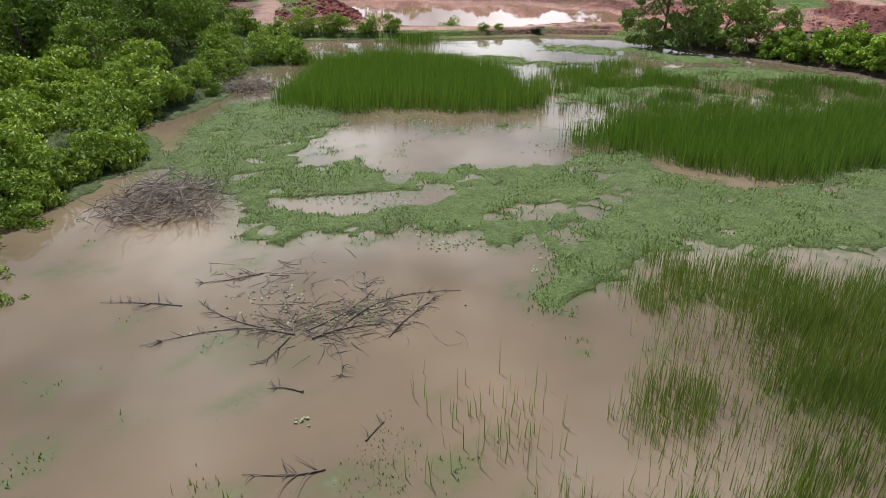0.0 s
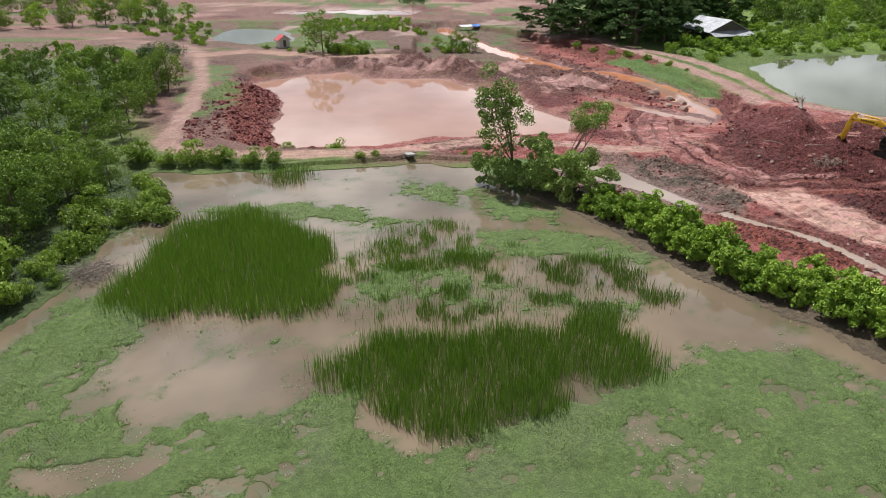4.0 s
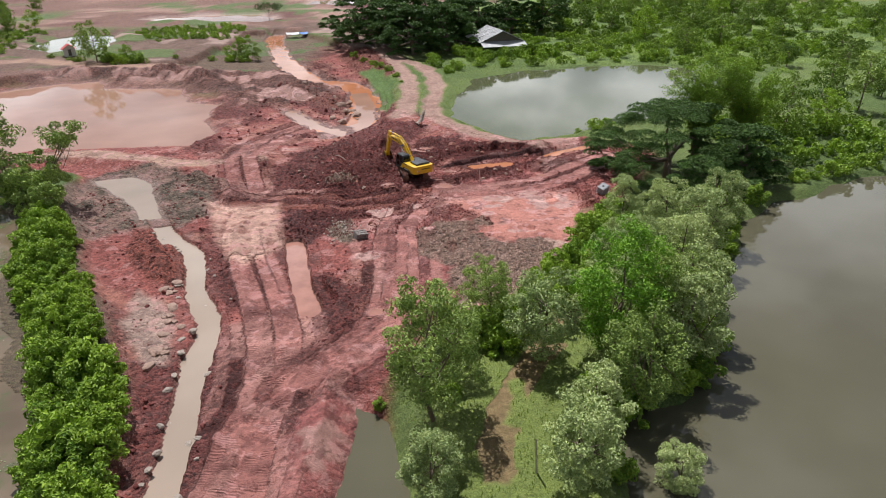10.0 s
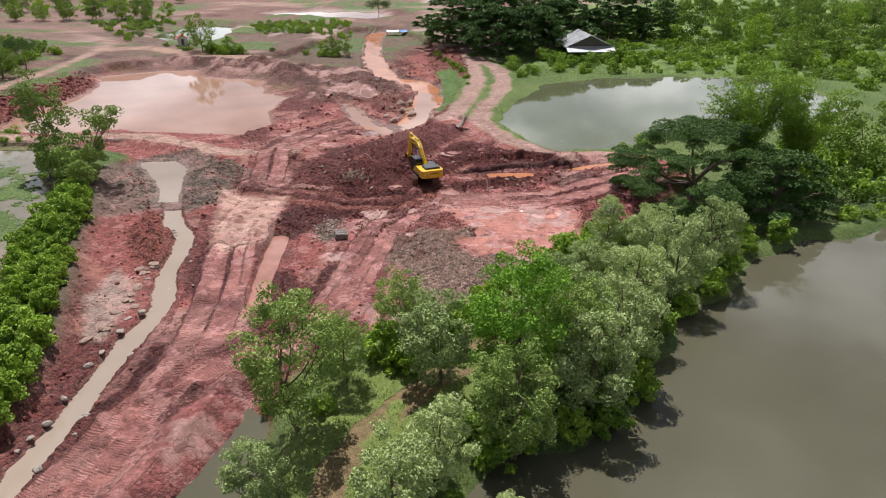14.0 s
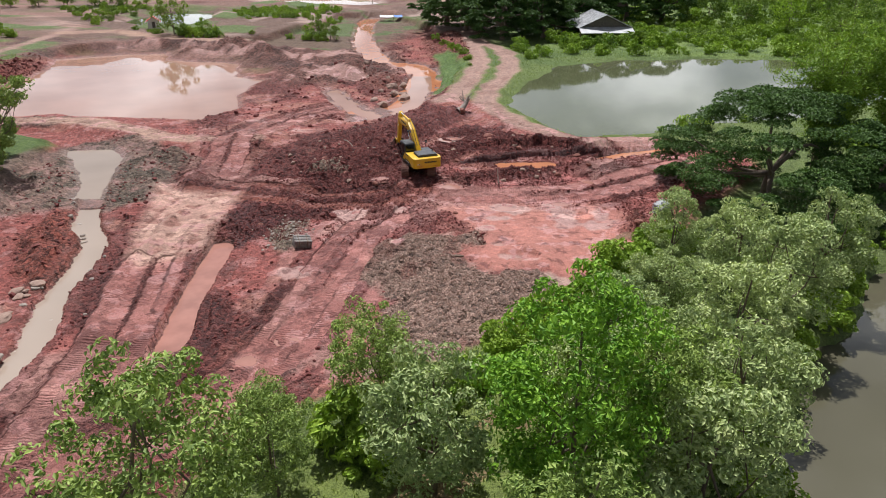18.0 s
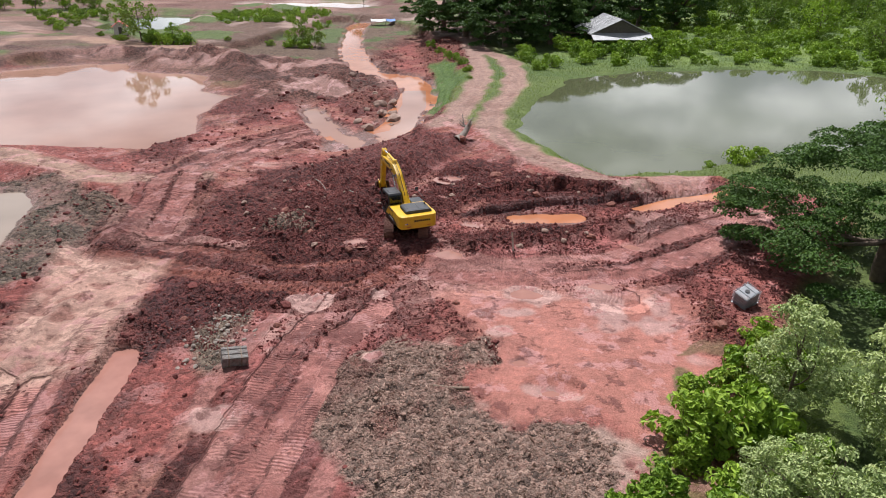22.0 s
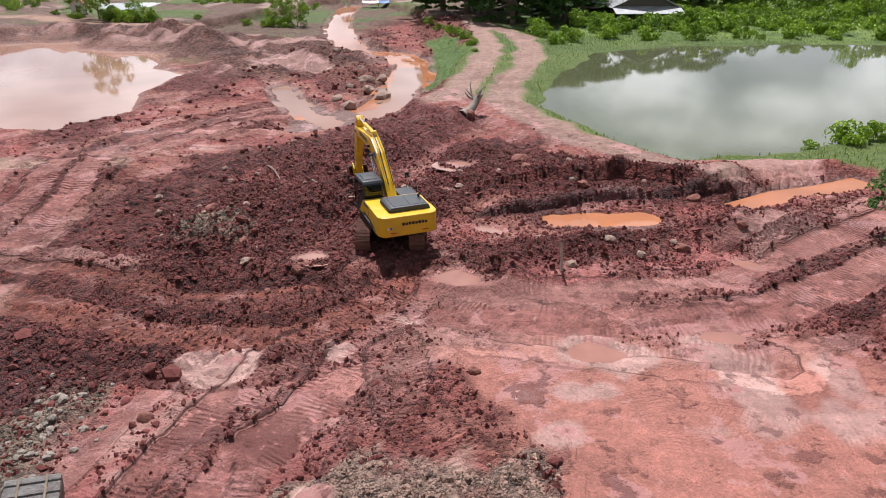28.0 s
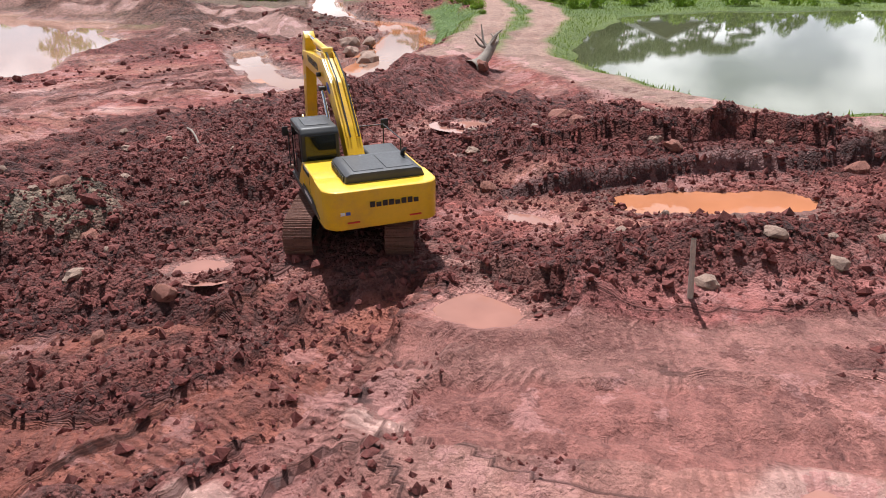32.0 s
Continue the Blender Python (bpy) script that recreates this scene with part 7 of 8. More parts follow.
make_excavator(EXCAVATOR_AT[0], EXCAVATOR_AT[1], float(ground_z(*EXCAVATOR_AT)[0]) - 0.04, 14, 34)

# ---- things that lie about ----
PLASTIC = plain_material("milky_white_plastic", (0.3, 0.315, 0.33), 0.5, vary=0.15, scale=2.0, dirt=(0.3, 0.2, 0.15))
GALV = plain_material("galvanised_steel", (0.42, 0.44, 0.46), 0.45, 0.7, vary=0.2)
SHEET_METAL = plain_material("weathered_roof_sheet", (0.46, 0.46, 0.46), 0.5, 0.3, vary=0.25, scale=0.6)
TIMBER = plain_material("weathered_timber", (0.22, 0.165, 0.12), 0.85, vary=0.3, scale=3, bump=0.02)
WALL_DARK = plain_material("dark_board_wall", (0.1, 0.085, 0.07), 0.8, vary=0.3)
WALL_WHITE = plain_material("whitewashed_wall", (0.6, 0.58, 0.55), 0.8, vary=0.15)
ROOF_RED = plain_material("red_roof_sheet", (0.5, 0.06, 0.05), 0.55, vary=0.2)
TARP_BLUE = plain_material("blue_tarpaulin", (0.03, 0.16, 0.5), 0.5, vary=0.2)
TARP_PALE = plain_material("faded_pale_tarpaulin", (0.6, 0.6, 0.6), 0.6, vary=0.15)
CONCRETE = plain_material("weathered_concrete", (0.36, 0.34, 0.31), 0.9, vary=0.25, scale=2, bump=0.02)
SACK = plain_material("grey_woven_sack", (0.27, 0.25, 0.23), 0.9, vary=0.4, scale=4, bump=0.06, dirt=(0.16, 0.08, 0.065))


def make_tote(x, y):
    z = float(ground_z(x, y)[0])
    root = tagged(new("liquid_tote"), "white plastic liquid tote in a steel cage, tipped on red rubble", "container")
    root.matrix_basis = pose(x, y, z + 0.02, 14, -18, 40) @ Matrix.Scale(0.92, 4)
    part("tank", box(-0.56, 0.56, -0.46, 0.46, 0.14, 1.12, 0.09, 3), PLASTIC, root)
    shade(part("lid", rod((0.0, 0.0, 1.1), (0.0, 0.0, 1.17), 0.13, 18), BLACK, root))
    for yy in (-0.36, 0, 0.36):
        part("pallet_skid", box(-0.6, 0.6, yy - 0.06, yy + 0.06, -0.04, 0.1, 0.01, 1), GALV, root)
    part("pallet_plate", box(-0.6, 0.6, -0.5, 0.5, 0.1, 0.135, 0.01, 1), GALV, root)
    for zz in (0.28, 0.5, 0.72, 0.94, 1.13):
        for sy in (-0.49, 0.49):
            part("cage_bar", rod((-0.59, sy, zz), (0.59, sy, zz), 0.011, 6), GALV, root)
        for sx in (-0.59, 0.59):
            part("cage_bar", rod((sx, -0.49, zz), (sx, 0.49, zz), 0.011, 6), GALV, root)
    for k in range(7):
        xx = -0.59 + k * 1.18 / 6
        for sy in (-0.505, 0.505):
            part("cage_post", rod((xx, sy, 0.12), (xx, sy, 1.14), 0.011, 6), GALV, root)
    for k in range(1, 5):
        yy = -0.49 + k * 0.98 / 5
        for sx in (-0.605, 0.605):
            part("cage_post", rod((sx, yy, 0.12), (sx, yy, 1.14), 0.011, 6), GALV, root)
    part("label_plate", box(0.612, 0.62, -0.2, 0.24, 0.35, 0.85, 0.004, 1), BLACK, root)
    for xx in (-0.25, 0.25):
        part("top_bar", rod((xx, -0.49, 1.15), (xx, 0.49, 1.15), 0.014, 6), GALV, root)


make_tote(88.7, 65.7)


def rock_mesh(seed, squash=0.7, cuts=2):
    bm = bmesh.new()
    bmesh.ops.create_icosphere(bm, subdivisions=cuts, radius=1.0)
    rng = np.random.RandomState(seed)
    off = Vector(rng.uniform(-50, 50, 3))
    for v in bm.verts:
        d = v.co.normalized()
        k = 1 + 0.45 * noise.noise(d * 1.1 + off) + 0.2 * noise.noise(d * 2.7 + off)
        v.co = Vector((d.x * k, d.y * k * 0.85, d.z * k * squash))
    for axis in range(3):
        n = Vector(rng.normal(size=3)).normalized()
        for v in bm.verts:
            over = v.co.dot(n) - 0.62
            if over > 0:
                v.co -= n * over * 0.85
    me = bpy.data.meshes.new("rock")
    bm.to_mesh(me)
    bm.free()
    return me


ROCKS = [rock_mesh(400 + i, 0.55 + 0.1 * (i % 3)) for i in range(5)]
SLABS = [rock_mesh(410 + i, 0.32) for i in range(3)]


def lay_rocks(places, meshes, mat, label, group, seed, name="rock"):
    rng = np.random.RandomState(seed)
    zs = ground_z([p[0] for p in places], [p[1] for p in places])
    made = {}
    for i, ((x, y, s), z) in enumerate(zip(places, zs)):
        me = meshes[i % len(meshes)]
        key = me.name
        if key not in made:
            made[key] = me.copy()
            made[key].materials.append(mat)
        ob = tagged(new(name, made[key]), label, "rock", group)
        ob.matrix_basis = pose(x, y, float(z) + s * 0.12, rng.uniform(-14, 14), rng.uniform(-14, 14), rng.uniform(0, 360)) @ Matrix.Diagonal((s * rng.uniform(0.8, 1.2), s * rng.uniform(0.8, 1.2), s, 1))


_r = np.random.RandomState(71)
brook_bank = [(x - 1.5 + _r.normal() * 0.5, y + _r.normal() * 0.7, _r.uniform(0.18, 0.62)) for x, y in curve([(49.6, 46.2), (51.4, 42.2), (52.6, 38.4), (53.2, 35)], 0.5)]
lay_rocks(brook_bank, SLABS, STONE, "flat pale clay slab on the brook's bank", "bank slabs", 72, "stone_slab")
lay_rocks([(51.4, 115.2, 1.1), (53.6, 113.4, 0.9), (54.6, 110.2, 1.3), (52.8, 110.9, 0.8), (53.2, 104.6, 0.9), (51.2, 106.4, 0.7), (50.2, 112.6, 0.6), (52.4, 117.2, 0.7), (49.4, 118.8, 0.5), (55.2, 107.6, 0.6), (45.2, 121.5, 0.6), (40.5, 133.5, 0.6)],
          ROCKS, STONE, "broken pale boulder beside the clay channel", "channel boulders", 73, "boulder")
lay_rocks([(62.9, 78.6, 0.6), (74.6, 85.6, 0.75), (58.0, 58.8, 0.3), (71.8, 84.6, 0.6), (66.9, 94.2, 0.5), (72.6, 80.6, 0.42), (76.6, 81.4, 0.36), (81.5, 79.9, 0.4), (83.6, 76.8, 0.34), (86.8, 61.8, 0.34), (88.2, 62.6, 0.3), (87.4, 60.2, 0.3),
           (70.2, 75.8, 0.3), (78.6, 73.6, 0.26), (73.0, 62.4, 0.22), (63.6, 67.0, 0.24), (64.4, 68.2, 0.3), (62.2, 65.9, 0.2), (80.2, 72.6, 0.3), (82.8, 74.6, 0.28), (60.6, 70.6, 0.4), (57.4, 73.4, 0.4), (63.8, 58.8, 0.24), (75.8, 79.6, 0.3)],
          ROCKS, plain_material("red_clay_boulder", (0.27, 0.11, 0.08), 0.9, vary=0.3, scale=1.5, bump=0.04), "red clay boulder on churned earth", "clay boulders", 74, "boulder")
_x, _y, _rng = sample(76, 400, 52, 86, 66, 92)
_h, _, _c, _w, _, _u, _, _, _ = land(_x, _y)
_ok = np.flatnonzero((_c > 0.7) & (_w < 0.2) & (_u < 0.1) & (np.hypot(_x - 67.2, _y - 72.7) > 4))[:70]
lay_rocks([(float(_x[k]), float(_y[k]), 0.1 + 0.22 * _rng.random() ** 2) for k in _ok], ROCKS, STONE, "pale pinkish stone among churned red clay", "loose stones", 77)
bank = [(x + _rng.choice([-1.1, 1.0]) + _rng.normal() * 0.35, y + _rng.normal() * 0.5, _rng.uniform(0.1, 0.34)) for x, y in STREAM[3:] for _ in range(2)]
lay_rocks(bank, SLABS + ROCKS[:2], STONE_GREY, "grey stone on the bank of the brook", "brook stones", 78)
lay_rocks([(60.9 + _r.normal() * 1.0, 57.6 + _r.normal() * 1.4, 0.05 + 0.16 * _r.random() ** 2) for _ in range(84)], ROCKS, STONE_GREY, "pale grey-green lump of clay in a spoil patch", "grey clay lumps", 75, "clay_lump")


def make_block(x, y):
    z = float(ground_z(x, y)[0])
    root = tagged(new("sandbag_bale"), "grey weathered bale with ribbed sides on red mud", "bale")
    root.matrix_basis = pose(x, y, z - 0.1, 10, 8, 35)
    body = bmesh.new()
    for k in range(5):
        box(-0.62, 0.62, -0.44 + k * 0.176, -0.44 + k * 0.176 + 0.19, 0.0, 0.78 - 0.05 * (k % 2), 0.05, 2, body)
    shade(part("bale", body, SACK, root), 0.9)
    for xx in (-0.3, 0.3):
        part("strap", box(xx - 0.03, xx + 0.03, -0.47, 0.47, -0.01, 0.79, 0.01, 1), TIMBER, root)


make_block(63.2, 55.2)


def make_log(name, a, b, r, mat, label, seed, lift=0.0):
    rng = np.random.RandomState(seed)
    za, zb = ground_z([a[0], b[0]], [a[1], b[1]])
    p = bent((a[0], a[1], float(za) + r * 0.6 + lift), (b[0], b[1], float(zb) + r * 0.6), 0.03, rng, 7)
    me = tubes_mesh(name, [(p, np.linspace(r, r * 0.75, 7))], 9)
    me.materials.append(mat)
    return tagged(new(name, me), label, "log")


make_log("log", (73.6, 54.6), (75.2, 54.95), 0.09, TIMBER, "short grey timber pole lying on clods", 1)
make_log("log", (47.2, 40.6), (49.8, 39.4), 0.05, DEAD, "bare pole lying on the bank", 2)
make_log("log", (91.5, 79.8), (94.4, 80.6), 0.12, TIMBER, "weathered log at the edge of the clearing", 3)
make_log("log", (59.6, 80.4), (61.6, 77.9), 0.05, DEAD, "thin dead pole on dark earth", 4)
make_log("log", (56.0, 82.2), (57.8, 80.2), 0.05, DEAD, "thin dead pole on dark earth", 5)


def make_stake(x, y, h):
    z = float(ground_z(x, y)[0])
    me = tubes_mesh("stake", [(bent((x, y, z - 0.3), (x - 0.16, y, z + h), 0.004, np.random.RandomState(4), 6), np.linspace(0.065, 0.05, 6))], 7)
    me.materials.append(PALE_WOOD)
    tagged(new("stake", me), "upright weathered wooden stake in red earth", "stake")


make_stake(75.3, 69.7, 1.25)
make_stake(77.0, 23.5, 2.2)


def make_stump(x, y):
    z = float(ground_z(x, y)[0])
    root = tagged(new("dead_stump"), "uprooted grey dead stump beside the track", "stump")
    rng = np.random.RandomState(8)
    part("trunk", tubes_mesh("trunk", [(bent((x - 0.5, y - 1.7, z + 0.15), (x + 0.4, y + 0.6, z + 1.2), 0.06, rng, 7), np.linspace(0.46, 0.24, 7))], 9), DEAD, root)
    for k in range(9):
        a = rng.uniform(0, 6.28)
        part("root", tubes_mesh("root", [(bent((x + 0.3, y + 0.4, z + 1.0), (x + 0.4 + math.cos(a) * 1.1, y + 0.8 + 0.6 * math.sin(a), z + 1.2 + 1.0 * abs(math.sin(a * 2))), 0.15, rng), np.linspace(0.15, 0.03, 6))], 5), DEAD, root)


make_stump(66.8, 95.4)


def brush_pile(x, y, r, h, n, seed, label):
    """A heap of dead twigs: each branch a tapered, forked run."""
    rng = np.random.RandomState(seed)
    runs = []
    for k in range(n):
        a, d = rng.uniform(0, 6.28), r * rng.random() ** 0.6
        p = np.array([x + d * math.cos(a), y + d * math.sin(a), rng.uniform(0, h) * (1 - 0.7 * d / r)])
        b = rng.uniform(0, 6.28)
        q = p + np.array([math.cos(b), math.sin(b), rng.normal() * 0.35]) * rng.uniform(0.5, 1.7)
        q[2] = max(q[2], -0.05)
        m = bent(p, q, 0.12, rng, 5)
        w = rng.uniform(0.012, 0.03)
        runs.append((m, np.linspace(w, w * 0.3, 5)))
        if rng.random() < 0.5:
            f = m[2] + rng.normal(size=3) * 0.35
            f[2] = max(f[2], 0)
            runs.append((bent(m[2], f, 0.1, rng, 4), np.linspace(w * 0.6, w * 0.2, 4)))
    me = tubes_mesh("brush_pile", runs, 4)
    me.materials.append(DEAD)
    tagged(new("brush_pile", me), label, "brush pile", kind="stuff")


brush_pile(-10.9, 23.9, 2.3, 1.0, 420, 501, "tangled heap of dead grey branches in the marsh")
brush_pile(-13.6, 45.4, 1.9, 1.0, 260, 502, "tangled heap of dead grey branches by the bank")


def sunken_branch(x, y, yaw, length, seed, label):
    rng = np.random.RandomState(seed)
    root = tagged(new("sunken_branch"), label, "branch")
    a = radians(yaw)
    tip = np.array([x + length * math.cos(a), y + length * math.sin(a), 0.02])
    main = bent((x, y, 0.01), tip, 0.08, rng, 10)
    main[:, 2] = 0.01 + 0.03 * rng.random(10)
    part("stem", tubes_mesh("stem", [(main, np.linspace(0.025, 0.007, 10))], 5), SUNKEN, root)
    for k in range(int(length * 5)):
        i = rng.randint(1, 9)
        b = a + rng.choice([-1, 1]) * rng.uniform(0.4, 1.2)
        ln = rng.uniform(0.25, 0.9) * (1 - i / 14)
        q = main[i] + np.array([math.cos(b) * ln, math.sin(b) * ln, rng.uniform(-0.01, 0.12)])
        part("twig", tubes_mesh("twig", [(bent(main[i], q, 0.12, rng, 5), np.linspace(0.015, 0.004, 5))], 4), SUNKEN, root)


for k, (bx, by, byaw, bl) in enumerate(((-3.9, 14.4, 150, 3.6), (-3.9, 14.4, 188, 3.9), (-3.9, 14.4, 110, 2.7), (-3.6, 14.6, 55, 2.6), (-2.6, 15.0, 30, 3.6), (-3.4, 14.2, 15, 2.6), (-4.0, 14.3, 250, 1.3), (-2.8, 14.0, 285, 1.6), (-1.4, 14.3, 60, 2.6), (-5.6, 17.9, 200, 2.0),
                                            (-2.2, 16.4, 100, 1.5), (-3.2, 12.0, 170, 0.8), (-2.3, 9.6, 185, 1.6), (-1.6, 10.4, 60, 0.7), (-7.4, 15.9, 176, 2.4))):
    sunken_branch(bx, by, byaw, bl, 520 + k, "sodden dark branch lying in the muddy water")


def twig_tangle(x, y, rx, ry, n, seed):
    """Half-sunken twigs lying flat on the water round the branches."""
    rng = np.random.RandomState(seed)
    runs = []
    for k in range(n):
        p = np.array([x + rng.normal() * rx, y + rng.normal() * ry, 0.012])
        b, ln = rng.uniform(0, 6.28), rng.uniform(0.2, 0.9)
        m = bent(p, p + np.array([math.cos(b), math.sin(b), 0]) * ln, 0.12, rng, 5)
        m[:, 2] = rng.uniform(-0.004, 0.03, 5)
        w = rng.uniform(0.005, 0.014)
        runs.append((m, np.linspace(w, w * 0.4, 5)))
    me = tubes_mesh("twig_tangle", runs, 4)
    me.materials.append(SUNKEN)
    tagged(new("twig_tangle", me), "tangle of sodden dark twigs in muddy water", "twigs", kind="stuff")


twig_tangle(-3.7, 14.9, 0.8, 0.6, 150, 540)
twig_tangle(-1.9, 15.4, 0.8, 0.6, 130, 541)
twig_tangle(-5.0, 18.0, 1.2, 0.7, 60, 542)


def lily_patch(x, y, n, r, seed):
    rng = np.random.RandomState(seed)
    at = np.stack([x + rng.normal(size=n) * r, y + rng.normal(size=n) * r * 0.6, np.full(n, 0.02)], -1)
    me = leaf_mesh("floating_leaves", at, rng.normal(size=(n, 3)) * 0.08 + np.array([0, 0, 1]), 0.1, 0.09, rng)
    me.materials.append(PALE_PLANT)
    tagged(new("floating_leaves", me), "pale floating leaves on the muddy water", "water plant", kind="stuff")


for k, (lx, ly, ln, lr) in enumerate(((-3.0, 11.0, 10, 0.12), (-3.8, 15.2, 60, 0.9), (-1.8, 15.8, 80, 0.7), (0.4, 20.0, 70, 0.5), (-5.0, 16.4, 40, 0.8), (-4.6, 24.4, 60, 0.6), (-2.2, 24.6, 60, 0.7), (-6.4, 25.2, 50, 0.4), (1.0, 37.4, 70, 2.0), (-2.6, 37.8, 60, 1.2), (6.4, 31, 90, 1.0), (8.6, 25, 160, 1.4))):
    lily_patch(lx, ly, ln, lr, 560 + k)
reed_bed(570, [(-2.2, 9.4), (-1.8, 11.6), (-0.8, 10.9), (-0.4, 9), (-1.4, 8)], 2600, 0.16, 0.035, MAT_PLANT, "small tuft of fresh green water plants", ragged=0.6, pad=0.4)
reed_bed(571, [(-5.2, 8.4), (-4.6, 9.8), (-3.6, 9.2), (-4, 8)], 350, 0.3, 0.03, REED_DRY, "small tuft of thin water plants", ragged=0.6, pad=0.4)
reed_bed(573, [(-4.6, 14.6), (-4.2, 15.8), (-2.8, 16.2), (-0.6, 16.6), (0.2, 15.4), (-1.4, 14.8), (-3, 14.2)], 1500, 0.1, 0.04, MAT_PLANT, "scattered water plants among sunken twigs", ragged=1.2, clump=0.9, pad=0.6)
reed_bed(572, [(-4.2, 15.2), (-3.8, 16), (-3, 15.6), (-3.4, 15)], 220, 0.25, 0.05, MAT_PLANT, "small tuft of fresh green water plants", ragged=0.4, pad=0.3)


# ---- buildings far off ----
def make_shed(x, y, yaw):
    root = tagged(new("shed"), "open shed with a weathered grey sheet-metal roof among trees", "shed")
    root.matrix_basis = pose(x, y, 0.3, 0, 0, yaw)
    w, l, e, r = 5.2, 6.5, 3.7, 6.1
    for sx in (-1, 1):
        roof = part("roof", solid(None, [(0, r), (0, r + 0.08), (sx * (w + 0.7), e - 0.25 + 0.08), (sx * (w + 0.7), e - 0.25)], "y", -l, l, 0), SHEET_METAL, root)
        for k in range(26):
            yy = -l + 0.25 + k * 0.5
            part("roof_rib", solid(None, [(0, r + 0.08), (0, r + 0.13), (sx * (w + 0.7), e - 0.12), (sx * (w + 0.7), e - 0.17)], "y", yy, yy + 0.08, 0), SHEET_METAL, roof)
    part("gable_wall", solid(None, [(-w, e), (w, e), (0, r - 0.1)], "y", -l + 0.5, -l + 0.6, 0), WALL_DARK, root)
    part("gable_wall", solid(None, [(-w, e), (w, e), (0, r - 0.1)], "y", l - 0.6, l - 0.5, 0), WALL_DARK, root)
    part("awning", solid(None, [(-l - 2.2, e - 1.0), (-l - 2.2, e - 0.94), (-l + 0.6, e + 0.02), (-l + 0.6, e - 0.04)], "x", -w - 0.5, w + 0.5, 0), SHEET_METAL, root)
    for sx in (-w, 0, w):
        for yy in (-l + 0.6, 0, l - 0.6):
            part("post", rod((sx, yy, -0.5), (sx, yy, e), 0.1, 8), TIMBER, root)
        part("post", rod((sx, -l - 2.0, -0.5), (sx, -l - 2.0, e - 0.97), 0.08, 8), TIMBER, root)
    part("back_wall", box(-w, w, l - 0.9, l - 0.8, -0.5, e, 0), WALL_DARK, root)


make_shed(81.5, 170, 16)


def make_hut(x, y, yaw):
    root = tagged(new("hut"), "tiny whitewashed hut with a red roof on bare ground", "hut")
    root.matrix_basis = pose(x, y, float(ground_z(x, y)[0]), 0, 0, yaw)
    part("wall", box(-1.3, 1.3, -1.1, 1.1, -0.2, 1.7, 0.02, 1), WALL_WHITE, root)
    part("gable", solid(None, [(-1.3, 1.68), (1.3, 1.68), (0, 2.6)], "y", -1.05, 1.05, 0.0), WALL_WHITE, root)
    for sx in (-1, 1):
        part("roof", solid(None, [(0, 2.62), (0, 2.7), (sx * 1.75, 1.5), (sx * 1.75, 1.42)], "y", -1.4, 1.4, 0.01, 1), ROOF_RED, root)
    part("door", box(-0.35, 0.35, -1.13, -1.1, 0.0, 1.5, 0.005, 1), WALL_DARK, root)


make_hut(-24.6, 162.5, 35)


def make_shelter(x, y):
    root = tagged(new("tarpaulin_shelter"), "low shelter of blue and pale tarpaulins on poles", "shelter")
    root.matrix_basis = pose(x, y, float(ground_z(x, y)[0]), 0, 0, 20)
    for nm, x0, x1, mat in (("pale_sheet", -4.2, -0.2, TARP_PALE), ("blue_sheet", 0.0, 2.4, TARP_BLUE)):
        n = 9
        xs, ys = np.linspace(x0, x1, n), np.linspace(-1.6, 1.6, n)
        X, Y = np.meshgrid(xs, ys, indexing="ij")
        Z = 1.7 - 0.28 * np.abs(Y) - 0.12 * np.sin((X - x0) / (x1 - x0) * np.pi) + 0.06 * fbm(X * 3, Y * 3, 1.0, 3, 5)
        part(nm, sheet_mesh(nm, xs, ys, Z), mat, root, "sagging tarpaulin sheet")
    for px in (-4.1, -0.2, 2.3):
        for py in (-1.5, 1.5):
            part("pole", rod((px, py, -0.2), (px, py, 1.35), 0.04, 6), TIMBER, root)


make_shelter(22.6, 208.6)
slab_z = float(ground_z(10.2, 75.6)[0])
slab = part("concrete_slab", box(-0.5, 0.5, -1.5, 1.5, -0.1, 0.14, 0.02, 1), CONCRETE, None)
slab.matrix_basis = pose(10.2, 75.7, slab_z + 0.05, -10, 0, 18)
tagged(slab, "grey concrete slab lying on the berm", "slab")


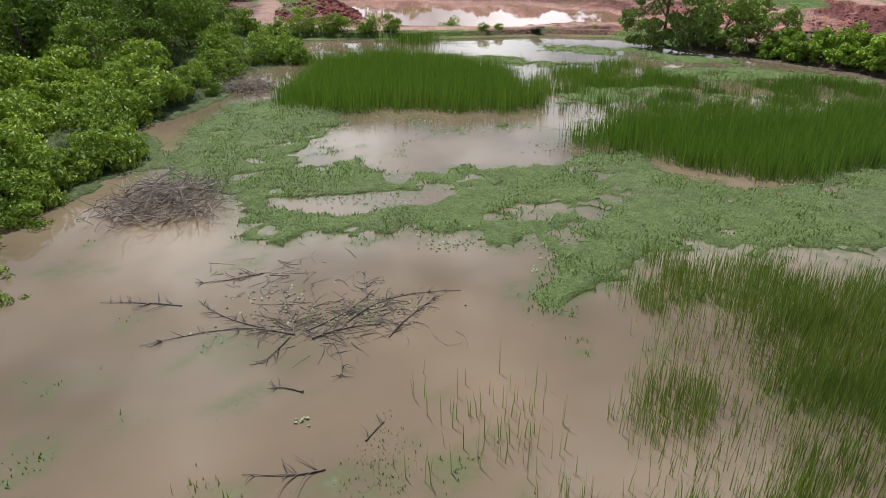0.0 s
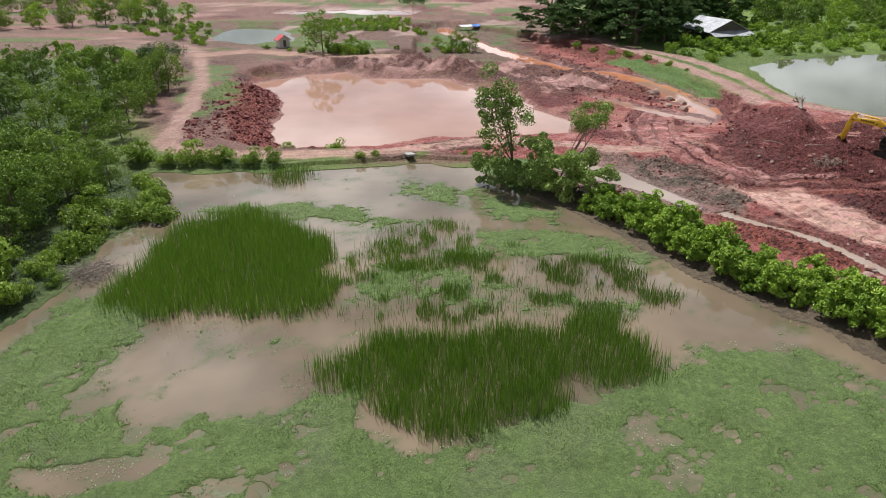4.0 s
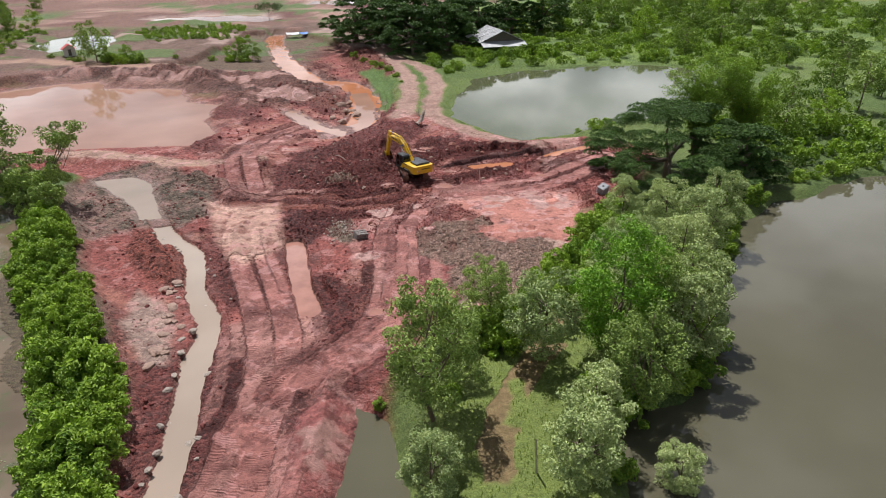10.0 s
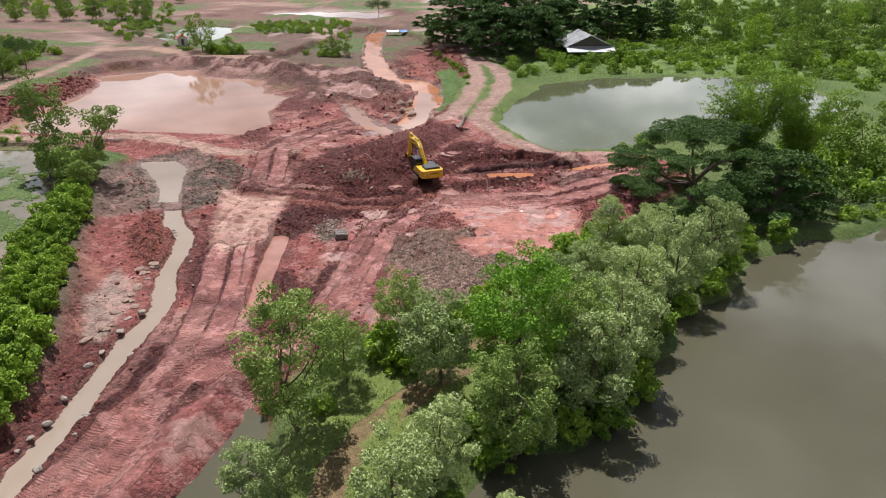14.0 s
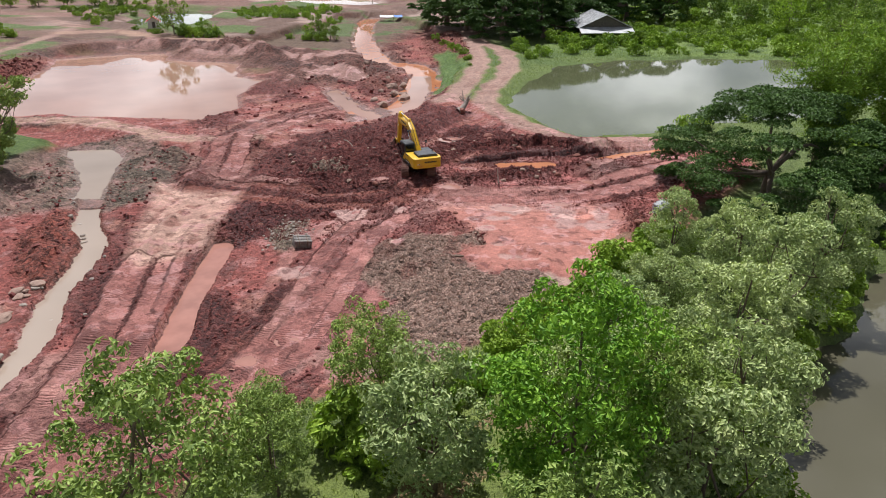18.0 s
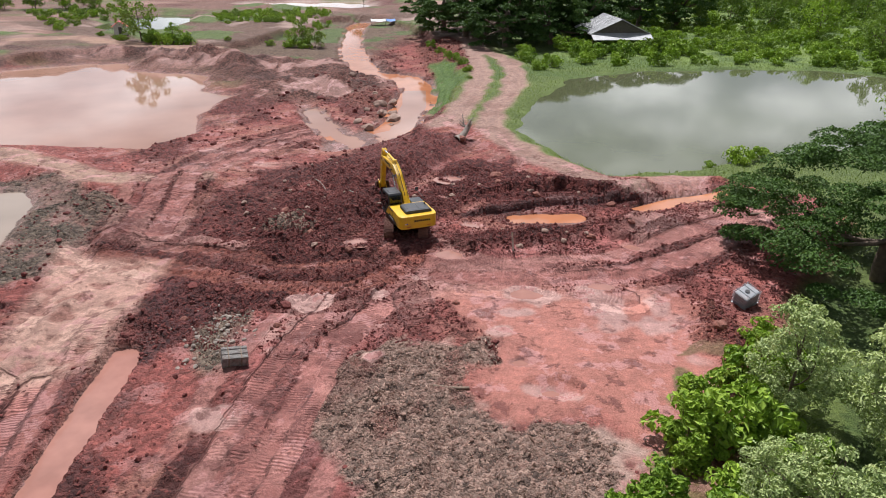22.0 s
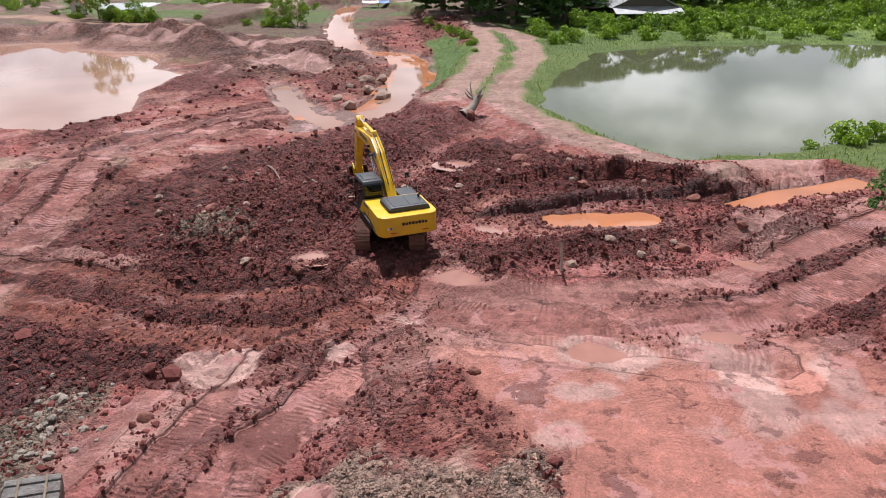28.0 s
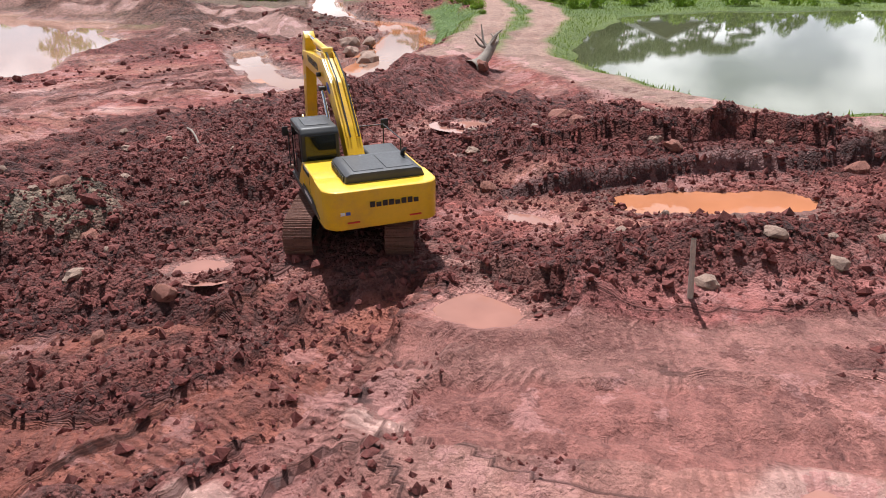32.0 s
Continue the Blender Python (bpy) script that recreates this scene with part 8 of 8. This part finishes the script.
# ---- loose clods and stones ----
def clod_field(name, n, box_xy, seed, size, mat, label, need, pick=None, smin=0.3):
    """Loose lumps of earth: many small, uneven, faceted stones in one mesh."""
    x, y, rng = sample(seed, n, *box_xy)
    h, tint, clod, wet, turf, rut, along, cover, sd = land(x, y)
    ok = (clod > 0.35) & (rng.random(n) < clod * need) & (wet < 0.35) & (rut < 0.3) & (turf < 0.3)
    if pick is not None:
        ok &= pick(x, y)
    x, y, h = x[ok], y[ok], h[ok]
    m = len(x)
    g = (1 + 5 ** 0.5) / 2
    iv = unit(np.array([(-1, g, 0), (1, g, 0), (-1, -g, 0), (1, -g, 0), (0, -1, g), (0, 1, g), (0, -1, -g), (0, 1, -g), (g, 0, -1), (g, 0, 1), (-g, 0, -1), (-g, 0, 1)], float))
    tri = np.array([(0, 11, 5), (0, 5, 1), (0, 1, 7), (0, 7, 10), (0, 10, 11), (1, 5, 9), (5, 11, 4), (11, 10, 2), (10, 7, 6), (7, 1, 8), (3, 9, 4), (3, 4, 2), (3, 2, 6), (3, 6, 8), (3, 8, 9), (4, 9, 5), (2, 4, 11), (6, 2, 10), (8, 6, 7), (9, 8, 1)])
    s = size * np.clip(rng.lognormal(-0.5, 0.5, m), smin, 2.2)
    v = iv[None] * (1 + rng.uniform(-0.38, 0.38, (m, 12, 1))) * s[:, None, None] * rng.uniform(0.65, 1.25, (m, 1, 3)) * np.array([1, 1, 0.75])
    ang = rng.uniform(0, 6.28, m)
    c, sn = np.cos(ang)[:, None], np.sin(ang)[:, None]
    v = np.stack([v[..., 0] * c - v[..., 1] * sn, v[..., 0] * sn + v[..., 1] * c, v[..., 2]], -1)
    v += np.stack([x, y, h + s * 0.2], -1)[:, None]
    f = (tri[None] + np.arange(m)[:, None, None] * 12).reshape(-1, 3)
    me = mesh_from(name, v.reshape(-1, 3), f, False)
    me.materials.append(mat)
    tagged(new(name, me), label, "earth clods", kind="stuff")


def in_pile(x, y):
    return area(x, y, DARK_PILE) < 0.3


clod_field("earth_clods", 26000, (54, 92, 36, 92), 601, 0.08, CLOD_RED, "loose dark red clods of churned clay", 0.5, lambda x, y: ~in_pile(x, y))
clod_field("earth_clods", 17000, (54, 90, 64, 86), 606, 0.075, CLOD_RED, "loose dark red clods of churned clay", 0.6, lambda x, y: ~in_pile(x, y))
clod_field("earth_clods", 9000, (28, 58, 14, 100), 602, 0.13, CLOD_RED, "loose red clods along the brook", 0.5, None)
clod_field("earth_clods", 16000, (68, 84, 41, 61), 603, 0.042, CLOD_BROWN, "grey-brown clods of dumped soil", 0.9, in_pile)
clod_field("earth_clods", 5000, (-24, -6, 82, 124), 604, 0.22, CLOD_RED, "red rubble sloping to the pond", 0.7, None)
clod_field("earth_clods", 6000, (36, 62, 92, 170), 605, 0.2, CLOD_RED, "red lumps along the far channel", 0.4, None)


def crumb_field(name, n, box_xy, seed, size, mat, label, pick=None, least=0.3):
    """Small crumbs of earth, each a jittered eight-sided grain, in one mesh."""
    x, y, rng = sample(seed, n, *box_xy)
    h, tint, clod, wet, turf, rut, along, cover, sd = land(x, y)
    ok = (clod >= least) & ((rng.random(n) < clod) | (least < 0.1)) & (wet < 0.35) & (turf < 0.3)
    if pick is not None:
        ok &= pick(x, y)
    x, y, h = x[ok], y[ok], h[ok]
    m = len(x)
    iv = np.array([(1, 0, 0), (0, 1, 0), (-1, 0, 0), (0, -1, 0), (0, 0, 1), (0, 0, -1)], float)
    tri = np.array([(0, 1, 4), (1, 2, 4), (2, 3, 4), (3, 0, 4), (1, 0, 5), (2, 1, 5), (3, 2, 5), (0, 3, 5)])
    s = size * np.clip(rng.lognormal(-0.4, 0.5, m), 0.35, 2.2)
    v = (iv[None] + rng.uniform(-0.4, 0.4, (m, 6, 3))) * s[:, None, None]
    ang = rng.uniform(0, 6.28, m)
    c, sn = np.cos(ang)[:, None], np.sin(ang)[:, None]
    v = np.stack([v[..., 0] * c - v[..., 1] * sn, v[..., 0] * sn + v[..., 1] * c, v[..., 2]], -1)
    v += np.stack([x, y, h + s * 0.25], -1)[:, None]
    f = (tri[None] + np.arange(m)[:, None, None] * 6).reshape(-1, 3)
    me = mesh_from(name, v.reshape(-1, 3), f, False)
    me.materials.append(mat)
    tagged(new(name, me), label, "earth crumbs", kind="stuff")


crumb_field("earth_crumbs", 48000, (56, 92, 56, 86), 611, 0.06, CLOD_RED, "fine dark red crumbs of churned clay", lambda x, y: ~in_pile(x, y))
def on_rim(x, y):
    """Along the crumbled rims of the crawler lanes."""
    lane = LAST["lane"]
    return (np.abs(lane["off"] + 0.25 * fbm(x, y, 0.8, 2, 91) - 0.6) < 0.13) & (lane["pressed"] > 0.3) & (fbm(x, y, 1.7, 3, 92) > -0.08)


crumb_field("earth_crumbs", 50000, (60, 92, 54, 72), 613, 0.05, CLOD_RED, "crumbs of clay along the crawler tracks", on_rim, 0.0)
crumb_field("earth_crumbs", 36000, (44, 74, 18, 66), 614, 0.07, CLOD_RED, "crumbs of clay along the crawler tracks", on_rim, 0.0)
crumb_field("earth_crumbs", 24000, (68, 84, 41, 61), 612, 0.045, CLOD_BROWN, "fine grey-brown crumbs of dumped soil", in_pile)


# larger clods that can be told apart, as pieces of the ground
CLOD_SHAPES = [rock_mesh(430 + i, 0.6, 1) for i in range(6)]
for me in CLOD_SHAPES:
    me.materials.append(CLOD_RED)
_x, _y, _rng = sample(620, 2400, 56, 90, 58, 84)
_h, _, _c, _w, _, _u, _, _, _ = land(_x, _y)
_ok = np.flatnonzero((_c > 0.6) & (_w < 0.3) & (_u < 0.2) & (np.hypot(_x - 67.2, _y - 72.7) > 3.2) & ~in_pile(_x, _y))[:290]
for k in _ok:
    ob = new("clod", CLOD_SHAPES[k % 6])
    ob.parent = ground
    s = 0.09 * math.exp(0.45 * _rng.normal())
    ob.matrix_basis = pose(_x[k], _y[k], _h[k] + s * 0.25, _rng.uniform(-25, 25), _rng.uniform(-25, 25), _rng.uniform(0, 360)) @ Matrix.Diagonal((s * _rng.uniform(0.8, 1.4), s, s, 1))
